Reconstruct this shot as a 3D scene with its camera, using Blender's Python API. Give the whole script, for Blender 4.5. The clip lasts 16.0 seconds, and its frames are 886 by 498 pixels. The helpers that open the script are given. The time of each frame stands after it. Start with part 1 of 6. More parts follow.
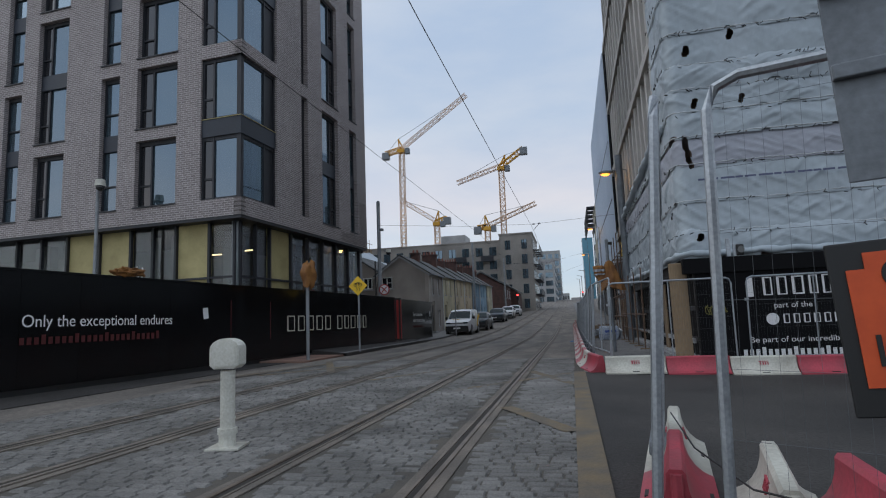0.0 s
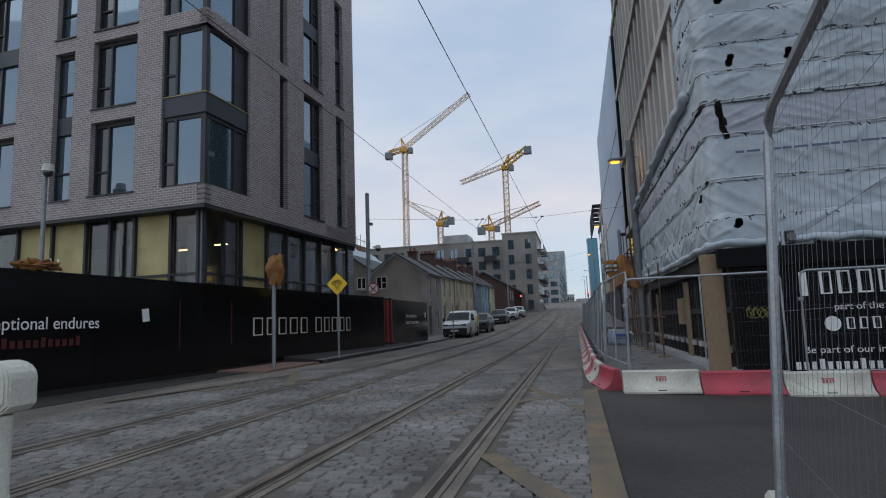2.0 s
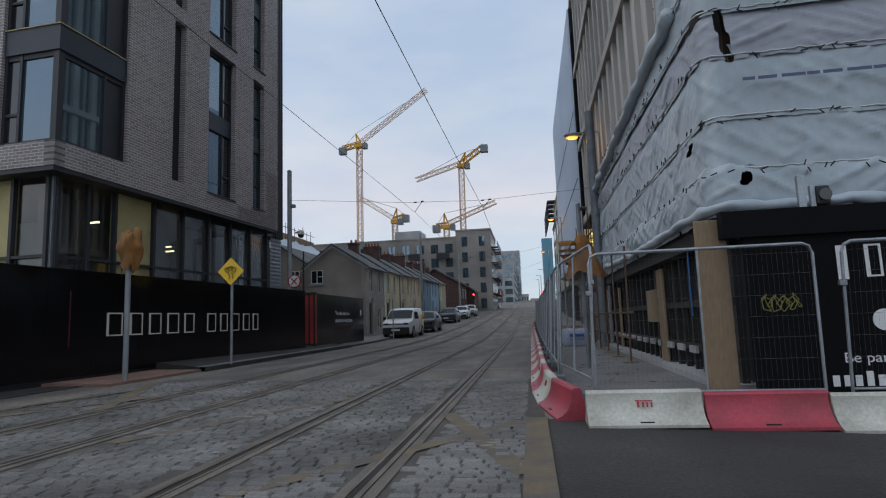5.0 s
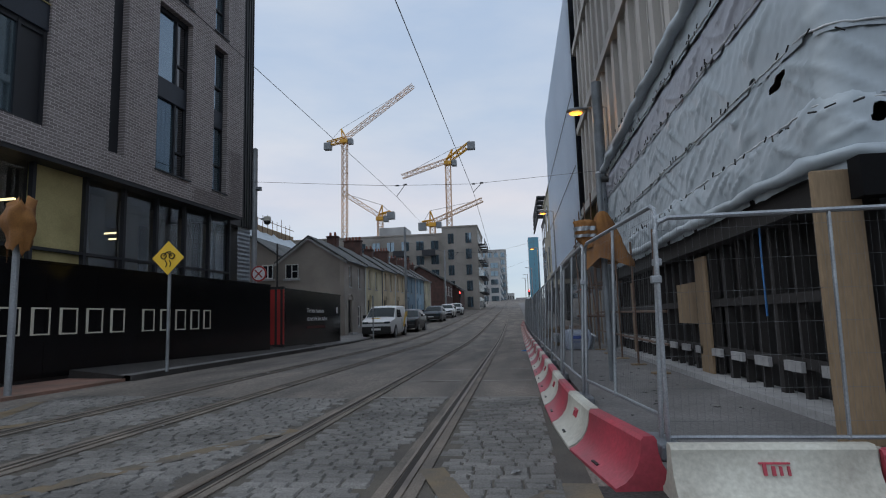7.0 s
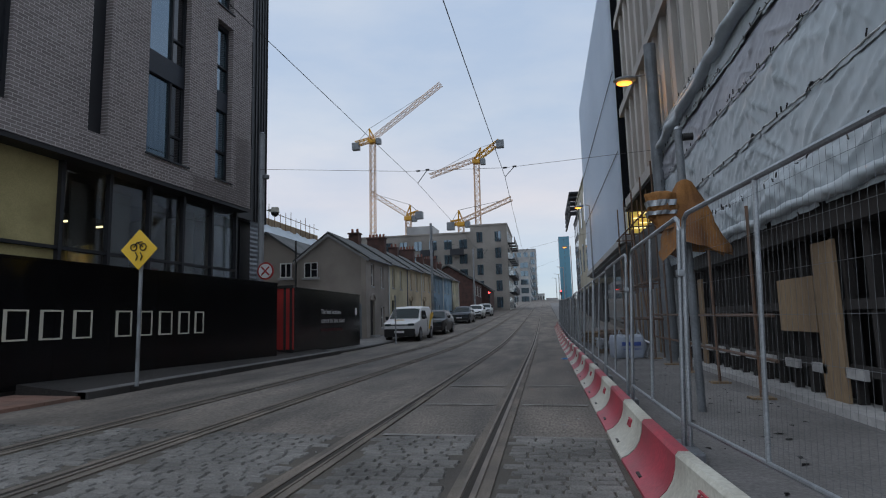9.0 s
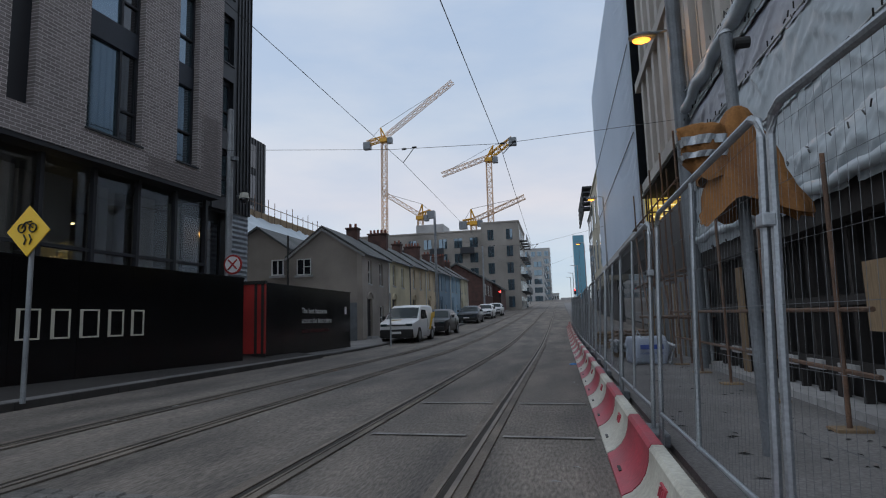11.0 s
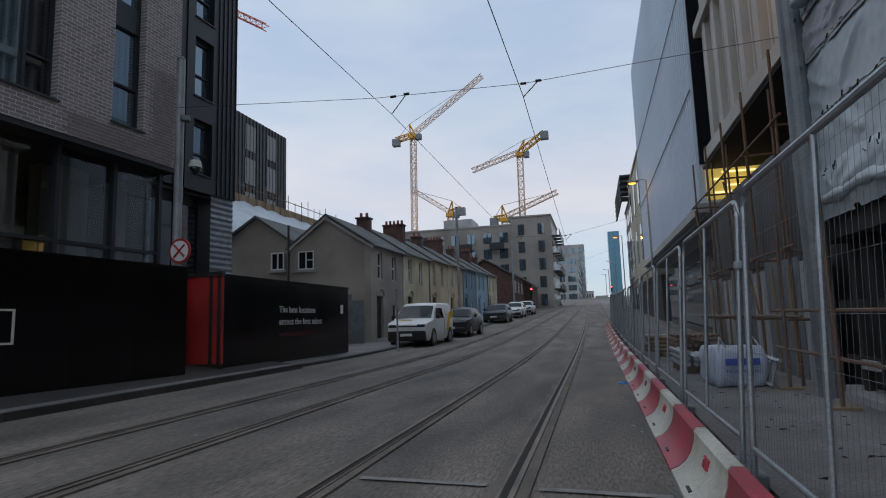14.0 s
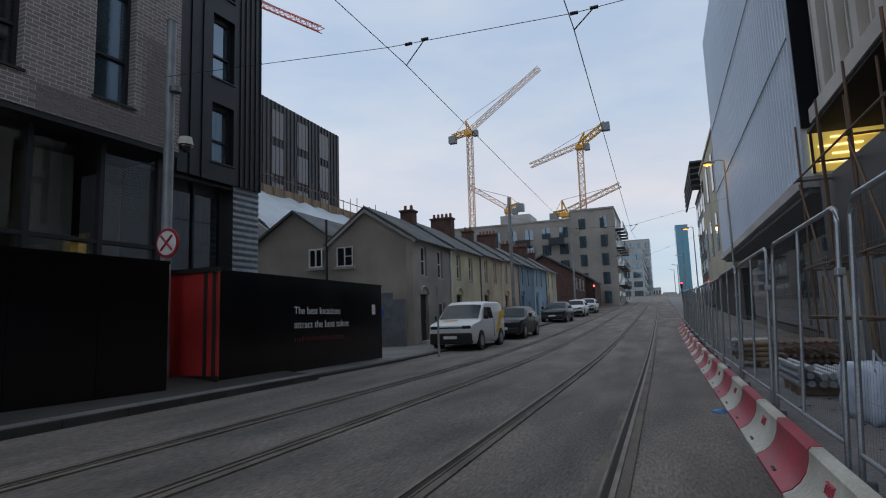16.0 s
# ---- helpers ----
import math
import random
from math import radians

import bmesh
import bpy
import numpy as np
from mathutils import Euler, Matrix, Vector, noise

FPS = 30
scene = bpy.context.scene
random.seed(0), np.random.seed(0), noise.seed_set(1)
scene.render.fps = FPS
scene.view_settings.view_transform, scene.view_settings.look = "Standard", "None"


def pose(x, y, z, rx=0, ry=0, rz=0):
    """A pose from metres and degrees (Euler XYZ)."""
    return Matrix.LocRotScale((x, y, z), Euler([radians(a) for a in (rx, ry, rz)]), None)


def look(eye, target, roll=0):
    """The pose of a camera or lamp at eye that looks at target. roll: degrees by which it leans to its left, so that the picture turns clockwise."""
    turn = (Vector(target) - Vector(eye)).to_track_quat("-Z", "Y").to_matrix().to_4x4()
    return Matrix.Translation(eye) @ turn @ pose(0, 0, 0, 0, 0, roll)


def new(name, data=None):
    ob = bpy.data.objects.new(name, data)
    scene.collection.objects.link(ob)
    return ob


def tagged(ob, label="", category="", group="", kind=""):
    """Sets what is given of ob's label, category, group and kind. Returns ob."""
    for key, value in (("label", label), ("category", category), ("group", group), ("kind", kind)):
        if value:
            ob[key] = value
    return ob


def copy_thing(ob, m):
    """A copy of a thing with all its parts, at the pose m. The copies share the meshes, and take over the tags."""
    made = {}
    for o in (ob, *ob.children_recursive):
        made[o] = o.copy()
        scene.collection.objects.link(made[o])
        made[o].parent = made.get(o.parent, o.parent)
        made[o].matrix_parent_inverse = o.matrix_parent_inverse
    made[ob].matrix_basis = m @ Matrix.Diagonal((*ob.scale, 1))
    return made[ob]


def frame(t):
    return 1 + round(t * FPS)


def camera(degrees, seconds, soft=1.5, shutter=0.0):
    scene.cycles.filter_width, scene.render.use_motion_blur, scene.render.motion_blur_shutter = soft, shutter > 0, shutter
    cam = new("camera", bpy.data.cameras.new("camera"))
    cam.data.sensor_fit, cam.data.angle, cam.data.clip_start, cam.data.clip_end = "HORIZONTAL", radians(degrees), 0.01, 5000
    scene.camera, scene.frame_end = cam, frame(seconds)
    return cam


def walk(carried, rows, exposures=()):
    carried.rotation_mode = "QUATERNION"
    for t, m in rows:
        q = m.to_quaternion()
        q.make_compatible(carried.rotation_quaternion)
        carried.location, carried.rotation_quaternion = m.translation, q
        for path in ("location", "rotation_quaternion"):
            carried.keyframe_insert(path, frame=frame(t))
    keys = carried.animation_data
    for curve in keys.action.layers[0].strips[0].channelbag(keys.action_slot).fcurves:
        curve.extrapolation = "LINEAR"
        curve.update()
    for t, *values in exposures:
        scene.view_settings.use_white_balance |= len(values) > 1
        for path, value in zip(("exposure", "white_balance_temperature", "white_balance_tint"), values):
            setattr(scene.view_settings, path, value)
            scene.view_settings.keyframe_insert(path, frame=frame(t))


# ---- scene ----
cam = camera(76.0, 16.0, soft=1.1)
PATH = [
    (0, (1.168, -0.448, 1.232), (0.74, 1.489, 1.485), -2.3),
    (0.5, (1.103, 0.226, 1.272), (0.66, 2.16, 1.524), -2.3),
    (1, (1.088, 0.851, 1.253), (0.633, 2.782, 1.508), -2.2),
    (1.5, (1.06, 1.505, 1.282), (0.602, 3.435, 1.536), -2.1),
    (2, (1.106, 2.08, 1.276), (0.663, 4.013, 1.533), -2.2),
    (2.5, (1.103, 2.731, 1.302), (0.687, 4.671, 1.557), -2.3),
    (3, (1.181, 3.289, 1.277), (0.79, 5.234, 1.534), -2.3),
    (3.5, (1.195, 3.904, 1.304), (0.825, 5.853, 1.56), -2.3),
    (4, (1.245, 4.48, 1.317), (0.885, 6.431, 1.57), -2.3),
    (4.5, (1.252, 5.087, 1.292), (0.92, 7.043, 1.545), -2.3),
    (5, (1.249, 5.746, 1.179), (0.955, 7.709, 1.429), -2.1),
    (5.2, (1.244, 6.033, 1.142), (0.995, 8.003, 1.387), -2.3),
    (7.3, (0.757, 8.782, 1.216), (0.512, 10.752, 1.46), -1.7),
    (7.5, (0.687, 9.033, 1.252), (0.437, 11.002, 1.497), -1.7),
    (8, (0.624, 9.637, 1.25), (0.31, 11.597, 1.495), -1.6),
    (8.5, (0.627, 10.239, 1.252), (0.313, 12.198, 1.501), -1.8),
    (9, (0.602, 10.825, 1.262), (0.257, 12.779, 1.51), -1.6),
    (9.2, (0.621, 11.037, 1.25), (0.28, 12.992, 1.498), -1.6),
    (11.3, (0.867, 13.647, 1.215), (0.469, 15.591, 1.465), -1.8),
    (11.5, (0.868, 13.902, 1.217), (0.475, 15.848, 1.464), -2.0),
    (12, (0.851, 14.567, 1.236), (0.439, 16.509, 1.482), -1.8),
    (12.5, (0.841, 15.254, 1.224), (0.429, 17.196, 1.469), -1.8),
    (13, (0.779, 15.927, 1.248), (0.336, 17.862, 1.494), -1.9),
    (13.5, (0.778, 16.583, 1.228), (0.325, 18.515, 1.476), -1.8),
    (14, (0.682, 17.224, 1.264), (0.177, 19.143, 1.513), -1.8),
    (14.5, (0.655, 17.891, 1.287), (0.078, 19.789, 1.536), -1.7),
    (15, (0.576, 18.586, 1.339), (-0.034, 20.475, 1.585), -1.9),
    (15.5, (0.548, 19.219, 1.35), (-0.079, 21.101, 1.599), -1.9),
    (16, (0.485, 19.823, 1.342), (-0.221, 21.678, 1.592), -2.0),
]
walk(cam, [(t, look(eye, target, roll)) for t, eye, target, roll in PATH], exposures=[(0.0, 0.0), (16.0, 0.0)])

# ---- light: a dull dusk sky, a broad weak sun behind cloud ----
world = bpy.data.worlds.new("dusk_sky")
scene.world = world
world.use_nodes = True
wn, wl = world.node_tree.nodes, world.node_tree.links
wn.clear()


def wnode(kind, **inputs):
    n = wn.new(kind)
    for k, v in inputs.items():
        n.inputs[k].default_value = v
    return n


sky = wn.new("ShaderNodeTexSky")
sky.sky_type, sky.sun_disc = "NISHITA", False
sky.sun_elevation, sky.sun_rotation = radians(35), radians(-100)
tex = wn.new("ShaderNodeTexCoord")
sep = wn.new("ShaderNodeSeparateXYZ")
wl.new(tex.outputs["Generated"], sep.inputs[0])
ramp = wn.new("ShaderNodeValToRGB")
els = ramp.color_ramp.elements
els[0].position, els[0].color = 0.0, (0.575, 0.675, 0.745, 1)
els[1].position, els[1].color = 1.0, (0.66, 0.72, 0.80, 1)
for p, c in ((0.10, (0.60, 0.68, 0.75)), (0.20, (0.68, 0.68, 0.72)), (0.33, (0.585, 0.655, 0.735)), (0.50, (0.515, 0.61, 0.73)), (0.7, (0.58, 0.665, 0.76))):
    e = els.new(p)
    e.color = (*c, 1)
wl.new(sep.outputs[2], ramp.inputs[0])
mp = wn.new("ShaderNodeMapping")
mp.inputs["Scale"].default_value = (1.0, 1.0, 3.2)
wl.new(tex.outputs["Generated"], mp.inputs[0])
cl = wnode("ShaderNodeTexNoise", Scale=2.6, Detail=7.0, Roughness=0.55)
wl.new(mp.outputs[0], cl.inputs["Vector"])
cr = wn.new("ShaderNodeValToRGB")
cr.color_ramp.elements[0].position, cr.color_ramp.elements[0].color = 0.34, (0.86, 0.91, 1.0, 1)
cr.color_ramp.elements[1].position, cr.color_ramp.elements[1].color = 0.66, (1.12, 1.07, 1.05, 1)
wl.new(cl.outputs["Fac"], cr.inputs[0])
mul = wn.new("ShaderNodeMix")
mul.data_type, mul.blend_type = "RGBA", "MULTIPLY"
mul.inputs[0].default_value = 1.0
wl.new(ramp.outputs[0], mul.inputs[6])
wl.new(cr.outputs[0], mul.inputs[7])
bg1 = wnode("ShaderNodeBackground", Strength=0.90)
wl.new(mul.outputs[2], bg1.inputs[0])
bg2 = wnode("ShaderNodeBackground", Strength=0.025)
wl.new(sky.outputs[0], bg2.inputs[0])
add = wn.new("ShaderNodeAddShader")
wout = wn.new("ShaderNodeOutputWorld")
wl.new(bg1.outputs[0], add.inputs[0])
wl.new(bg2.outputs[0], add.inputs[1])
wl.new(add.outputs[0], wout.inputs[0])

sun = new("sun", bpy.data.lights.new("sun", "SUN"))
sun.data.energy, sun.data.angle, sun.data.color = 0.6, radians(60), (0.92, 0.97, 1.0)
sun.matrix_world = look((-50, 2, 72), (0, 20, 0))


# ---- materials ----
def mat(name, col, rough=0.7, metal=0.0, col2=None, scale=6.0, grain=60.0, bump=0.15, var=0.35, rand=0.0, stretch=(1, 1, 1), gmix=0.35):
    """Two scales of noise on the colour, fine relief, a little roughness change; rand: change from piece to piece."""
    m = bpy.data.materials.new(name)
    m.use_nodes = True
    n, l = m.node_tree.nodes, m.node_tree.links
    b = n["Principled BSDF"]
    b.inputs["Metallic"].default_value = metal
    tc = n.new("ShaderNodeTexCoord")
    mpn = n.new("ShaderNodeMapping")
    mpn.inputs["Scale"].default_value = stretch
    l.new(tc.outputs["Object"], mpn.inputs[0])
    n1 = n.new("ShaderNodeTexNoise")
    n1.inputs["Scale"].default_value, n1.inputs["Detail"].default_value = scale * 0.25, 6.0
    n2 = n.new("ShaderNodeTexNoise")
    n2.inputs["Scale"].default_value, n2.inputs["Detail"].default_value = grain, 3.0
    for x in (n1, n2):
        l.new(mpn.outputs[0], x.inputs["Vector"])
    r = n.new("ShaderNodeValToRGB")
    dark = col2 or tuple(c * (1 - var) for c in col)
    r.color_ramp.elements[0].position, r.color_ramp.elements[0].color = 0.33, (*dark, 1)
    r.color_ramp.elements[1].position, r.color_ramp.elements[1].color = 0.68, (*col, 1)
    l.new(n1.outputs["Fac"], r.inputs[0])
    mx = n.new("ShaderNodeMix")
    mx.data_type, mx.blend_type = "RGBA", "OVERLAY"
    mx.inputs[0].default_value = gmix
    l.new(r.outputs[0], mx.inputs[6])
    l.new(n2.outputs["Fac"], mx.inputs[7])
    out = mx.outputs[2]
    if rand:
        oi = n.new("ShaderNodeObjectInfo")
        ge = n.new("ShaderNodeNewGeometry")
        ad = n.new("ShaderNodeMath")
        ad.operation = "ADD"
        l.new(oi.outputs["Random"], ad.inputs[0])
        l.new(ge.outputs["Random Per Island"], ad.inputs[1])
        mr = n.new("ShaderNodeMapRange")
        mr.inputs["From Max"].default_value = 2.0
        mr.inputs["To Min"].default_value, mr.inputs["To Max"].default_value = 1 - rand, 1 + rand
        l.new(ad.outputs[0], mr.inputs["Value"])
        hs = n.new("ShaderNodeHueSaturation")
        l.new(mr.outputs[0], hs.inputs["Value"])
        l.new(out, hs.inputs["Color"])
        out = hs.outputs[0]
    l.new(out, b.inputs["Base Color"])
    rr = n.new("ShaderNodeMapRange")
    rr.inputs["To Min"].default_value, rr.inputs["To Max"].default_value = max(0.02, rough - 0.12), min(1, rough + 0.12)
    l.new(n1.outputs["Fac"], rr.inputs["Value"])
    l.new(rr.outputs[0], b.inputs["Roughness"])
    if bump:
        bp = n.new("ShaderNodeBump")
        bp.inputs["Strength"].default_value, bp.inputs["Distance"].default_value = bump, 0.02
        l.new(n2.outputs["Fac"], bp.inputs["Height"])
        l.new(bp.outputs[0], b.inputs["Normal"])
    return m


def brick_mat(name, a, b_, mortar, w=0.215, h=0.075, plane="yz"):
    m = mat(name, a, 0.85)
    n, l = m.node_tree.nodes, m.node_tree.links
    tc = n.new("ShaderNodeTexCoord")
    s = n.new("ShaderNodeSeparateXYZ")
    c = n.new("ShaderNodeCombineXYZ")
    l.new(tc.outputs["Object"], s.inputs[0])
    l.new(s.outputs[1 if plane == "yz" else 0], c.inputs[0])
    l.new(s.outputs[2], c.inputs[1])
    t = n.new("ShaderNodeTexBrick")
    t.inputs["Scale"].default_value = 1.0
    t.inputs["Brick Width"].default_value, t.inputs["Row Height"].default_value = w, h
    t.inputs["Mortar Size"].default_value, t.inputs["Mortar Smooth"].default_value = 0.009, 0.2
    t.inputs["Color1"].default_value, t.inputs["Color2"].default_value, t.inputs["Mortar"].default_value = (*a, 1), (*b_, 1), (*mortar, 1)
    l.new(c.outputs[0], t.inputs["Vector"])
    n1 = n.new("ShaderNodeTexNoise")
    n1.inputs["Scale"].default_value, n1.inputs["Detail"].default_value = 0.5, 6.0
    l.new(tc.outputs["Object"], n1.inputs["Vector"])
    mx = n.new("ShaderNodeMix")
    mx.data_type, mx.blend_type = "RGBA", "OVERLAY"
    mx.inputs[0].default_value = 0.2
    l.new(t.outputs["Color"], mx.inputs[6])
    l.new(n1.outputs["Fac"], mx.inputs[7])
    p = n["Principled BSDF"]
    l.new(mx.outputs[2], p.inputs["Base Color"])
    bp = n.new("ShaderNodeBump")
    bp.invert = True
    bp.inputs["Strength"].default_value, bp.inputs["Distance"].default_value = 0.8, 0.012
    l.new(t.outputs["Fac"], bp.inputs["Height"])
    l.new(bp.outputs[0], p.inputs["Normal"])
    return m


def plain(name, col, rough=0.5, metal=0.0, emit=0.0, trans=0.0, spec=0.5):
    m = bpy.data.materials.new(name)
    m.use_nodes = True
    b = m.node_tree.nodes["Principled BSDF"]
    b.inputs["Base Color"].default_value = (*col, 1)
    b.inputs["Roughness"].default_value, b.inputs["Metallic"].default_value = rough, metal
    b.inputs["Transmission Weight"].default_value = trans
    b.inputs["Specular IOR Level"].default_value = spec
    if emit:
        b.inputs["Emission Color"].default_value, b.inputs["Emission Strength"].default_value = (*col, 1), emit
    return m


M_ASPHALT = mat("asphalt", (0.212, 0.186, 0.16), 0.8, col2=(0.085, 0.076, 0.067), scale=5.0, grain=40, bump=0.9, gmix=0.95, stretch=(1, 0.25, 1))
M_SIDE = mat("worn_asphalt", (0.055, 0.05, 0.046), 0.85, col2=(0.02, 0.018, 0.017), scale=2.0, grain=34, bump=0.7, gmix=0.9)
M_BED = mat("sett_joint", (0.11, 0.097, 0.08), 0.9, col2=(0.06, 0.055, 0.048), scale=5, grain=90, bump=0.5)
M_SETT = mat("granite_sett", (0.215, 0.208, 0.196), 0.75, col2=(0.085, 0.081, 0.075), scale=3.0, grain=60, bump=0.5, rand=0.3, gmix=0.7)
M_STRIP = mat("rail_strip", (0.20, 0.17, 0.14), 0.85, col2=(0.10, 0.088, 0.076), scale=5, grain=70, bump=0.5, gmix=0.7)
M_STEEL = mat("rail_steel", (0.25, 0.205, 0.165), 0.5, 0.7, col2=(0.10, 0.078, 0.06), scale=8, grain=60, bump=0.05)
M_GROOVE = mat("dark_groove_fill", (0.03, 0.025, 0.02), 0.95)
M_PAVE = mat("footpath_concrete", (0.215, 0.208, 0.205), 0.8, col2=(0.125, 0.121, 0.119), scale=3.0, grain=36, bump=0.4, rand=0.1, gmix=0.6)
# kerb colour set near black: grime plus the shade on its street face
M_KERB = mat("shade_dark_kerb", (0.06, 0.056, 0.054), 0.8, col2=(0.028, 0.027, 0.026), scale=6, grain=90, rand=0.2)
M_TACT = mat("red_tactile_paving", (0.30, 0.17, 0.13), 0.8, col2=(0.2, 0.13, 0.1), scale=8, grain=80, rand=0.15)
M_YLINE = mat("worn_yellow_paint", (0.19, 0.14, 0.08), 0.85, col2=(0.10, 0.09, 0.076), scale=9, grain=60, bump=0.3)
M_WLINE = mat("worn_white_paint", (0.32, 0.31, 0.29), 0.8, col2=(0.14, 0.135, 0.13), scale=14, grain=60)
M_BRICK = brick_mat("grey_brick", (0.30, 0.262, 0.258), (0.215, 0.187, 0.184), (0.58, 0.54, 0.53), 0.24, 0.085)
M_BRICKX = brick_mat("grey_brick_side", (0.30, 0.262, 0.258), (0.215, 0.187, 0.184), (0.58, 0.54, 0.53), 0.24, 0.085, "xz")
M_CLAD = mat("black_metal_cladding", (0.035, 0.036, 0.04), 0.45, 0.3, scale=3, grain=30, bump=0.03)
M_FRAME = plain("anthracite_frame", (0.02, 0.022, 0.028), 0.55)
M_SPAN = mat("slate_blue_spandrel", (0.022, 0.03, 0.046), 0.5, scale=2, grain=20, bump=0.02)
M_GLASS = plain("window_glass", (0.05, 0.075, 0.09), 0.03, 0.0, spec=1.0)
M_GLASS.node_tree.nodes["Principled BSDF"].inputs["IOR"].default_value = 2.0
M_GLASS.node_tree.nodes["Principled BSDF"].inputs["Specular Tint"].default_value = (0.66, 0.84, 1.0, 1)
M_GLASSD = plain("dark_glass", (0.018, 0.02, 0.024), 0.04, spec=1.0)
M_BOARD = mat("yellow_sheathing_board", (0.52, 0.45, 0.22), 0.8, col2=(0.38, 0.32, 0.15), scale=5, grain=50)
M_HOARD = mat("black_hoarding", (0.006, 0.006, 0.007), 0.2, scale=3, grain=40, bump=0.02)
M_RED = mat("red_hoarding", (0.42, 0.025, 0.022), 0.45, scale=4, grain=40, bump=0.02)
M_CREAM = plain("cream_lettering", (0.62, 0.60, 0.5), 0.6)
M_WHITE = plain("white_lettering", (0.75, 0.75, 0.75), 0.6)
M_REDTX = plain("dim_red_lettering", (0.08, 0.008, 0.009), 0.6)
M_MATTB = mat("matt_black_print", (0.007, 0.007, 0.008), 0.85, scale=3, grain=40, bump=0.02)
M_HOARD.node_tree.nodes["Principled BSDF"].inputs["Specular IOR Level"].default_value = 0.3
M_MATTB.node_tree.nodes["Principled BSDF"].inputs["Specular IOR Level"].default_value = 0.15
M_STONEW = mat("white_painted_metal", (0.66, 0.65, 0.58), 0.5, col2=(0.5, 0.49, 0.43), scale=9, grain=40, bump=0.1)
M_GALV = mat("galvanised_steel", (0.42, 0.45, 0.48), 0.45, 0.75, col2=(0.3, 0.32, 0.34), scale=20, grain=60, bump=0.05)
M_WIRE = plain("fence_wire", (0.16, 0.17, 0.18), 0.5, 0.6)
M_BARR = mat("red_plastic", (0.43, 0.05, 0.075), 0.5, col2=(0.27, 0.04, 0.055), scale=10, grain=30, bump=0.08)
M_BARW = mat("dirty_white_plastic", (0.56, 0.55, 0.48), 0.55, col2=(0.36, 0.34, 0.29), scale=8, grain=30, bump=0.08)
M_SHEET = mat("white_scaffold_sheeting", (0.42, 0.475, 0.515), 0.42, col2=(0.33, 0.38, 0.415), scale=2.0, grain=9, bump=0.10, stretch=(1, 1, 0.35), gmix=0.12)
M_SHEETG = mat("grey_sheeting_band", (0.36, 0.375, 0.425), 0.45, scale=2, grain=9, bump=0.08, var=0.15, gmix=0.12)
M_HEM = mat("folded_sheet_hem", (0.56, 0.58, 0.59), 0.5, col2=(0.42, 0.44, 0.45), scale=14, grain=40, bump=0.2)
M_BAG = mat("woven_bag", (0.50, 0.56, 0.66), 0.6, col2=(0.38, 0.44, 0.55), scale=10, grain=60, bump=0.2)
M_TAN = mat("beige_precast", (0.57, 0.54, 0.50), 0.75, scale=1.5, grain=50)
M_PERF = mat("pale_blue_metal_panel", (0.63, 0.70, 0.79), 0.4, 0.1, col2=(0.56, 0.63, 0.72), scale=0.8, grain=20, bump=0.02)
M_BEIGE = mat("sand_render", (0.40, 0.37, 0.29), 0.8, scale=0.8, grain=20)
M_PLY = mat("plywood", (0.30, 0.215, 0.13), 0.8, col2=(0.18, 0.125, 0.075), scale=7, grain=40, stretch=(1, 1, 0.15))
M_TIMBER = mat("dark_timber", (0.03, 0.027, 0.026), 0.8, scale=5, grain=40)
M_RUST = mat("rusty_scaffold_tube", (0.20, 0.12, 0.08), 0.7, 0.3, col2=(0.12, 0.08, 0.06), scale=20, grain=60)
M_ORANGE = mat("orange_fabric", (0.30, 0.135, 0.035), 0.85, col2=(0.15, 0.062, 0.02), scale=9, grain=50, bump=0.3)
M_SIGNY = plain("yellow_sign_face", (0.80, 0.50, 0.02), 0.45)
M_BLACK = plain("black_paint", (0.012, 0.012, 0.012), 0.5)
M_SIGNO = mat("orange_sign_face", (0.75, 0.10, 0.02), 0.5, scale=4, grain=20, bump=0.02)
M_GREYP = mat("grey_painted_steel", (0.20, 0.22, 0.24), 0.5, 0.2, scale=12, grain=40, bump=0.08)
M_POLE = mat("pole_paint", (0.33, 0.35, 0.37), 0.5, 0.3, scale=10, grain=40, bump=0.05)
M_LAMP = plain("sodium_lamp", (1.0, 0.36, 0.05), 0.4, emit=2.2)
M_WARM = plain("room_glow_panel", (1.0, 0.72, 0.16), 0.6, emit=0.28)
M_TUBE = plain("room_tube_light", (1.0, 0.82, 0.42), 0.6, emit=1.4)
M_REDL = plain("red_signal_lamp", (1.0, 0.03, 0.03), 0.4, emit=14.0)
M_SLATE = mat("roof_slate", (0.125, 0.13, 0.128), 0.85, col2=(0.065, 0.07, 0.07), scale=3, grain=30, bump=0.4)
M_CHIM = mat("chimney_brick", (0.12, 0.06, 0.05), 0.85, col2=(0.06, 0.035, 0.03), scale=10, grain=30)
M_POT = mat("clay_pot", (0.26, 0.09, 0.06), 0.8)
M_DOOR = plain("dark_door", (0.02, 0.02, 0.022), 0.4)
M_UPVC = plain("white_window_frame", (0.7, 0.7, 0.68), 0.4)
M_STONEB = mat("buff_brick_far", (0.33, 0.305, 0.275), 0.85, scale=1.0, grain=12)
M_CONC = mat("pale_concrete", (0.42, 0.42, 0.42), 0.8, scale=1.0, grain=10)
M_BLUEG = plain("blue_glass_facade", (0.05, 0.22, 0.32), 0.1, spec=0.8)
M_CRANEY = mat("crane_yellow", (0.70, 0.36, 0.03), 0.5, scale=0.5, grain=4, bump=0)
M_CRANEW = mat("crane_white", (0.75, 0.52, 0.37), 0.5, scale=0.5, grain=4, bump=0)
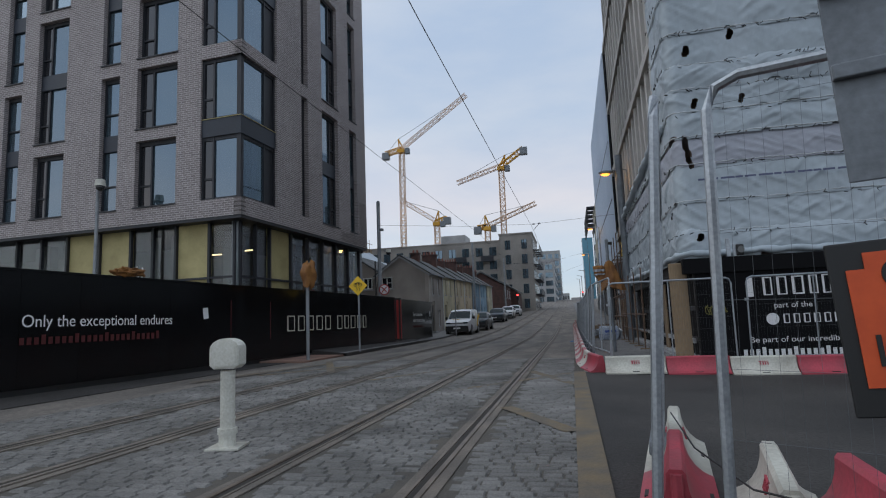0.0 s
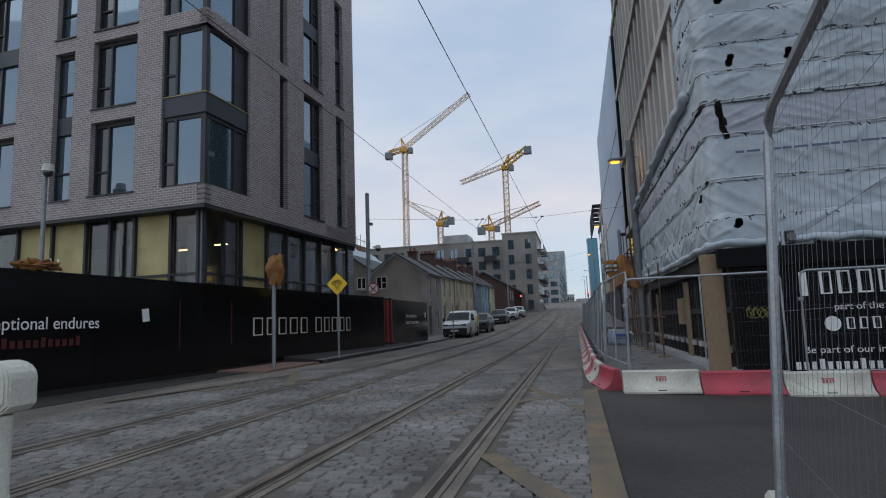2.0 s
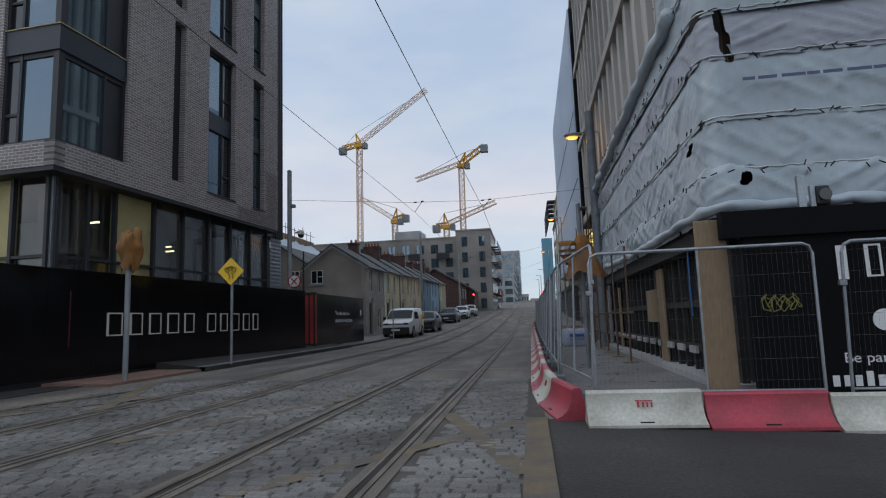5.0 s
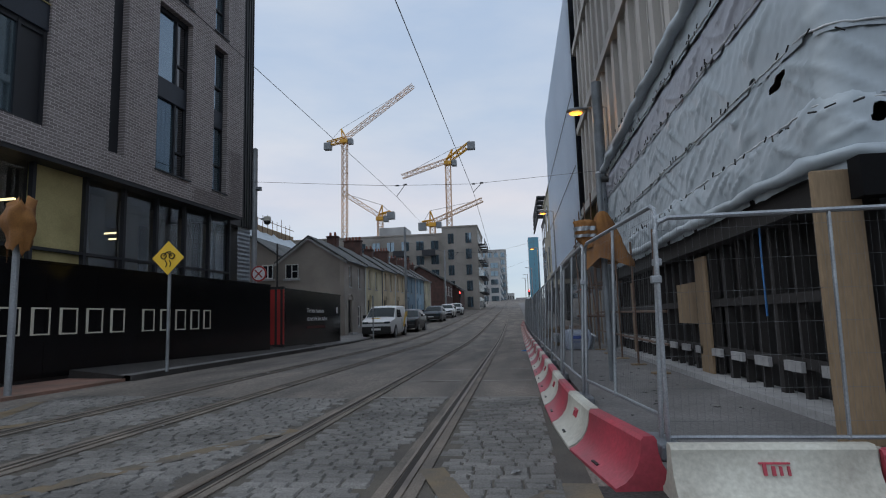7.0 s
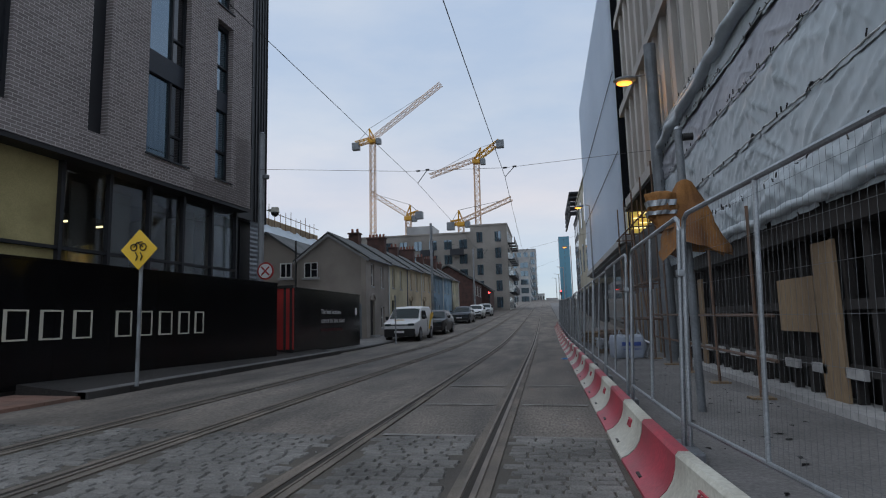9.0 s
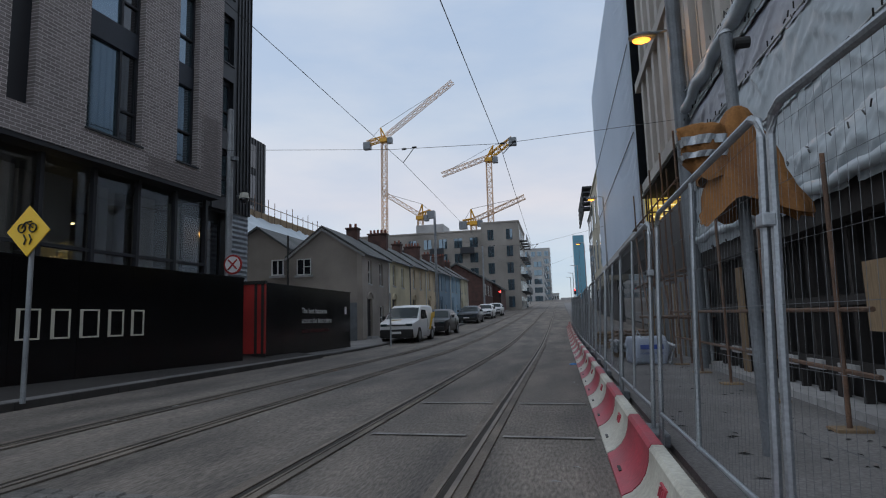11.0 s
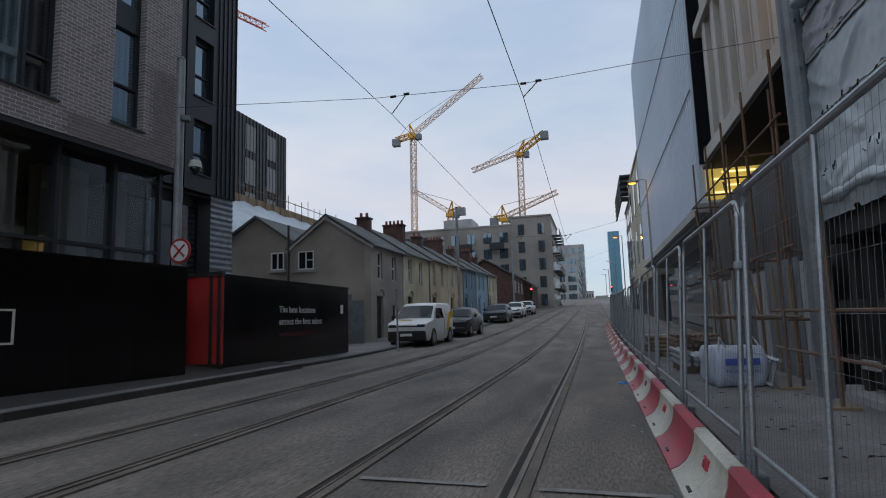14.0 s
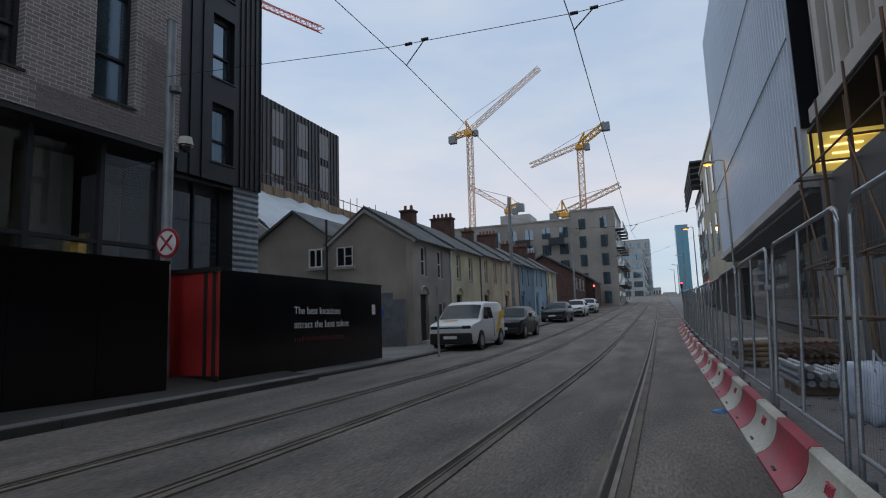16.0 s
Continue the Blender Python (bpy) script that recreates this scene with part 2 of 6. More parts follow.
M_CRANER = mat("crane_red", (0.62, 0.12, 0.08), 0.5, scale=0.5, grain=4, bump=0)
M_LEAF = mat("leaf", (0.05, 0.075, 0.03), 0.7, rand=0.3)
M_BLUEP = plain("blue_plastic", (0.02, 0.15, 0.4), 0.4)
M_BLUEINK = plain("blue_ink", (0.05, 0.10, 0.4), 0.6)
M_PRINT = plain("faded_navy_print", (0.10, 0.11, 0.19), 0.7)
M_SHOP = plain("shop_glass", (0.9, 0.95, 0.95), 0.0, trans=1.0)
M_SHOP.node_tree.nodes["Principled BSDF"].inputs["IOR"].default_value = 1.5
M_ROOM = mat("bare_concrete_room", (0.16, 0.155, 0.15), 0.9, scale=2, grain=20)
M_LITE = plain("small_ceiling_light", (1.0, 0.78, 0.42), 0.5, emit=2.0)


# ---- mesh helpers ----
def thing(name, label, category, group="", kind="", m=None):
    ob = new(name)
    ob.empty_display_size = 0.2
    if m is not None:
        ob.matrix_world = m
    return tagged(ob, label, category, group, kind)


def part(name, bm, material, parent=None, label="", m=None, smooth=False):
    me = bpy.data.meshes.new(name)
    bm.to_mesh(me)
    bm.free()
    if smooth:
        me.polygons.foreach_set("use_smooth", [True] * len(me.polygons))
        if smooth != True:
            me.set_sharp_from_angle(angle=radians(smooth))
    for x in material if isinstance(material, (list, tuple)) else (material,):
        me.materials.append(x)
    ob = new(name, me)
    ob.parent = parent
    if m is not None:
        ob.matrix_basis = m
    return tagged(ob, label)


def box(bm, x0, x1, y0, y1, z0, z1, mi=0):
    v = [bm.verts.new((x, y, z)) for z in (z0, z1) for y in (y0, y1) for x in (x0, x1)]
    for f in ((0, 2, 3, 1), (4, 5, 7, 6), (0, 1, 5, 4), (2, 6, 7, 3), (0, 4, 6, 2), (1, 3, 7, 5)):
        bm.faces.new([v[i] for i in f]).material_index = mi
    return bm


def cbox(*a, bevel=0.0):
    bm = box(bmesh.new(), *a)
    if bevel:
        bmesh.ops.bevel(bm, geom=bm.edges[:], offset=bevel, segments=2, affect="EDGES", profile=0.5)
    return bm


def tube(bm, p, q, r, n=8, r2=None):
    p, q = Vector(p), Vector(q)
    d = q - p
    m = Matrix.Translation((p + q) / 2) @ d.to_track_quat("Z", "Y").to_matrix().to_4x4()
    bmesh.ops.create_cone(bm, cap_ends=True, segments=n, radius1=r, radius2=r if r2 is None else r2, depth=d.length, matrix=m)
    return bm


def bar(bm, p, q, w):
    """A square bar from p to q."""
    p, q = Vector(p), Vector(q)
    d = (q - p).normalized()
    a = d.orthogonal().normalized() * w / 2
    b = d.cross(a)
    v = [bm.verts.new(c + s * a + t * b) for c in (p, q) for s, t in ((1, 1), (-1, 1), (-1, -1), (1, -1))]
    for i in range(4):
        j = (i + 1) % 4
        bm.faces.new((v[i], v[j], v[4 + j], v[4 + i]))
    bm.faces.new(v[3::-1])
    bm.faces.new(v[4:])
    return bm


def path_tube(bm, pts, r, n=8):
    """A round tube swept along points as one connected skin."""
    pts = [Vector(p) for p in pts]
    rings = []
    for i, p in enumerate(pts):
        d = (pts[min(i + 1, len(pts) - 1)] - pts[max(i - 1, 0)]).normalized()
        ref = Vector((0, 0, 1)) if abs(d.z) < 0.8 else Vector((1, 0, 0))
        a = d.cross(ref).normalized()
        if rings and a.dot(last) < 0:
            a = -a
        last = a
        b = d.cross(a)
        rings.append([bm.verts.new(p + r * (a * math.cos(2 * math.pi * k / n) + b * math.sin(2 * math.pi * k / n))) for k in range(n)])
    for u, v in zip(rings, rings[1:]):
        for k in range(n):
            bm.faces.new((u[k], u[(k + 1) % n], v[(k + 1) % n], v[k]))
    bm.faces.new(rings[0][::-1])
    bm.faces.new(rings[-1])
    return bm


def prism(bm, poly, y0, y1, axis="y"):
    """A polygon in the x-z plane drawn out along y (or in y-z along x)."""
    if axis == "y":
        a = [bm.verts.new((x, y0, z)) for x, z in poly]
        b = [bm.verts.new((x, y1, z)) for x, z in poly]
    else:
        a = [bm.verts.new((y0, x, z)) for x, z in poly]
        b = [bm.verts.new((y1, x, z)) for x, z in poly]
    n = len(poly)
    bm.faces.new(a)
    bm.faces.new(b[::-1])
    for i in range(n):
        bm.faces.new((a[i], b[i], b[(i + 1) % n], a[(i + 1) % n]))
    bmesh.ops.recalc_face_normals(bm, faces=bm.faces[:])
    return bm


def words(name, body, size, material, m, parent, label="", width=None):
    cu = bpy.data.curves.new(name, "FONT")
    cu.body, cu.size, cu.extrude = body, size, 0.002
    tmp = new(name, cu)
    dg = bpy.context.evaluated_depsgraph_get()
    me = bpy.data.meshes.new_from_object(tmp.evaluated_get(dg))
    bpy.data.objects.remove(tmp)
    me.materials.clear()
    me.materials.append(material)
    if width:
        xs = [v.co.x for v in me.vertices]
        me.transform(Matrix.Scale(width / max(1e-6, max(xs) - min(xs)), 4, (1, 0, 0)))
    ob = new(name, me)
    ob.parent, ob.matrix_basis = parent, m
    return tagged(ob, label)


def rise(y):
    """How much the street climbs towards the bridge far off."""
    d = max(0.0, y - 33.0)
    return min(0.042 * d * d / (d + 18.0), 8.0)


def ground_z(x, y):
    side = -0.04 * min(max(x - 1.5, 0.0), 3.0) * min(max((13.5 - y) / 2.0, 0.0), 1.0)
    return rise(y) + 0.022 * min(max(-x - 1.5, 0.0), 7.0) + side


def sheet(name, xs, ys, material, dz=0.0, z=None):
    """A strip of ground laid over the fall of the street."""
    bm = bmesh.new()
    g = [[bm.verts.new((x, y, (z or ground_z)(x, y) + dz)) for x in xs] for y in ys]
    for i in range(len(ys) - 1):
        for j in range(len(xs) - 1):
            bm.faces.new((g[i][j], g[i][j + 1], g[i + 1][j + 1], g[i + 1][j]))
    return part(name, bm, material)


def steps(a, b, d):
    n = max(1, round((b - a) / d))
    return [a + (b - a) * i / n for i in range(n + 1)]


def slab(bm, xs, ys, z0, h, zf=ground_z):
    """A thick strip that follows the ground."""
    g = [[bm.verts.new((x, y, zf(x, y) + z0 + k * h)) for k in (0, 1)] for y in ys for x in (xs[0], xs[-1])]
    for i in range(len(ys) - 1):
        a, b, c, d = g[2 * i], g[2 * i + 1], g[2 * i + 3], g[2 * i + 2]
        bm.faces.new((a[1], b[1], c[1], d[1]))
        bm.faces.new((a[0], a[1], d[1], d[0]))
        bm.faces.new((b[1], b[0], c[0], c[1]))
    e = g[0], g[1]
    bm.faces.new((e[0][0], e[1][0], e[1][1], e[0][1]))
    e = g[-2], g[-1]
    bm.faces.new((e[0][1], e[1][1], e[1][0], e[0][0]))
    return bm


# ---- the ground ----
gx = [-600, -200, -60, -25, -15, -11, -8.5, -6, -4, -2.5, -1.5, 0, 1.5, 2.5, 4.5, 8, 15, 40, 200, 600]
gy = [-600, -200, -40] + steps(-10, 25, 1.75) + steps(27, 60, 3) + steps(66, 240, 6) + [300, 500, 900]
tagged(sheet("ground", gx, gy, M_ASPHALT), "dark grey worn asphalt street climbing towards a bridge", "road", kind="structure")

S_X, S_Y = (-6.35, 1.35), (-4.0, 17.0)
bed = tagged(sheet("road", steps(*S_X, 0.7), steps(*S_Y, 1.0), M_BED, 0.005), "grey granite sett crossing around the tram tracks", "road", kind="structure")
tagged(sheet("side_road", [1.37, 2.5, 4.5, 8, 15, 40], steps(-14, 12.6, 1.9), M_SIDE, 0.006), "smooth dark asphalt of the side road", "road", kind="structure")

RAILS = (0.0, -1.47, -3.40, -4.80)
for i, rx in enumerate(RAILS):
    t = thing("tram_rail", "grooved steel tram rail set flush in the street", "rail", "tram rails", "structure")
    ys = steps(-12, 30, 3) + steps(32, 230, 6)
    part("bedding", slab(bmesh.new(), (rx - 0.15, rx + 0.15), ys, -0.1, 0.118), M_STRIP, t)
    # near-black strip along the groove
    part("groove", slab(bmesh.new(), (rx - 0.042, rx + 0.05), ys, -0.1, 0.122), M_GROOVE, t)
    sgn = 1 if i % 2 == 0 else -1
    a, b = sorted((rx + sgn * 0.012, rx + sgn * 0.056))
    part("railhead", slab(bmesh.new(), (a, b), ys, -0.1, 0.130), M_STEEL if i < 2 else M_STRIP, t)
    a, b = sorted((rx - sgn * 0.05, rx - sgn * 0.072))
    part("guard_lip", slab(bmesh.new(), (a, b), ys, -0.1, 0.127), M_STEEL if i == 0 else M_STRIP, t)

# left footpath, hoarding side, with its kerb stones
def path_z(x, y):
    return ground_z(x, y) + 0.10 * max(0.0, -x - 7.08)

tagged(part("pavement", slab(bmesh.new(), (-9.0, -7.08), steps(19.2, 31.0, 1.2), -0.2, 0.31, path_z), M_SIDE), "dark concrete footpath beside the black hoarding", "pavement", kind="structure")
tagged(part("pavement", slab(bmesh.new(), (-11.0, -7.6), steps(-20.0, 19.2, 1.5), -0.2, 0.215), M_SIDE), "asphalt strip at road level before the hoarding", "pavement", kind="structure")
tagged(part("pavement", slab(bmesh.new(), (-30.0, -7.3), steps(31.0, 160, 3), -0.2, 0.27), M_PAVE), "pale concrete footpath before the terrace", "pavement", kind="structure")
# dark stones under a pale cap: the face's shade is in M_KERB
kb = thing("kerb", "worn granite kerb stones, faces coloured dark for shade", "kerb", kind="structure")
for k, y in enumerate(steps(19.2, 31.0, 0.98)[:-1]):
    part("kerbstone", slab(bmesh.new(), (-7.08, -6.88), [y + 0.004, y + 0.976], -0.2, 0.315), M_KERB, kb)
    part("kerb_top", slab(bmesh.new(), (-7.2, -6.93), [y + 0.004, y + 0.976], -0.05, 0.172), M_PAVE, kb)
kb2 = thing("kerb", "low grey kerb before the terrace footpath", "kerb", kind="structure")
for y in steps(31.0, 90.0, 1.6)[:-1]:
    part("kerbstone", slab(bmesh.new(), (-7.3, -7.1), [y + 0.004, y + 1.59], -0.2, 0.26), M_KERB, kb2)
tac = thing("tactile_paving", "red blister paving slabs at the crossing", "paving", kind="structure")
for i in range(8):
    for j in range(4):
        x, y = -8.7 + 0.42 * j, 16.0 + 0.42 * i
        part("slab", slab(bmesh.new(), (x, x + 0.41), [y, y + 0.41], -0.05, 0.075 + 0.03), M_TACT, tac)

# right footpath behind the barrier
RP = lambda x, y: rise(y)
tagged(part("pavement", slab(bmesh.new(), (1.75, 4.6), steps(12.75, 36, 1.5) + steps(38, 160, 4), -0.2, 0.27, RP), M_PAVE), "grey paved footpath inside the fenced works area", "pavement", kind="structure")

# worn yellow box marking and cross joints
bx = thing("road_marking", "worn yellow box junction lines", "marking", kind="structure")
def stripe(p, q, w, m, parent, dz=0.024):
    bm = bmesh.new()
    n = max(2, int(math.dist(p, q) / 0.6))
    d = Vector((q[0] - p[0], q[1] - p[1])).normalized() * w / 2
    rows = []
    for i in range(n + 1):
        x, y = p[0] + (q[0] - p[0]) * i / n, p[1] + (q[1] - p[1]) * i / n
        rows.append([bm.verts.new((x + s * -d.y, y + s * d.x, ground_z(x + s * -d.y, y + s * d.x) + dz)) for s in (-1, 1)])
    for a, b in zip(rows, rows[1:]):
        bm.faces.new((a[0], a[1], b[1], b[0]))
    bmesh.ops.recalc_face_normals(bm, faces=bm.faces[:])
    return part("line", bm, m, parent)
stripe((1.25, 1.5), (1.25, 12.6), 0.24, M_YLINE, bx)
stripe((-6.9, 10.5), (-5.9, 15.5), 0.16, M_YLINE, bx, 0.03)
for k, (p, q) in enumerate((((-0.95, 9.6), (1.1, 12.4)), ((0.15, 13.0), (1.15, 10.2)), ((-3.1, 11.2), (-1.6, 14.6)), ((-6.2, 12.0), (-4.8, 14.9)), ((-6.3, 16.3), (-4.8, 13.0)), ((0.2, 7.6), (1.1, 5.9)))):
    stripe(p, q, 0.2, M_YLINE, bx, (0.0192, 0.0202, 0.0212, 0.0234, 0.0244, 0.0254)[k])
jl = thing("road_joint", "pale concrete joints across the tram lane", "marking", kind="structure")
for y in (17.05, 19.3, 21.6):
    stripe((0.2, y), (1.12, y - 0.05), 0.08, M_WLINE, jl, 0.014)
    stripe((-1.25, y + 0.1), (-0.2, y + 0.05), 0.08, M_WLINE, jl, 0.014)


# ---- brick apartment building on the corner ----
THB = 3.4
BM = pose(-10.6, 18.2, 0, 0, 0, -THB)
bl = thing("apartment_building", "new grey brick apartment building with dark framed windows and corner bays", "building", m=BM)


def wall_with_holes(bm, a0, a1, z0, z1, holes, face, d=0.32):
    """A thick wall in the local plane, its openings cut through. face 's': along y at x=0; 'l': along -x at y=0."""
    us = sorted({a0, a1, *[h[0] for h in holes], *[h[1] for h in holes]})
    zs = sorted({z0, z1, *[h[2] for h in holes], *[h[3] for h in holes]})
    us, zs = [u for u in us if a0 <= u <= a1], [z for z in zs if z0 <= z <= z1]
    inside = lambda u, z: any(h[0] < u < h[1] and h[2] < z < h[3] for h in holes)
    P = (lambda u, z, w: (-w, u, z)) if face == "s" else (lambda u, z, w: (u, w, z))
    cache = {}
    def V(u, z, w):
        k = (u, z, w)
        if k not in cache:
            cache[k] = bm.verts.new(P(u, z, w))
        return cache[k]
    for i in range(len(us) - 1):
        for j in range(len(zs) - 1):
            u0, u1, w0, w1 = us[i], us[i + 1], zs[j], zs[j + 1]
            if inside((u0 + u1) / 2, (w0 + w1) / 2):
                continue
            for w in (0, d):
                bm.faces.new([V(u0, w0, w), V(u1, w0, w), V(u1, w1, w), V(u0, w1, w)])
            for (p, q, du, dz_) in (((u0, w0), (u1, w0), 0, -1), ((u1, w0), (u1, w1), 1, 0), ((u1, w1), (u0, w1), 0, 1), ((u0, w1), (u0, w0), -1, 0)):
                mu, mz = (p[0] + q[0]) / 2 + du * 0.001, (p[1] + q[1]) / 2 + dz_ * 0.001
                if not (a0 < mu < a1 and z0 < mz < z1) or inside(mu, mz):
                    bm.faces.new([V(*p, 0), V(*q, 0), V(*q, d), V(*p, d)])
    bmesh.ops.recalc_face_normals(bm, faces=bm.faces[:])
    return bm


Z_PAIR = [(6.18, 11.85), (12.42, 18.1), (18.65, 24.3)]
Z_ONE = [(6.2, 8.9), (9.42, 12.0), (12.44, 15.0), (15.5, 18.1), (18.6, 21.2), (21.7, 24.3)]
BTOP = 25.4
S_HOLES = [(4.45, 5.05, *z) for z in Z_PAIR] + [(6.4, 8.15, *z) for z in Z_PAIR] + [(9.5, 10.4, a, b) for a, b in Z_PAIR]
L_HOLES = []
for u0, u1, zz in ((-4.95, -2.98, Z_ONE), (-6.8, -5.85, Z_PAIR), (-10.35, -8.68, [(6.2, 8.9)] + [(9.45, 15.0), (15.5, 21.2), (21.7, 24.3)]),
                   (-12.2, -11.2, Z_PAIR), (-15.8, -13.8, Z_ONE), (-17.7, -16.7, Z_PAIR), (-20.8, -19.2, Z_ONE)):
    L_HOLES += [(u0, u1, *z) for z in zz]
bay_s = [(-0.01, 2.42, a, b) for a, b in Z_PAIR]
bay_l = [(-1.85, 0.01, a, b) for a, b in Z_PAIR]
street_wall = part("street_wall", wall_with_holes(bmesh.new(), 0.0, 11.6, 5.5, BTOP, S_HOLES + bay_s, "s"), M_BRICK, bl)
part("side_wall", wall_with_holes(bmesh.new(), -23.0, -0.0, 5.5, BTOP, L_HOLES + bay_l, "l"), M_BRICKX, bl)


def window(parent, face, u0, u1, z0, z1, split=0.36, glass=None, w=0.2, spandrel=False, side=1):
    """Dark frame, fixed pane, opening light with a transom; two storeys are joined by a spandrel panel."""
    P = (lambda a, b, c, d, e, f: (-d, -c, a, b, e, f)) if face == "s" else (lambda a, b, c, d, e, f: (a, b, c, d, e, f))
    win = part("window", box(bmesh.new(), *P(u0, u1, w + 0.10, w + 0.12, z0, z1)), M_GLASSD, parent)
    bm = bmesh.new()
    f = 0.07
    for a, b, e, g in ((u0, u0 + f, z0, z1), (u1 - f, u1, z0, z1), (u0 + f, u1 - f, z0, z0 + f), (u0 + f, u1 - f, z1 - 0.16, z1)):
        box(bm, *P(a, b, w, w + 0.098, e, g))
    lev = [(z0 + f, z1 - 0.16)]
    if spandrel:
        m0, m1 = z0 + (z1 - z0) * 0.445, z0 + (z1 - z0) * 0.565
        lev = [(z0 + f, m0), (m1, z1 - 0.16)]
        part("spandrel", box(bmesh.new(), *P(u0 + f, u1 - f, w - 0.03, w + 0.09, m0, m1)), M_SPAN, win)
    us = u0 + (u1 - u0) * (split if side > 0 else 1 - split)
    for a, b in lev:
        if split:
            box(bm, *P(us - 0.035, us + 0.035, w, w + 0.095, a, b))
            o0, o1 = (u0 + f, us) if side > 0 else (us, u1 - f)
            zt = a + (b - a) * 0.33
            box(bm, *P(o0, o1, w, w + 0.095, zt - 0.03, zt + 0.03))
            g0, g1 = (us, u1 - f) if side > 0 else (u0 + f, us)
        else:
            o0 = o1 = None
            g0, g1 = u0 + f, u1 - f
            zt = a + (b - a) * 0.4
            box(bm, *P(g0, g1, w, w + 0.095, zt - 0.03, zt + 0.03))
        part("pane", box(bmesh.new(), *P(g0, g1, w + 0.07, w + 0.085, a, b)), glass or M_GLASS, win)
        if o0 is not None:
            part("opening_light", box(bmesh.new(), *P(o0, o1, w + 0.06, w + 0.085, a, b)), M_GLASSD, win)
    part("window_frame", bm, M_FRAME, win)
    part("window_sill", box(bmesh.new(), *P(u0 - 0.04, u1 + 0.04, -0.05, w, z0 - 0.05, z0)), M_FRAME, win)
    return win


for h in S_HOLES:
    if h[0] == 4.45:
        part("slot_panel", box(bmesh.new(), -0.3, -0.22, h[0], h[1], h[2], h[3]), M_FRAME, bl)
    elif h[0] == 6.4:
        window(bl, "s", *h, split=0.34, spandrel=True, side=-1)
    else:
        window(bl, "s", *h, split=0, spandrel=True)
for h in L_HOLES:
    window(bl, "l", *h, split=0 if h[1] - h[0] < 1.1 else 0.32, spandrel=h[3] - h[2] > 4)
for z0, z1 in Z_PAIR:
    bay = part("corner_bay", box(bmesh.new(), -1.8, -0.35, 0.35, 2.36, z0, z1), M_GLASSD, bl)
    m0, m1 = z0 + 2.5, z0 + 3.2
    bm = bmesh.new()
    for (a, b) in ((z0, m0), (m1, z1)):
        for y in (0.10,):
            box(bm, -0.28, -0.10, 0.10, 0.28, a, b)
            box(bm, -1.85, -1.76, 0.10, 0.24, a, b)
            box(bm, -1.36, -1.28, 0.10, 0.24, a, b)
            box(bm, -0.24, -0.10, 2.33, 2.42, a, b)
            box(bm, -0.24, -0.10, 1.62, 1.70, a, b)
            box(bm, -1.76, -1.36, 0.12, 0.2, a + 0.8, a + 0.88)
        for c, d in ((a, a + 0.09), (b - 0.14, b)):
            box(bm, -1.76, -0.28, 0.12, 0.22, c, d)
            box(bm, -0.22, -0.12, 0.28, 2.33, c, d)
        part("pane", box(bmesh.new(), -1.28, -0.28, 0.165, 0.18, a + 0.09, b - 0.14), M_GLASS, bay)
        part("pane", box(bmesh.new(), -0.18, -0.165, 0.28, 1.62, a + 0.09, b - 0.14), M_GLASS, bay)
        part("dark_panel", box(bmesh.new(), -1.76, -1.36, 0.165, 0.18, a + 0.09, b - 0.14), M_GLASSD, bay)
        part("dark_panel", box(bmesh.new(), -0.18, -0.165, 1.7, 2.33, a + 0.09, b - 0.14), M_FRAME, bay)
    part("bay_frame", bm, M_FRAME, bay)
    bm = box(bmesh.new(), -1.84, -0.06, 0.06, 0.3, m0, m1)
    box(bm, -0.3, -0.06, 0.302, 2.41, m0, m1)
    part("spandrel", bm, M_SPAN, bay)
    bm = box(bmesh.new(), -1.84, -0.03, 0.03, 0.1, m1, m1 + 0.025)
    box(bm, -0.1, -0.03, 0.102, 2.41, m1, m1 + 0.025)
    part("yellow_strip", bm, M_BOARD, bay)
part("soffit", box(bmesh.new(), -23, -0.02, 0.02, 11.58, 5.38, 5.5), M_FRAME, bl)
part("floor_core", box(bmesh.new(), -23, -0.9, 0.9, 11.5, 5.6, BTOP - 0.1), M_BLACK, bl)
# ground floor: boards, glass and posts below the brick
part("room_back", box(bmesh.new(), -22, -5.6, 5.2, 5.3, 0.3, 5.3), M_ROOM, bl)
part("room_back", box(bmesh.new(), -5.6, -5.5, 5.2, 11.5, 0.3, 5.3), M_ROOM, bl)
part("room_floor", box(bmesh.new(), -23, -0.7, 0.7, 11.5, 0.2, 0.3), M_ROOM, bl)
for u in (3.0, 6.5, 9.5):
    part("room_column", box(bmesh.new(), -2.6, -2.2, u, u + 0.4, 0.3, 5.38), M_ROOM, bl)
for u in (-4.2, -8.0, -12.0):
    part("room_column", box(bmesh.new(), u, u + 0.4, 2.0, 2.4, 0.3, 5.38), M_ROOM, bl)
for x_, y_ in ((-3.6, 7.2), (-3.6, 8.4), (-4.4, 9.6), (-1.9, 2.9), (-6.0, 3.6), (-4.0, 3.4)):
    part("ceiling_light", box(bmesh.new(), x_, x_ + 0.55, y_, y_ + 0.06, 4.55, 4.6), M_LITE, bl)
# made-up panels inside, in place of the reflections on the shop glass
for k, (u, w) in enumerate(((5.0, 0.5), (6.1, 0.9), (7.5, 0.6), (9.0, 0.8), (10.4, 0.5), (1.1, 0.4))):
    part("hanging_sheet", box(bmesh.new(), -1.05, -1.0, u, u + w, 1.8 + 0.4 * (k % 3), 5.1), M_ROOM, bl)
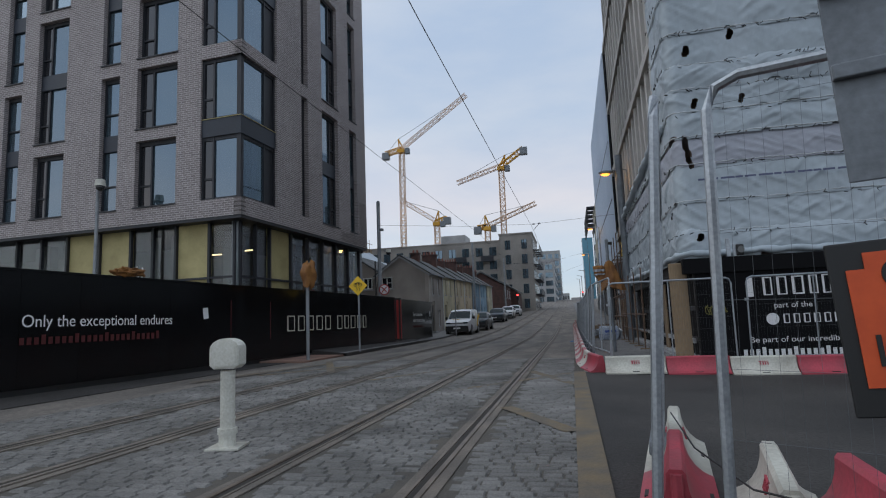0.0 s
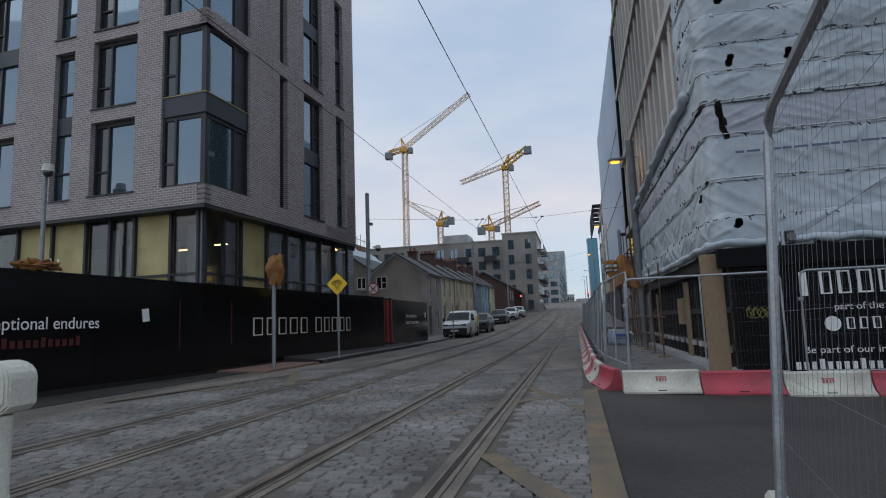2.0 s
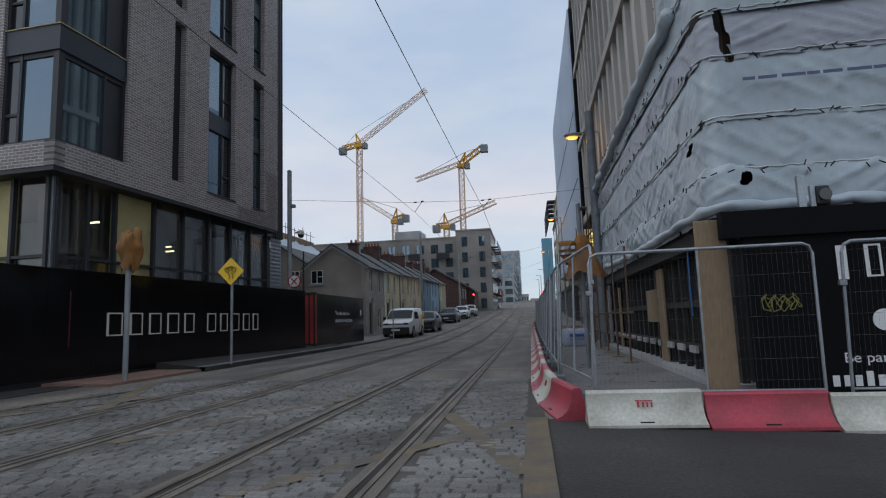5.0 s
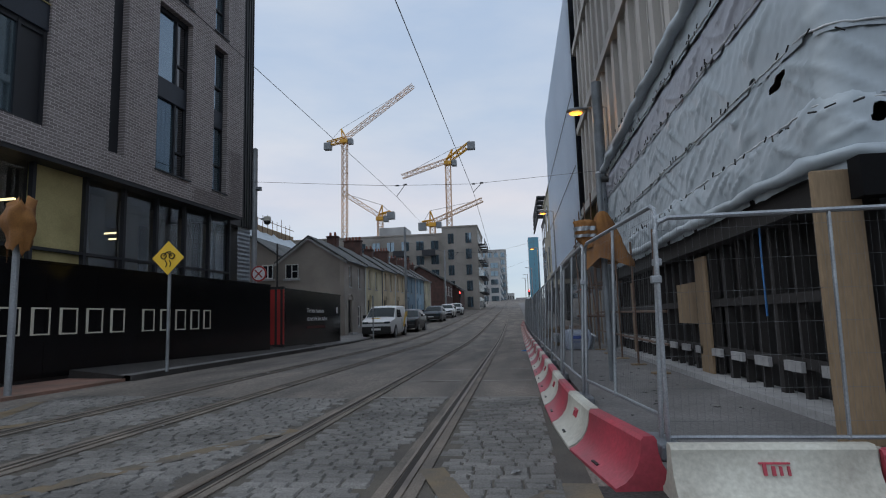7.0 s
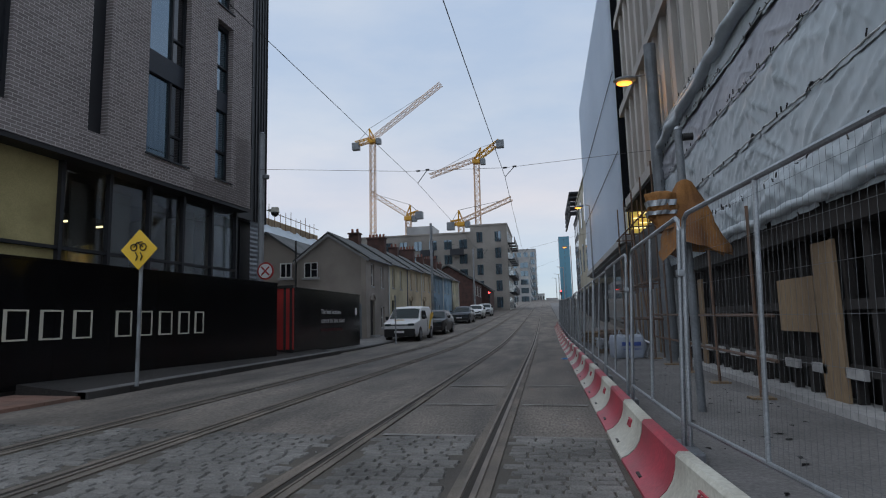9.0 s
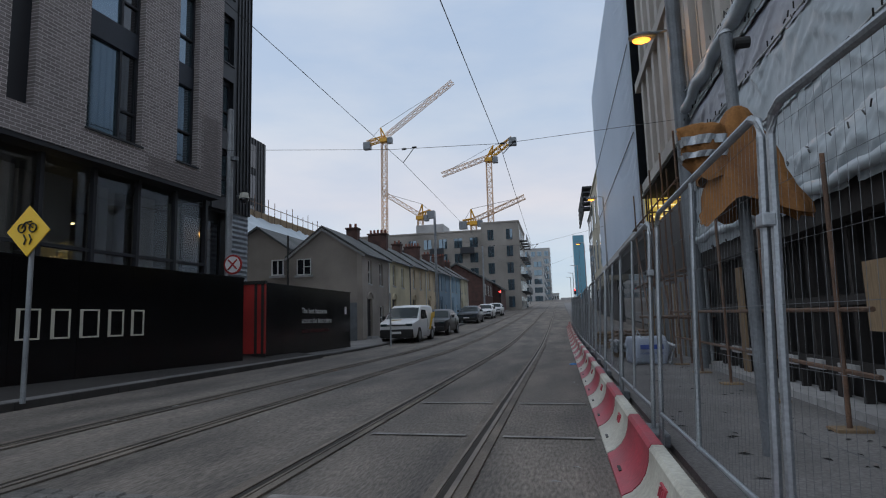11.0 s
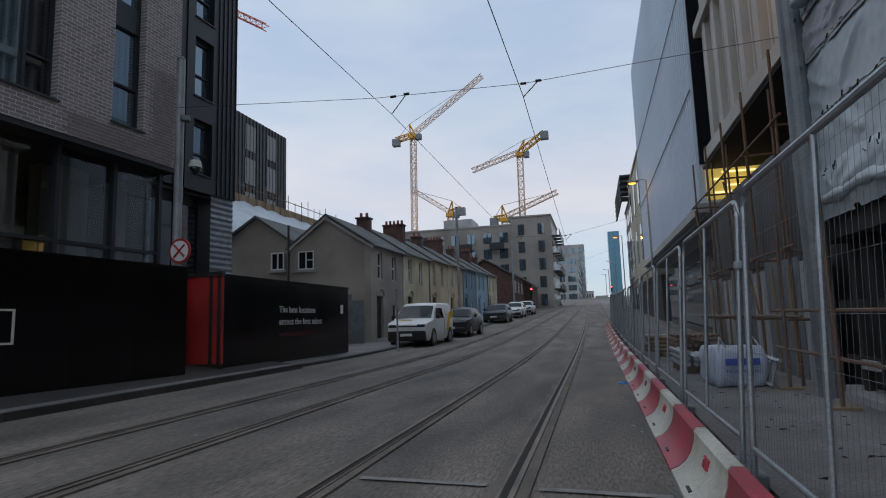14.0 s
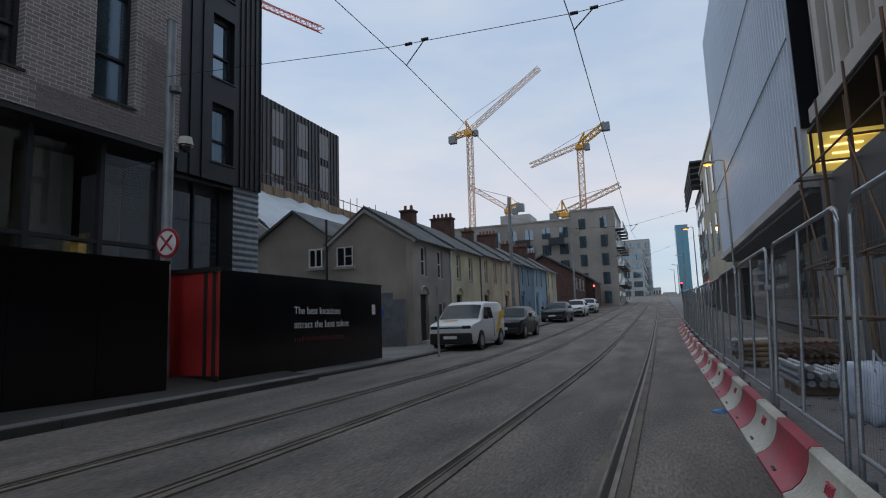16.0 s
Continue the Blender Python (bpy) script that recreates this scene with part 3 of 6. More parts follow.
for k, (u, w) in enumerate(((-1.5, 0.4), (-4.0, 0.35), (-5.0, 0.5), (-9.6, 0.7), (-11.2, 0.6))):
    part("hanging_sheet", box(bmesh.new(), u, u + w, 1.0, 1.05, 1.8 + 0.4 * (k % 3), 5.1), M_ROOM, bl)


def gf(face, u0, u1, material, name, w=0.55):
    t_ = 0.02 if material is M_SHOP else 0.1
    b = (-w - t_, -w, u0, u1, 0.25, 5.38) if face == "s" else (u0, u1, w, w + t_, 0.25, 5.38)
    ob = part(name, box(bmesh.new(), *b), material, bl)
    ob.visible_shadow = material is not M_SHOP
gf("s", 0.65, 2.6, M_SHOP, "shop_glazing"), gf("s", 2.6, 4.25, M_BOARD, "sheathing_board"), gf("s", 4.25, 11.5, M_SHOP, "shop_glazing")
gf("l", -1.75, -0.6, M_SHOP, "shop_glazing"), gf("l", -3.3, -1.75, M_BOARD, "sheathing_board"), gf("l", -5.5, -3.3, M_SHOP, "shop_glazing")
gf("l", -8.8, -5.5, M_BOARD, "sheathing_board"), gf("l", -23, -8.8, M_SHOP, "shop_glazing")
for u in (0.62, 1.6, 2.6, 4.25, 5.7, 7.15, 8.6, 10.05, 11.45):
    part("mullion", box(bmesh.new(), -0.55, -0.42, u - 0.05, u + 0.05, 0.25, 5.38), M_FRAME, bl)
for u in (-0.62, -1.75, -3.3, -4.4, -5.5, -7.1, -8.8, -10.2, -11.6, -13):
    part("mullion", box(bmesh.new(), u - 0.05, u + 0.05, 0.42, 0.55, 0.25, 5.38), M_FRAME, bl)
part("transom", box(bmesh.new(), -0.54, -0.44, 0.65, 11.5, 3.2, 3.28), M_FRAME, bl)
part("transom", box(bmesh.new(), -23, -0.65, 0.44, 0.54, 3.2, 3.28), M_FRAME, bl)
part("corner_post", box(bmesh.new(), -0.75, -0.5, 0.5, 0.75, 0.25, 5.38), M_GALV, bl)
# dark clad end of the building, set back from the brick front
CO, CE = 2.93, 17.55
CLADZ = ((6.68, 8.66), (9.52, 11.75), (12.5, 14.7), (15.6, 17.8), (18.7, 20.9))
clad_m = pose(-CO, 0, 0)
part("clad_wall", wall_with_holes(bmesh.new(), 11.3, CE, 6.05, BTOP + 2, [(15.35, 16.28, a, b) for a, b in CLADZ], "s"), M_CLAD, bl, m=clad_m)
for a, b in CLADZ:
    window(bl, "s", 15.35, 16.28, a, b, split=0).matrix_basis = clad_m
part("clad_return", box(bmesh.new(), -14, -CO - 0.325, CE - 0.3, CE, 6.05, BTOP + 2), M_CLAD, bl)
part("brick_return", box(bmesh.new(), -CO, -0.325, 11.3, 11.598, 5.5, BTOP), M_BRICKX, bl)
for u in [11.7 + 0.46 * i for i in range(8)] + [16.55 + 0.24 * i for i in range(5)]:
    part("rib", box(bmesh.new(), -CO, -CO + 0.045, u, u + 0.04, 6.05, BTOP + 2), M_CLAD, bl)
part("clad_base", box(bmesh.new(), -14, -CO - 0.6, 11.6, CE - 0.31, 0.25, 6.04), M_BLACK, bl)
for u in (13.9, 15.1, 16.2):
    part("base_mullion", box(bmesh.new(), -CO - 0.6, -CO - 0.5, u, u + 0.08, 0.25, 6.04), M_FRAME, bl)
part("base_glazing", box(bmesh.new(), -CO - 0.596, -CO - 0.57, 13.98, 16.2, 2.5, 5.6), M_GLASSD, bl)
bm = bmesh.new()
rows = []
for i in range(113):
    z = 0.25 + i * 0.0518
    rows.append([bm.verts.new((0.035 + 0.014 * math.sin(i * math.pi / 2), y, z)) for y in (16.35, CE)])
for a, b in zip(rows, rows[1:]):
    bm.faces.new((a[0], a[1], b[1], b[0]))
bmesh.ops.solidify(bm, geom=bm.faces[:], thickness=0.02)
part("corrugated_panel", bm, M_GALV, bl, m=pose(-CO - 0.1, 0, 0))
part("roof", box(bmesh.new(), -23, -0.05, 0.05, 11.55, BTOP - 0.2, BTOP), M_CONC, bl)


# ---- black hoarding along the footpath ----
hd = thing("hoarding", "glossy black site hoarding with cream and white lettering", "hoarding", kind="")
H0, H1 = Vector((-9.55, 2.0)), Vector((-7.68, 27.5))
hdir = (H1 - H0).normalized()
HANG = math.degrees(math.atan2(hdir.x, hdir.y))
nP = 20
HL = (H1 - H0).length
def hpos(s, out=0.0):
    """Place along the long run; out: towards the street."""
    p = H0 + hdir * s
    return p.x + hdir.y * out, p.y - hdir.x * out
for i in range(nP):
    s0 = HL * i / nP
    x, y = hpos(s0)
    part("panel", box(bmesh.new(), -0.05, random.uniform(0.0, 0.004), 0.004, HL / nP - 0.004, 0.12, 2.36), M_HOARD, hd, m=pose(x, y, 0.15, 0, 0, -HANG))
x, y = hpos(0)
part("top_rail", box(bmesh.new(), -0.08, 0.03, 0, HL, 2.36, 2.41), M_HOARD, hd, m=pose(x, y, 0.15, 0, 0, -HANG))
part("plinth", box(bmesh.new(), -0.06, -0.01, 0, HL, -0.1, 0.118), M_BLACK, hd, m=pose(x, y, 0.15, 0, 0, -HANG))
sx, sy = hpos(11.45, 0.006)
part("sticker", box(bmesh.new(), 0, 0.004, 0, 0.2, 0, 0.3), M_WHITE, hd, "torn white sticker", m=pose(sx, sy, 1.55, 8, 0, -HANG))
for s in (12.6, 14.6):
    sx, sy = hpos(s, 0.003)
    part("red_edge_strip", box(bmesh.new(), 0, 0.004, 0, 0.03, 0, 1.2), M_REDTX, hd, m=pose(sx, sy, 0.9, 0, 0, -HANG))
hl = thing("hoarding", "black hoarding running on the far side across the side street", "hoarding")
for i in range(10):
    part("panel", box(bmesh.new(), -12 + 1.22 * i + 0.004, -12 + 1.22 * i + 1.216, 1.93, 1.98, 0.1, 2.5), M_HOARD, hl, m=pose(-9.55, 0, 0, 0, 0, 0))
# the red end box and the far run
rb = thing("red_gate_box", "glossy red hoarding box with black stripes", "hoarding")
part("face", box(bmesh.new(), -9.2, -7.70, 28.72, 28.78, 0.42, 2.46), M_RED, rb)
part("plinth", box(bmesh.new(), -9.2, -7.70, 28.74, 28.78, 0.1, 0.418), M_BLACK, rb)
part("side", box(bmesh.new(), -9.26, -9.21, 27.6, 28.72, 0.42, 2.6), M_RED, rb)
part("header", box(bmesh.new(), -9.2, -7.68, 28.66, 28.8, 2.462, 2.56), M_BLACK, rb)
for a in (-8.05, -7.83):
    part("stripe", box(bmesh.new(), a, a + 0.09, 28.71, 28.718, 0.42, 2.46), M_BLACK, rb)
h2 = thing("hoarding", "black hoarding panels with a white slogan at the gateway", "hoarding")
for i in range(6):
    y0 = 28.8 + i * 1.19
    part("panel", box(bmesh.new(), -7.85, -7.80 + random.uniform(0, 0.004), y0 + 0.004, y0 + 1.186, 0.25, 2.47), M_HOARD, h2)
part("top_rail", box(bmesh.new(), -7.88, -7.77, 28.8, 35.94, 2.47, 2.52), M_HOARD, h2)
part("end_panel", box(bmesh.new(), -10.5, -7.88, 35.9, 35.94, 0.25, 2.5), M_HOARD, h2)
part("notice", box(bmesh.new(), -7.797, -7.79, 35.3, 35.5, 1.6, 1.9), M_WHITE, h2)


def on_hoard(s, z, out=0.012):
    x, y = hpos(s, out)
    return pose(x, y, z, 90, 0, 90 - HANG)


def letters_as_bars(parent, widths, h, gap, s0, z, material, place, name="letter_bar"):
    """A company name as plain upright strokes of its size and colour."""
    s = s0
    for w in widths:
        if w > 0:
            k = min(0.07, w * 0.2)
            bm = box(bmesh.new(), w * 0.08, w * 0.08 + k, 0, h, 0, 0.004)
            box(bm, w * 0.86 - k * 0.6, w * 0.86, 0, h, 0, 0.004)
            box(bm, w * 0.08 + k, w * 0.86 - k * 0.6, 0, k * 0.45, 0, 0.004)
            box(bm, w * 0.08 + k, w * 0.86 - k * 0.6, h - k * 0.45, h, 0, 0.004)
            part(name, bm, material, parent, m=place(s, z))
        s += abs(w) + gap
    return s


# ---- granite setts between and beside the rails ----
def sett_quads(x0, x1, y0, y1, seed):
    rng = np.random.RandomState(seed)
    out = []
    y = y0
    row = 0
    while y < y1:
        d = 0.105 + 0.02 * rng.rand()
        x = x0 - 0.09 * (row % 2)
        while x < x1:
            w = 0.15 + 0.08 * rng.rand()
            a, b = max(x, x0), min(x + w, x1)
            mid = (a + b) / 2
            if b - a > 0.05 and all(abs(mid - r) > 0.25 for r in RAILS):
                out.append((a + 0.007, b - 0.007, y + 0.006, y + d - 0.006, 0.010 + 0.010 * rng.rand(), 0.008 * (rng.rand() - 0.5), 0.006 * (rng.rand() - 0.5)))
            x += w
        y += d
        row += 1
    return out


def sett_mesh(name, quads, local=None):
    v, f = [], []
    for a, b, c, d, h, t, s in quads:
        k = len(v)
        mx, my = (a + b) / 2, (c + d) / 2
        for q, zz in ((0.0, 0.0), (0.012, 1.0)):
            for x, y, sg, sy_ in ((a + q, c + q, -1, -1), (b - q, c + q, 1, -1), (b - q, d - q, 1, 1), (a + q, d - q, -1, 1)):
                z = ground_z(x, y) + (0.004 if zz == 0 else h + 0.5 * (t * sg + s * sy_) + 0.004)
                v.append((x, y, z))
        f += [(k + 4, k + 5, k + 6, k + 7), (k, k + 1, k + 5, k + 4), (k + 1, k + 2, k + 6, k + 5), (k + 2, k + 3, k + 7, k + 6), (k + 3, k, k + 4, k + 7)]
    me = bpy.data.meshes.new(name)
    me.from_pydata(v, [], f)
    me.materials.append(M_SETT)
    ob = new(name, me)
    ob.parent = bed
    return ob


ALL_SETTS = sett_quads(S_X[0] + 0.02, S_X[1] - 0.2, 0.6, 17.0, 5)
NEAR = [q for q in ALL_SETTS if -1.2 < q[0] and q[1] < -0.2 and 2.6 < q[2] < 7.2][:290]
near_set = set(NEAR)
tagged(sett_mesh("setts", [q for q in ALL_SETTS if q not in near_set]), "worn grey granite setts", kind="stuff")
for q in NEAR:
    sett_mesh("sett", [q])


# ---- bricks standing a little proud on the nearest pier of the street wall ----
M_ONEBRICK = mat("loose_brick", (0.27, 0.236, 0.232), 0.85, col2=(0.20, 0.174, 0.17), scale=8, grain=60, bump=0.3, rand=0.2)
bw, bh = 0.24, 0.085
proto = bpy.data.meshes.new("brick")
bm = cbox(0.0, 0.007, 0.005, bw - 0.005, 0.005, bh - 0.005)
bm.to_mesh(proto)
bm.free()
proto.materials.append(M_ONEBRICK)
for row in range(int(5.5 / bh) + 1, int(8.0 / bh)):
    shift = 0.5 * bw if row % 2 == 0 else 0.0
    for k in range(int(8.2 / bw), int(11.6 / bw)):
        y0 = k * bw - shift
        z0 = row * bh
        if y0 < 8.25 or y0 + bw > 11.58 or (y0 < 10.46 and z0 + bh > 6.1):
            continue
        ob = new("brick", proto)
        ob.parent = street_wall
        ob.location = (0.0, y0, z0)


# ---- terrace of small houses ----
def sash(parent, x, y0, y1, z0, z1, frame=M_UPVC):
    """A window in a street front that faces +x."""
    w = part("window", box(bmesh.new(), x - 0.1, x - 0.06, y0, y1, z0, z1), M_GLASSD, parent)
    bm = bmesh.new()
    f = 0.06
    for a, b, c, d in ((y0, y0 + f, z0, z1), (y1 - f, y1, z0, z1), (y0 + f, y1 - f, z0, z0 + f), (y0 + f, y1 - f, z1 - f, z1), (y0 + f, y1 - f, (z0 + z1) / 2 - 0.03, (z0 + z1) / 2 + 0.03)):
        box(bm, x - 0.06, x - 0.02, a, b, c, d)
    part("window_frame", bm, frame, w)
    part("window_sill", box(bmesh.new(), x - 0.02, x + 0.1, y0 - 0.06, y1 + 0.06, z0 - 0.09, z0), M_CONC, w)


def chimney(parent, x, y, z, w=0.9, d=0.55, h=1.0, pots=4):
    c = part("chimney", cbox(x - w / 2, x + w / 2, y - d / 2, y + d / 2, z - 0.9, z + h, bevel=0.01), M_CHIM, parent)
    part("chimney_cap", cbox(x - w / 2 - 0.06, x + w / 2 + 0.06, y - d / 2 - 0.06, y + d / 2 + 0.06, z + h, z + h + 0.1, bevel=0.01), M_CHIM, c)
    for i in range(pots):
        px = x - w / 2 + w * (i + 0.5) / pots
        part("chimney_pot", tube(bmesh.new(), (px, y, z + h + 0.1), (px, y, z + h + 0.38), 0.09, 10, 0.075), M_POT, c)


HX = -9.55
HB = [42.4, 47.2, 52.3, 57.2, 62.0, 67.5, 73.0, 78.0]
FRONT = [mat("taupe_render", (0.40, 0.355, 0.315), 0.85, scale=2, grain=40), mat("cream_render", (0.72, 0.64, 0.44), 0.85, scale=2, grain=40),
         mat("buff_render", (0.68, 0.56, 0.39), 0.85, scale=2, grain=40), mat("tan_render", (0.68, 0.55, 0.38), 0.85, scale=2, grain=40),
         mat("blue_render", (0.25, 0.36, 0.47), 0.85, scale=2, grain=40), mat("pale_blue_render", (0.36, 0.52, 0.66), 0.85, scale=2, grain=40),
         mat("ivory_render", (0.76, 0.70, 0.52), 0.85, scale=2, grain=40)]
LOOKS = ["taupe", "cream", "buff", "tan", "dark blue", "pale blue", "ivory"]
for i in range(7):
    y0, y1 = HB[i], HB[i + 1]
    g = rise(y0) + 0.2
    E, R = 5.05 + 0.22 * i * 0.55, 6.55 + 0.22 * i * 0.55
    h = thing("terraced_house", "two storey %s rendered terraced house with a slate roof" % LOOKS[i], "house", "terraced houses")
    holes = [(y0 + 0.95, y0 + 1.6, E - 1.65, E - 0.3), (y0 + 3.0, y0 + 3.65, E - 1.65, E - 0.3), (y0 + 3.0, y0 + 3.75, E - 4.2, E - 2.85), (y0 + 0.75, y0 + 1.65, 0.0, E - 2.5)]
    bm = wall_with_holes(bmesh.new(), y0, y1, 0.1, E, holes, "s", 0.3)
    part("front_wall", bm, FRONT[i], h, m=pose(HX, 0, 0))
    bm = bmesh.new()
    gable = [(HX - 0.3, 0.1), (HX - 0.3, E), (HX - 2.3, R - 0.08), (HX - 4.3, E), (HX - 4.3, 0.1)]
    prism(bm, gable, y0 + 0.005, y0 + 0.3)
    part("gable_wall", bm, FRONT[i], h)
    for a, b in ((HX + 0.22, HX - 2.3), (HX - 4.5, HX - 2.3)):
        za = E - 0.14
        bm = bmesh.new()
        prism(bm, [(a, za), (b, R), (b, R + 0.1), (a, za + 0.1)], y0 - (0.12 if i == 0 else 0), y1)
        part("roof", bm, M_SLATE, h)
    part("gutter", tube(bmesh.new(), (HX + 0.2, y0, E - 0.1), (HX + 0.2, y1, E - 0.1), 0.06), M_GREYP, h)
    part("downpipe", tube(bmesh.new(), (HX + 0.07, y1 - 0.1, 0.3), (HX + 0.07, y1 - 0.1, E - 0.1), 0.045), M_GREYP if i % 2 else M_UPVC, h)
    for a in holes[:3]:
        sash(h, HX - 0.08, *a)
    d = part("door", box(bmesh.new(), HX - 0.2, HX - 0.14, y0 + 0.75, y0 + 1.65, 0.1, E - 2.5), M_DOOR, h)
    part("door_handle", tube(bmesh.new(), (HX - 0.14, y0 + 1.55, g + 1.0), (HX - 0.1, y0 + 1.55, g + 1.0), 0.03), M_GALV, d)
    bm = bmesh.new()
    for k in range(10):
        a0, a1 = math.pi * k / 10, math.pi * (k + 1) / 10
        c = y0 + 1.2
        bar(bm, (HX + 0.02, c + 0.5 * math.cos(a0), E - 2.5 + 0.35 * math.sin(a0)), (HX + 0.02, c + 0.5 * math.cos(a1), E - 2.5 + 0.35 * math.sin(a1)), 0.08)
    part("door_arch", bm, FRONT[i], h)
    part("door_step", box(bmesh.new(), HX, HX + 0.3, y0 + 0.65, y0 + 1.75, 0.2, g + 0.15), M_CONC, h)
    if i in (0, 1, 2, 3, 4, 5, 6):
        chimney(h, HX - 2.3, y1, R, 1.35 if i % 2 else 0.7, 0.6, 0.85 if i % 2 else 0.6, 5 if i % 2 else 2)
    if i == 0:
        part("verge_board", prism(bmesh.new(), [(HX + 0.2, E - 0.16), (HX - 2.3, R - 0.04), (HX - 4.5, E - 0.16), (HX - 4.5, E - 0.3), (HX - 2.3, R - 0.2), (HX + 0.2, E - 0.3)], y0 - 0.13, y0 - 0.1), M_CONC, h)
        for wx in (-13.35,):
            w = part("window", box(bmesh.new(), wx, wx + 0.85, y0 - 0.03, y0 + 0.004, 3.95, 4.85), M_GLASSD, h)
            bm = bmesh.new()
            for a, b, c, e in ((wx, wx + 0.045, 3.95, 4.85), (wx + 0.805, wx + 0.85, 3.95, 4.85), (wx + 0.045, wx + 0.805, 3.95, 3.995), (wx + 0.045, wx + 0.805, 4.805, 4.85), (wx + 0.40, wx + 0.45, 3.995, 4.805), (wx + 0.45, wx + 0.805, 4.39, 4.43)):
                box(bm, a, b, y0 - 0.07, y0 - 0.03, c, e)
            part("window_frame", bm, M_UPVC, w)
            part("window_sill", box(bmesh.new(), wx - 0.1, wx + 0.95, y0 - 0.12, y0 - 0.03, 3.83, 3.95), M_CONC, w)
# rear return of the first house
rh = thing("house_return", "taupe rendered rear wing with a gabled slate roof", "house")
gp = [(-18.0, 0.1), (-18.0, 5.4), (-15.85, 6.75), (-13.86, 5.45), (-13.86, 0.1)]
part("gable_wall", prism(bmesh.new(), gp, 42.55, 42.9), FRONT[0], rh)
for a, b in ((-18.15, -15.85), (-13.8, -15.85)):
    part("roof", prism(bmesh.new(), [(a, 5.36), (b, 6.75), (b, 6.88), (a, 5.49)], 42.4, 50), M_SLATE, rh)
part("side_wall", box(bmesh.new(), -18.0, -17.7, 42.9, 50, 0.1, 5.4), FRONT[0], rh)
w = part("window", box(bmesh.new(), -14.95, -14.2, 42.5, 42.54, 4.0, 4.9), M_GLASSD, rh)
bm = bmesh.new()
for a, b, c, e in ((-14.95, -14.88, 4.0, 4.9), (-14.27, -14.2, 4.0, 4.9), (-14.88, -14.27, 4.0, 4.07), (-14.88, -14.27, 4.83, 4.9), (-14.6, -14.53, 4.07, 4.83)):
    box(bm, a, b, 42.46, 42.5, c, e)
part("window_frame", bm, M_UPVC, w)
part("window_sill", box(bmesh.new(), -15.05, -14.1, 42.4, 42.5, 3.88, 4.0), M_CONC, w)
part("soil_pipe", path_tube(bmesh.new(), [(-13.86, 42.3, 0.3), (-13.86, 42.3, 6.2)], 0.06), M_BLACK, rh)
# yard wall and gate beside the house
yg = thing("yard_gate", "grey metal yard gate in a rendered wall beside the house", "gate")
part("gate", cbox(-10.2, -9.6, 41.6, 41.68, 0.3, 2.3, bevel=0.01), M_GREYP, yg)
part("panel", cbox(-11.4, -10.2, 41.62, 41.7, 0.3, 2.6, bevel=0.01), M_GREYP, yg)
part("name_plate", box(bmesh.new(), -11.0, -10.6, 41.6, 41.62, 1.6, 1.9), M_BLUEINK, yg)


# ---- buildings beyond ----
def block(name, label, x0, x1, y0, y1, z0, z1, wall, cols, floors, wmat, gap=0.45, street=True, south=True, par=0.6, first=1.0):
    """A plain block with its windows recessed in the street face (+x) and the near face."""
    b = thing(name, label, "building")
    part("wall", box(bmesh.new(), x0, x1, y0, y1, z0, z1), wall, b)
    part("parapet", box(bmesh.new(), x0 - 0.1, x1 + 0.1, y0 - 0.1, y1 + 0.1, z1, z1 + 0.25), wall, b)
    fh = (z1 - z0 - par - first) / floors
    for f in range(floors):
        za = z0 + first + f * fh + fh * 0.2
        zb = za + fh * 0.62
        if south:
            n = cols[0]
            cw = (x1 - x0) / n
            for k in range(n):
                a = x0 + cw * (k + gap / 2)
                w = part("window", box(bmesh.new(), a, a + cw * (1 - gap), y0 - 0.06, y0 - 0.01, za, zb), wmat, b)
                part("window_frame", box(bmesh.new(), a + cw * (1 - gap) / 2 - 0.06, a + cw * (1 - gap) / 2 + 0.06, y0 - 0.12, y0 - 0.06, za, zb), M_FRAME, w)
        if street:
            n = cols[1]
            cw = (y1 - y0) / n
            s = x1 if x0 < 0 else x0
            for k in range(n):
                a = y0 + cw * (k + gap / 2)
                sx = (s + 0.01, s + 0.06) if x0 < 0 else (s - 0.06, s - 0.01)
                part("window", box(bmesh.new(), *sx, a, a + cw * (1 - gap), za, zb), wmat, b)
    return b


# dark gabled shop beyond the terrace
pb = thing("corner_house", "dark red brick house with a pitched slate roof", "house")
part("wall", prism(bmesh.new(), [(-15, 1.5), (-15, 6.3), (-11.8, 8.2), (-8.6, 6.3), (-8.6, 1.5)], 84, 95), M_CHIM, pb)
for a in (-15.2, -8.4):
    part("roof", prism(bmesh.new(), [(a, 6.3), (-11.8, 8.3), (-11.8, 8.5), (a, 6.5)], 83.7, 95.3), M_SLATE, pb)
for k, y in enumerate((86.0, 89.0, 92.0)):
    sash(pb, -8.5, y, y + 0.9, 4.4, 5.7)
p2 = thing("low_house", "low brick house with a slate roof by the crossing", "house")
part("wall", prism(bmesh.new(), [(-13, 1.8), (-13, 5.6), (-10.3, 7.4), (-7.6, 5.6), (-7.6, 1.8)], 96, 104), M_CHIM, p2)
for a in (-13.2, -7.4):
    part("roof", prism(bmesh.new(), [(a, 5.6), (-10.3, 7.5), (-10.3, 7.7), (a, 5.8)], 95.7, 104.2), M_SLATE, p2)

ap = block("apartment_block", "buff brick apartment block with five storeys and balconies", -46, -11.5, 107, 128, 1.5, 16.0, M_STONEB, (13, 7), 5, M_GLASS, 0.5)
ap2 = block("apartment_block", "buff brick apartment block end with small windows", -11.4, -5.2, 106, 122, 1.5, 17.0, M_STONEB, (2, 5), 5, M_GLASS, 0.68)
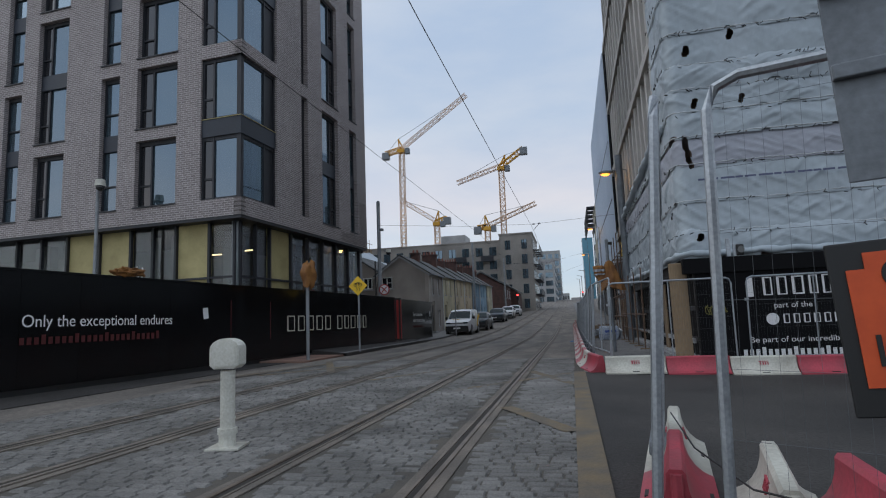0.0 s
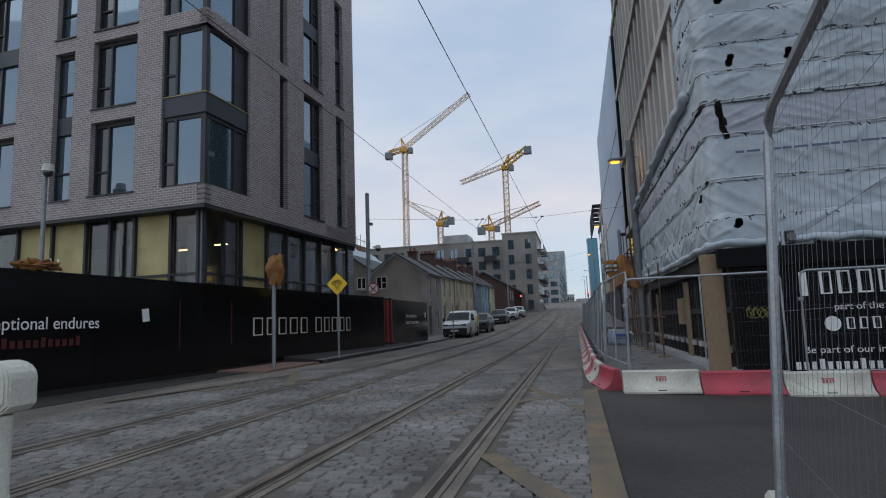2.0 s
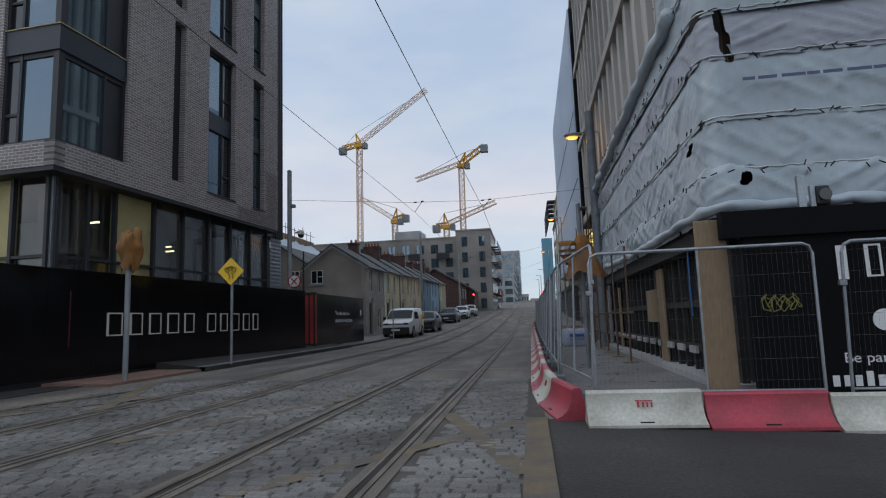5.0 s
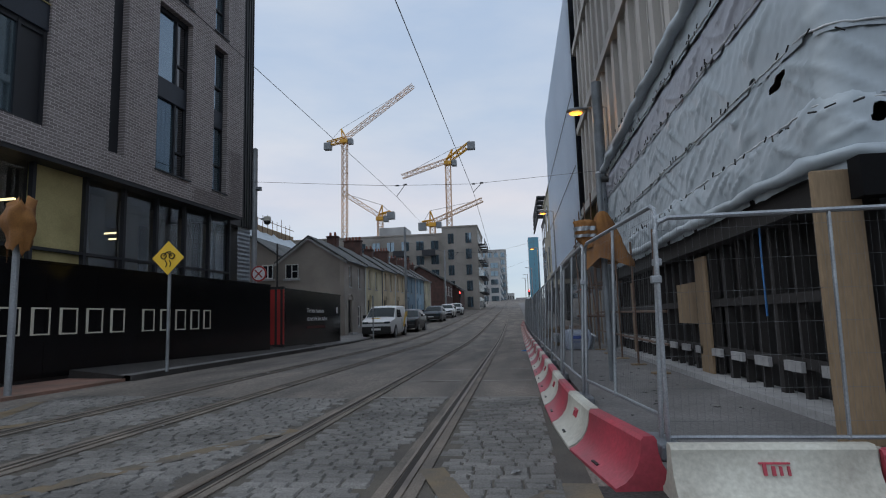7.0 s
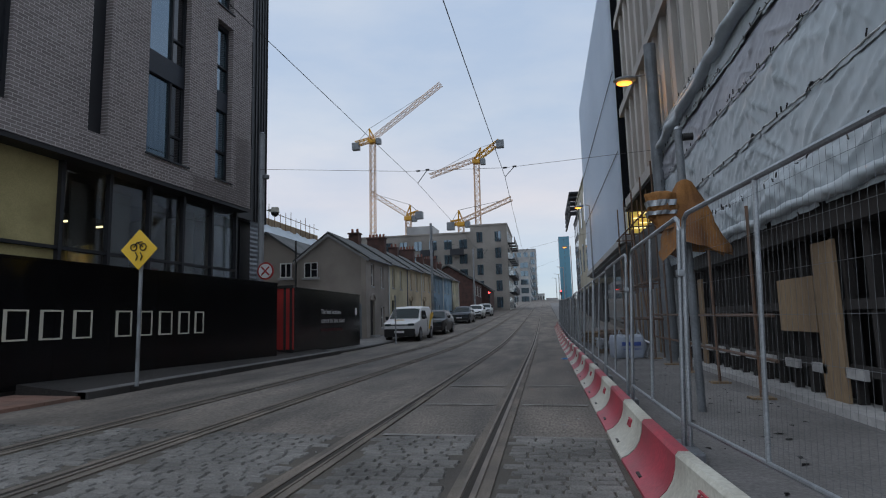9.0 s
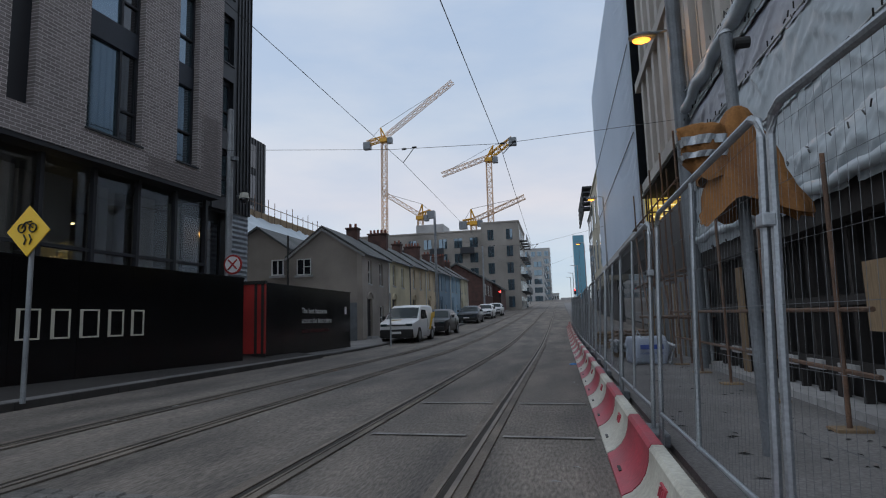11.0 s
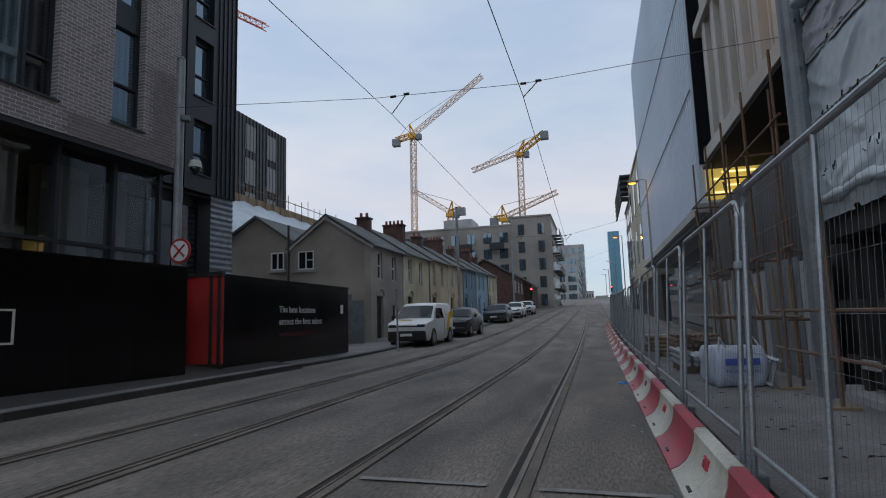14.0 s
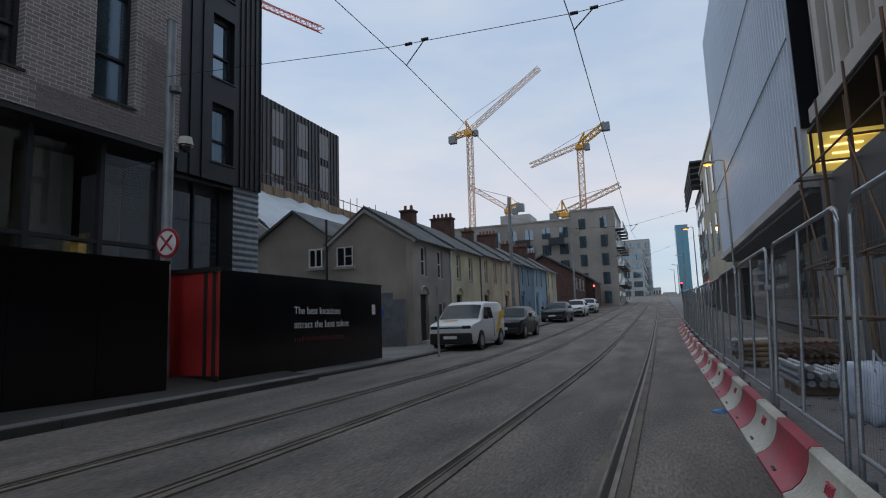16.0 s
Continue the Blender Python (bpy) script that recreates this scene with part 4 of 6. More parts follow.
for f in range(4):
    for k in range(4):
        bc = part("balcony", box(bmesh.new(), -5.2, -4.0, 107 + k * 3.8, 109 + k * 3.8, 5.5 + f * 2.8, 5.62 + f * 2.8), M_FRAME, ap2)
        part("balcony_rail", box(bmesh.new(), -4.06, -4.0, 107 + k * 3.8, 109 + k * 3.8, 5.62 + f * 2.8, 6.6 + f * 2.8), M_FRAME, bc)
for k in range(6):
    bc = part("balcony", box(bmesh.new(), -41 + 5.2 * k, -38.6 + 5.2 * k, 106.0, 106.9, 12.2, 12.3), M_FRAME, ap)
    part("balcony_rail", box(bmesh.new(), -41 + 5.2 * k, -38.6 + 5.2 * k, 105.95, 106.0, 12.3, 13.3), M_FRAME, bc)
part("plant_room", box(bmesh.new(), -24, -19, 112, 118, 16.2, 18.5), M_CONC, ap)
block("office_building", "pale concrete office building with bands of windows", -26, -4.0, 205, 260, 5, 21, M_CONC, (6, 9), 5, M_GLASS, 0.3)
block("office_building", "tall white office building at the end of the street", -14, -2.5, 262, 290, 6, 31, M_CONC, (4, 6), 7, M_GLASS, 0.4)
block("glass_tower", "blue glass office tower far down the street", 8.8, 14.0, 300, 315, 5, 41, M_BLUEG, (1, 1), 12, M_BLUEG, 0.15)
bt = block("dark_office", "black framed office building with roof louvres", 5.6, 20, 84, 100, 2.0, 15.2, M_BLACK, (3, 4), 5, M_GLASSD, 0.25, south=False)
for k in range(5):
    part("louvre", box(bmesh.new(), 4.2, 6.2, 82.0, 84, 14.0 + k * 0.62, 14.2 + k * 0.62), M_FRAME, bt)
    part("louvre_end", box(bmesh.new(), 4.2, 4.4, 84, 98, 14.0 + k * 0.62, 14.2 + k * 0.62), M_FRAME, bt)
sb = block("sand_building", "sand coloured office building with tall green glass slots", 4.9, 18, 60, 80, 4.0, 14.6, M_BEIGE, (4, 4), 2, M_GLASS, 0.72, south=False, par=0.3)
# solid black block gives the open undercroft its shade
part("undercroft", box(bmesh.new(), 5.4, 18, 60.5, 80, 0.6, 4.0), M_BLACK, sb)
part("slot_window", box(bmesh.new(), 6.2, 7.0, 59.93, 59.99, 5.5, 13.5), M_GLASS, sb)

block("far_building", "small pale building at the end of the street", -3.5, 0.5, 330, 345, 6, 14.0, M_CONC, (3, 3), 2, M_GLASSD, 0.4)
block("far_building", "low grey building far beyond the bridge", 1.5, 9.0, 380, 400, 6, 13.0, M_CONC, (5, 3), 2, M_GLASSD, 0.4)
for k, (x_, y_) in enumerate(((4.3, 120), (-7.3, 128), (4.4, 160), (-7.3, 175), (4.5, 200))):
    q = thing("street_post", "slim grey lamp post far along the street", "post", "far posts")
    part("post", tube(bmesh.new(), (x_, y_, rise(y_)), (x_, y_, rise(y_) + 7.5), 0.09, 8), M_POLE, q)
    part("arm", bar(bmesh.new(), (x_, y_, rise(y_) + 7.4), (x_ - math.copysign(1.2, x_), y_, rise(y_) + 7.6), 0.08), M_POLE, q)

# far dark zinc block and the sheeted works roof behind the houses
db = thing("zinc_block", "dark zinc clad block with small windows behind the houses", "building")
part("wall", box(bmesh.new(), -60, -38.7, 50, 84.5, 2, 26.6), M_CLAD, db)
for f in range(3):
    for k in range(7):
        part("window", box(bmesh.new(), -38.69, -38.62, 51.5 + k * 4.7, 53.6 + k * 4.7, 14.0 + f * 4.2, 17.2 + f * 4.2), M_GLASSD, db)
for k in range(48):
    part("seam", box(bmesh.new(), -38.69, -38.6, 50 + k * 0.72, 50.07 + k * 0.72, 12, 26.6), M_CLAD, db)
sr = thing("sheeted_roof", "roof under construction covered with white sheeting and scaffold edge", "roof")
bm = bmesh.new()
nx, ny = 40, 14
g = [[bm.verts.new((-18.3 - 5.6 * j / ny, 44.5 + 25 * i / nx, 6.2 + 4.1 * j / ny + 0.3 * noise.noise((i * 0.5, j * 0.6, 0)) + 0.15 * noise.noise((i * 1.3, j * 1.3, 4)))) for i in range(nx + 1)] for j in range(ny + 1)]
for j in range(ny):
    for i in range(nx):
        bm.faces.new((g[j][i], g[j][i + 1], g[j + 1][i + 1], g[j + 1][i]))
part("sheeting", bm, M_SHEET, sr, smooth=True)
part("end_wall", prism(bmesh.new(), [(-24, 0.2), (-24, 10.2), (-18.3, 6.1), (-18.3, 0.2)], 44.3, 44.5), M_CONC, sr)
part("parapet", box(bmesh.new(), -24.3, -24.0, 44.4, 70, 10.2, 10.95), M_PLY, sr)
for k in range(22):
    y = 44.6 + 1.15 * k
    part("scaffold_pole", tube(bmesh.new(), (-23.9, y, 9.6), (-23.9, y, 11.9 + random.uniform(-0.2, 0.5)), 0.03, 6), M_RUST, sr)
part("handrail", bar(bmesh.new(), (-23.9, 44.5, 11.6), (-23.9, 70, 11.6), 0.05), M_RUST, sr)
block("white_block", "white rendered block behind the terrace", -27, -21, 75, 84, 1, 9.2, M_CONC, (4, 3), 3, M_GLASSD, 0.6)


# ---- tower cranes ----
def lattice(bm, p, q, w, n, t=0.25, up=(0, 1, 0)):
    p, q = Vector(p), Vector(q)
    d = (q - p).normalized()
    a = d.cross(Vector(up)).normalized() * w / 2
    b = d.cross(a).normalized() * w / 2
    cs = [s * a + r * b for s, r in ((1, 1), (-1, 1), (-1, -1), (1, -1))]
    for c in cs:
        bar(bm, p + c, q + c, t)
    for i in range(n):
        u, v = p + (q - p) * i / n, p + (q - p) * (i + 1) / n
        for k in range(4):
            c0, c1 = cs[k], cs[(k + 1) % 4]
            bar(bm, u + c0, v + c1, t * 0.6)
            bar(bm, u + c0, u + c1, t * 0.6)
    return bm


def crane(label, base, top, jib, tail, wj=1.6):
    c = thing("tower_crane", label, "crane", "tower cranes")
    part("mast", lattice(bmesh.new(), base, top, 2.0, max(3, int((top[2] - base[2]) / 2.4))), M_CRANEW, c)
    part("slew_ring", cbox(top[0] - 1.5, top[0] + 1.5, top[1] - 1.5, top[1] + 1.5, top[2], top[2] + 1.6, bevel=0.2), M_CRANEY, c)
    jj = part("jib", lattice(bmesh.new(), (top[0], top[1], top[2] + 2), jib, wj, max(6, int(math.dist(top, jib) / 2.2)), 0.19), M_CRANER if label.startswith("red") else M_CRANEW, c)
    d = Vector(jib) - Vector((top[0], top[1], top[2] + 2))
    part("counter_jib", lattice(bmesh.new(), (top[0], top[1], top[2] + 1.8), tail, 1.8, 4, 0.3), M_CRANEY, c)
    part("counterweight", cbox(tail[0] - 1.5, tail[0] + 1.5, tail[1] - 1.2, tail[1] + 1.2, tail[2] - 2.6, tail[2] + 0.4, bevel=0.1), M_GREYP, c)
    part("cab", cbox(top[0] + 1.6, top[0] + 3.6, top[1] - 1.2, top[1] + 0.8, top[2] - 0.6, top[2] + 1.8, bevel=0.15), M_GREYP, c)
    apex = Vector((top[0] + (tail[0] - top[0]) * 0.2, top[1], top[2] + 6.5))
    part("apex_frame", bar(bar(bmesh.new(), (top[0] - 1, top[1], top[2] + 1.6), apex, 0.4), (top[0] + 1, top[1], top[2] + 1.6), apex, 0.4), M_CRANEY, c)
    tie = bar(bmesh.new(), apex, Vector((top[0], top[1], top[2] + 2)) + d * 0.8 + Vector((0, 0, 1)), 0.12)
    part("tie_rope", bar(tie, apex, tail, 0.12), M_WIRE, c)
    return c


crane("yellow and white luffing tower crane far behind", (-67, 230, 5), (-66.4, 230, 74.5), (-36.9, 230, 97.3), (-73.6, 230, 74.8))
crane("yellow tower crane with a raised counterweight arm", (-23.6, 228, 5), (-23.4, 228, 62), (-42.2, 228, 58.4), (-13.8, 228, 70.4))
crane("white and red tower crane with a low jib", (-52.4, 232, 5), (-52.4, 232, 41.6), (-67.8, 232, 54), (-47.8, 232, 44.6))
crane("low tower crane just above the roofs", (-30, 226, 5), (-30, 226, 37), (-10, 226, 46.8), (-34.0, 226, 38.4))
crane("red tower crane with its jib above the dark block", (-138, 152, 5), (-138, 152, 116), (-83.5, 150, 84.2), (-150, 152, 120))

# ---- tram poles, wires ----
def tram_pole(label, x, y, top):
    p = thing("tram_pole", label, "pole", "tram poles")
    z = ground_z(x, y)
    part("shaft", tube(bmesh.new(), (x, y, z), (x, y, top), 0.105, 16, 0.095), M_POLE, p, smooth=False)
    part("cap", tube(bmesh.new(), (x, y, top), (x, y, top + 0.06), 0.11, 16, 0.05), M_GREYP, p)
    part("base_collar", tube(bmesh.new(), (x, y, z), (x, y, z + 0.9), 0.118, 16), M_POLE, p)
    return p


tp = tram_pole("grey steel tram pole with a dome camera and a round sign", -8.72, 28.38, 7.8)
part("band", tube(bmesh.new(), (-8.55, 28.35, 6.2), (-8.55, 28.35, 6.32), 0.115, 16), M_GREYP, tp)
arm = part("camera_arm", path_tube(bmesh.new(), [(-8.45, 28.35, 5.1), (-8.2, 28.3, 5.1)], 0.035), M_POLE, tp)
bm = bmesh.new()
bmesh.ops.create_uvsphere(bm, u_segments=16, v_segments=10, radius=0.13, matrix=Matrix.Translation((-8.17, 28.28, 4.98)))
part("camera_dome", bm, M_GLASSD, arm, smooth=True)
part("camera_hood", tube(bmesh.new(), (-8.17, 28.28, 5.0), (-8.17, 28.28, 5.16), 0.15, 16, 0.12), M_STONEW, arm)
sg = part("round_sign", tube(bmesh.new(), (-8.4, 28.10, 3.02), (-8.4, 28.13, 3.02), 0.29, 28), M_RED, tp)
part("sign_face", tube(bmesh.new(), (-8.4, 28.09, 3.02), (-8.4, 28.099, 3.02), 0.235, 28), M_WHITE, sg)
for a in (45, 135):
    bm = bar(bmesh.new(), (-8.4 - 0.2 * math.cos(radians(a)), 28.085, 3.02 - 0.2 * math.sin(radians(a))), (-8.4 + 0.2 * math.cos(radians(a)), 28.085, 3.02 + 0.2 * math.sin(radians(a))), 0.04)
    part("cross_bar", bm, M_RED, sg)
part("small_sign", box(bmesh.new(), -8.62, -8.44, 28.2, 28.22, 1.62, 1.95), M_SIGNY, tp)
tram_pole("grey steel tram pole before the terrace", -7.75, 53.0, 8.6)
tram_pole("grey steel tram pole far along the street", -7.6, 78.0, 9.6)

def wire_z(y):
    return 5.6 + 0.75 * rise(y)


WIRE = plain("contact_wire_copper", (0.06, 0.06, 0.065), 0.5, 0.5)
STAGGER = (((-0.95, -30), (-0.72, 7), (-0.43, 28), (-0.8, 53), (-0.5, 78), (-0.8, 110), (-0.6, 160)), ((-3.9, -30), (-3.64, 7), (-3.2, 28), (-3.8, 53), (-3.4, 78), (-3.7, 110), (-3.5, 160)))
for run, lab in zip(STAGGER, ("near", "far")):
    bm = bmesh.new()
    for a, b in zip(run, run[1:]):
        bar(bm, (*a, wire_z(a[1])), (*b, wire_z(b[1])), 0.011)
    tagged(part("contact_wire", bm, WIRE), "dark overhead tram contact wire above the %s track" % lab, "wire", "contact wires")
for y, zl, zr, xl, xr, k in ((28.2, 6.5, 6.15, -8.7, 4.2, 2), (53, 7.4, 7.4, -7.75, 4.6, 3), (78, 8.6, 8.7, -7.6, 4.8, 4)):
    sp = thing("span_wire", "thin span wire carrying the tram wires", "wire", "span wires")
    zc = wire_z(y) + 0.33
    pts = [(xl, y, zl), (STAGGER[1][k][0] - 0.4, y, zc + 0.12), (STAGGER[0][k][0], y, zc), (xr, y, zr)]
    bm = bmesh.new()
    for a, b in zip(pts, pts[1:]):
        bar(bm, a, b, 0.009)
    part("wire", bm, WIRE, sp)
    for run in STAGGER:
        x = run[k][0]
        zs = zc + (0.1 if x < -2 else 0.0)
        part("hanger", bar(bmesh.new(), (x + 0.3, y, zs + 0.02), (x, y - 0.1, wire_z(y) + 0.012), 0.018), WIRE, sp)
        for o, dz_ in ((0.0, 0.0), (0.3, 0.02)):
            part("insulator", tube(bmesh.new(), (x + o - 0.06, y, zs + dz_), (x + o + 0.06, y, zs + dz_), 0.028), M_BLACK, sp)


# ---- wrapped hotel on the right, its neighbours ----
wb = thing("wrapped_building", "building under works wrapped in wrinkled white scaffold sheeting", "building")
WX, WY = 3.85, 13.95


LEN_S, LEN_F = 12.2, 12.0


def around(s, o):
    """Place on the plan: s < 0 back along the street front, s > 0 along the side street; o: how far out."""
    r = 0.25
    if s < -r:
        return WX - o, WY - s
    if s > r:
        return WX + s, WY - o
    a = (s + r) / (2 * r) * math.pi / 2
    return WX + r - (r + o) * math.cos(a), WY + r - (r + o) * math.sin(a)


def hanging_sheet(s0, s1, z0, z1, seed, belly, tears=()):
    """One lift of sheeting: taut at its ties, creased and slack between them, lapping over the lift below."""
    nu, nz = int((s1 - s0) / 0.05), 20
    bm = bmesh.new()
    g = []
    for j in range(nz + 1):
        v = j / nz
        row = []
        for i in range(nu + 1):
            s = s0 + (s1 - s0) * i / nu
            hem = 0.025 * noise.noise((s * 0.7, seed, 2.0)) + 0.02 * noise.noise((s * 4.0, seed, 7.0))
            z = z0 + (z1 - z0) * v + hem * (1 - v) + 0.4 * hem * v - 0.04 * (1 - v)
            lap = 0.02 * (1 - v) ** 2
            slack = 0.6 * belly * math.sin(math.pi * v) * (0.7 + 0.6 * noise.noise((s * 0.5, seed, 4.0)))
            c1 = noise.noise((s * 1.1 + 0.9 * v, v * 1.2 + seed, seed))
            c2 = 1 - abs(noise.noise((s * 1.3 - 2.2 * v * (1 if c1 > 0 else -1), v * 0.9, seed + 9)))
            c3 = 1 - abs(noise.noise((s * 4.0 + 5.0 * v, v * 1.6, seed + 17)))
            c4 = 1 - abs(noise.noise((s * 4.5 - 6.0 * v, v * 1.4, seed + 31)))
            fold = 0.03 * c1 + 0.045 * c2 ** 14 + 0.022 * c3 ** 18 + 0.02 * c4 ** 18
            frill = max(0.0, 1 - v * 7) * (0.02 * abs(noise.noise((s * 7.0, seed, 3.0))) + 0.02 * abs(noise.noise((s * 16.0, seed, 5.0))))
            lap += frill
            tuck = -0.05 * v ** 5
            x, y = around(s, lap + slack + fold * (0.15 + math.sin(math.pi * v) * 0.85) + tuck)
            row.append((bm.verts.new((x, y, z)), s, z))
        g.append(row)
    for j in range(nz):
        for i in range(nu):
            cs, cz = g[j][i][1], g[j][i][2]
            if j < 2 and noise.noise((cs * 3.1, seed, 11.0)) > 0.28 + 0.2 * j:
                continue
            if any(abs((cs - a) - (cz - b) * k) < w * (1 + 0.5 * noise.noise((cs * 9, cz * 9, 1))) and abs(cz - b) < h for a, b, w, h, k in tears):
                continue
            bm.faces.new((g[j][i][0], g[j][i + 1][0], g[j + 1][i + 1][0], g[j + 1][i][0]))
    loose = [v for v in bm.verts if not v.link_faces]
    bmesh.ops.delete(bm, geom=loose, context="VERTS")
    edge = {g[0][i][0] for i in range(nu + 1)} | {g[nz][i][0] for i in range(nu + 1)} | {g[j][k][0] for j in range(nz + 1) for k in (0, nu)}
    rim = [v for v in bm.verts if v.is_boundary and v not in edge]
    for _ in range(4):
        if rim:
            bmesh.ops.smooth_vert(bm, verts=rim, factor=0.5, use_axis_x=True, use_axis_y=True, use_axis_z=True)
    return bm


LIFT = [2.5, 3.1, 3.85, 4.75, 5.45, 6.05, 6.65, 7.25, 8.1, 9.1, 10.2, 11.6, 13.2, 15.0, 17.0]
TEARS = [(0.28, 5.05, 0.045, 0.42, -0.12), (-0.25, 5.38, 0.13, 0.08, 2.4), (-0.9, 3.62, 0.12, 0.06, 3.0), (0.55, 6.25, 0.05, 0.13, 0.3), (1.6, 6.25, 0.045, 0.11, 0.2), (0.45, 7.6, 0.06, 0.13, 0.3), (1.5, 7.9, 0.05, 0.12, 0.2), (0.4, 2.95, 0.05, 0.08, 0.3), (2.6, 8.9, 0.06, 0.12, 0.2)]
for k in range(len(LIFT) - 1):
    z0, z1 = LIFT[k], LIFT[k + 1]
    belly = (0.16, 0.03, 0.05, 0.04, 0.04, 0.05, 0.2, 0.06, 0.05, 0.05, 0.05, 0.05, 0.05, 0.05)[k]
    part("sheet", hanging_sheet(-LEN_S if z1 < 6.1 else -2.0, LEN_F, z0, z1 + (0.02 if k == 3 else 0.2), k * 3.1, belly, TEARS), M_SHEETG if k == 3 else M_SHEET, wb, smooth=True)
    bm = bmesh.new()
    for i in range(70):
        s = random.uniform(-LEN_S if z1 < 6.1 else -2.0, 8)
        a = random.uniform(-1.3, 1.3)
        x, y = around(s, 0.12)
        x2, y2 = around(s + 0.085 * math.cos(a), 0.13)
        zt = z1 - 0.05 + random.uniform(-0.03, 0.03)
        bar(bm, (x, y, zt), (x2, y2, zt + 0.075 * math.sin(a)), 0.014)
    tagged(part("tie", bm, M_BLACK, wb), kind="stuff")
    pts_ = []
    for i in range(240):
        s = (-LEN_S if z1 < 6.1 else -2.0) + ((LEN_S if z1 < 6.1 else 2.0) + 9) * i / 239
        x, y = around(s, 0.035 + 0.015 * noise.noise((s * 3, k, 1)))
        pts_.append((x, y, z1 + 0.02 + 0.03 * noise.noise((s * 0.7, k * 3.1 + 3.1, 2.0)) + 0.018 * noise.noise((s * 9, k, 4))))
    bm = path_tube(bmesh.new(), pts_, 0.011, 6)
    for v in bm.verts:
        v.co += Vector((0.3, 0.3, 1)) * 0.022 * noise.noise(v.co * 11)
    part("hem", bm, M_HEM, wb, smooth=True)
bm = bmesh.new()
for k in range(14):
    for w, o in ((0.16, 0.0), (0.24, 0.2), (0.3, 0.5)):
        box(bm, WX + 0.45 + 0.82 * k + o, WX + 0.45 + 0.82 * k + o + w, WY - 0.205, WY - 0.2, 4.30, 4.345)
tagged(part("printed_bar", bm, M_PRINT, wb), kind="stuff")
# added pale sheets behind the lifts keep seam gaps from showing black
part("gap_backing", box(bmesh.new(), WX + 0.07, WX + 0.09, 15.6, WY + LEN_S, 2.6, 6.0), M_SHEET, wb)
part("gap_backing", box(bmesh.new(), WX + 2.0, 15.8, WY + 0.07, WY + 0.09, 2.6, 17.0), M_SHEET, wb)
part("core", box(bmesh.new(), WX + 0.45, 20, WY + 0.4, 16.0, 2.6, 17.5), M_RUST, wb)
# near-black fill stands in for the unlit inside behind the sheeting
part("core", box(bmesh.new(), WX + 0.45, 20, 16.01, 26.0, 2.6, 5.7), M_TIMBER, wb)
pts_ = []
for i in range(150):
    s = -LEN_S + (LEN_S + 10) * i / 149
    x, y = around(s, 0.08 + 0.03 * noise.noise((s, 3, 1)))
    pts_.append((x, y, 2.58 + 0.06 * noise.noise((s * 0.8, 1, 1)) + (0.05 * max(0, -s - 6) / 2)))
bm = path_tube(bmesh.new(), pts_, 0.075, 14)
for v in bm.verts:
    v.co += Vector((0.3, 0.3, 1)) * 0.05 * noise.noise(v.co * 2.6) + Vector((0.4, 0.4, 1)) * 0.03 * noise.noise(v.co * 7)
part("bottom_roll", bm, M_SHEET, wb, smooth=True)
pts_ = [(WX - 0.1 + 0.06 * noise.noise((i * 0.3, 2, 1)), 15.0 + i * 0.2, 6.05 + 0.12 * noise.noise((i * 0.21, 9, 1)) - 0.008 * i) for i in range(55)]
bm = path_tube(bmesh.new(), pts_, 0.12, 14)
for v in bm.verts:
    v.co += Vector((1, 0, 1)) * 0.05 * noise.noise((v.co.x * 5, v.co.y * 2.2, v.co.z * 5)) + Vector((0.5, 0, 1)) * 0.03 * noise.noise((v.co.x * 9, v.co.y * 6, v.co.z * 9))
part("top_roll", bm, M_SHEET, wb, smooth=True)
# works at street level under the sheeting
un = thing("shopfront_works", "dark boarded ground floor with timber posts and plywood", "hoarding")
# past the boarding, this black wall stands in for the unlit void
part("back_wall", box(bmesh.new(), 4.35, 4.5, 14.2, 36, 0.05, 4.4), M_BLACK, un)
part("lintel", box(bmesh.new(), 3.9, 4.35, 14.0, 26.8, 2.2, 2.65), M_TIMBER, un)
part("sill_kerb", box(bmesh.new(), 3.8, 4.3, 14.2, 26.8, 0.05, 0.16), M_CONC, un)
for k in range(14):
    y = 14.5 + 0.85 * k
    part("pale_plate", box(bmesh.new(), 4.02, 4.07, y, y + 0.42, 0.46, 0.58), M_CONC, un)
part("blue_rope", path_tube(bmesh.new(), [(3.95, 15.9, 2.3), (3.96, 15.95, 1.75), (3.94, 15.9, 1.7), (3.95, 15.92, 1.1)], 0.012, 6), M_BLUEP, un)
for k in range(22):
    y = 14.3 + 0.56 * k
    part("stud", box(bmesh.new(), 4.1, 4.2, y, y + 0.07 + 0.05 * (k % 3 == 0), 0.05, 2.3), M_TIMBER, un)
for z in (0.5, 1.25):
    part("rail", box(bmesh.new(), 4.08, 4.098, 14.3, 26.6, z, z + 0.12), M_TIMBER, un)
for a, b, z0, z1 in ((18.3, 18.86, 0.05, 2.1), (18.9, 20.05, 0.97, 1.7), (24.2, 24.5, 0.05, 2.0)):
    part("plywood_sheet", box(bmesh.new(), 4.02, 4.06, a, b, z0, z1), M_PLY, un)
hs = thing("hotel_hoarding", "black printed site hoarding with white lettering", "hoarding")
for i in range(9):
    part("panel", box(bmesh.new(), 3.95 + 1.22 * i + 0.003, 3.95 + 1.22 * i + 1.217, 13.36, 13.42, -0.05, 2.35), M_MATTB, hs)
part("header", box(bmesh.new(), 3.70, 15, 13.30, 13.48, 2.08, 2.42), M_MATTB, hs)
part("timber_post", cbox(3.42, 3.80, 13.50, 13.56, 0.02, 2.35, bevel=0.01), M_PLY, hs)

fl = thing("site_floodlight", "black site floodlight beside a steel bracket on the hoarding header", "floodlight")
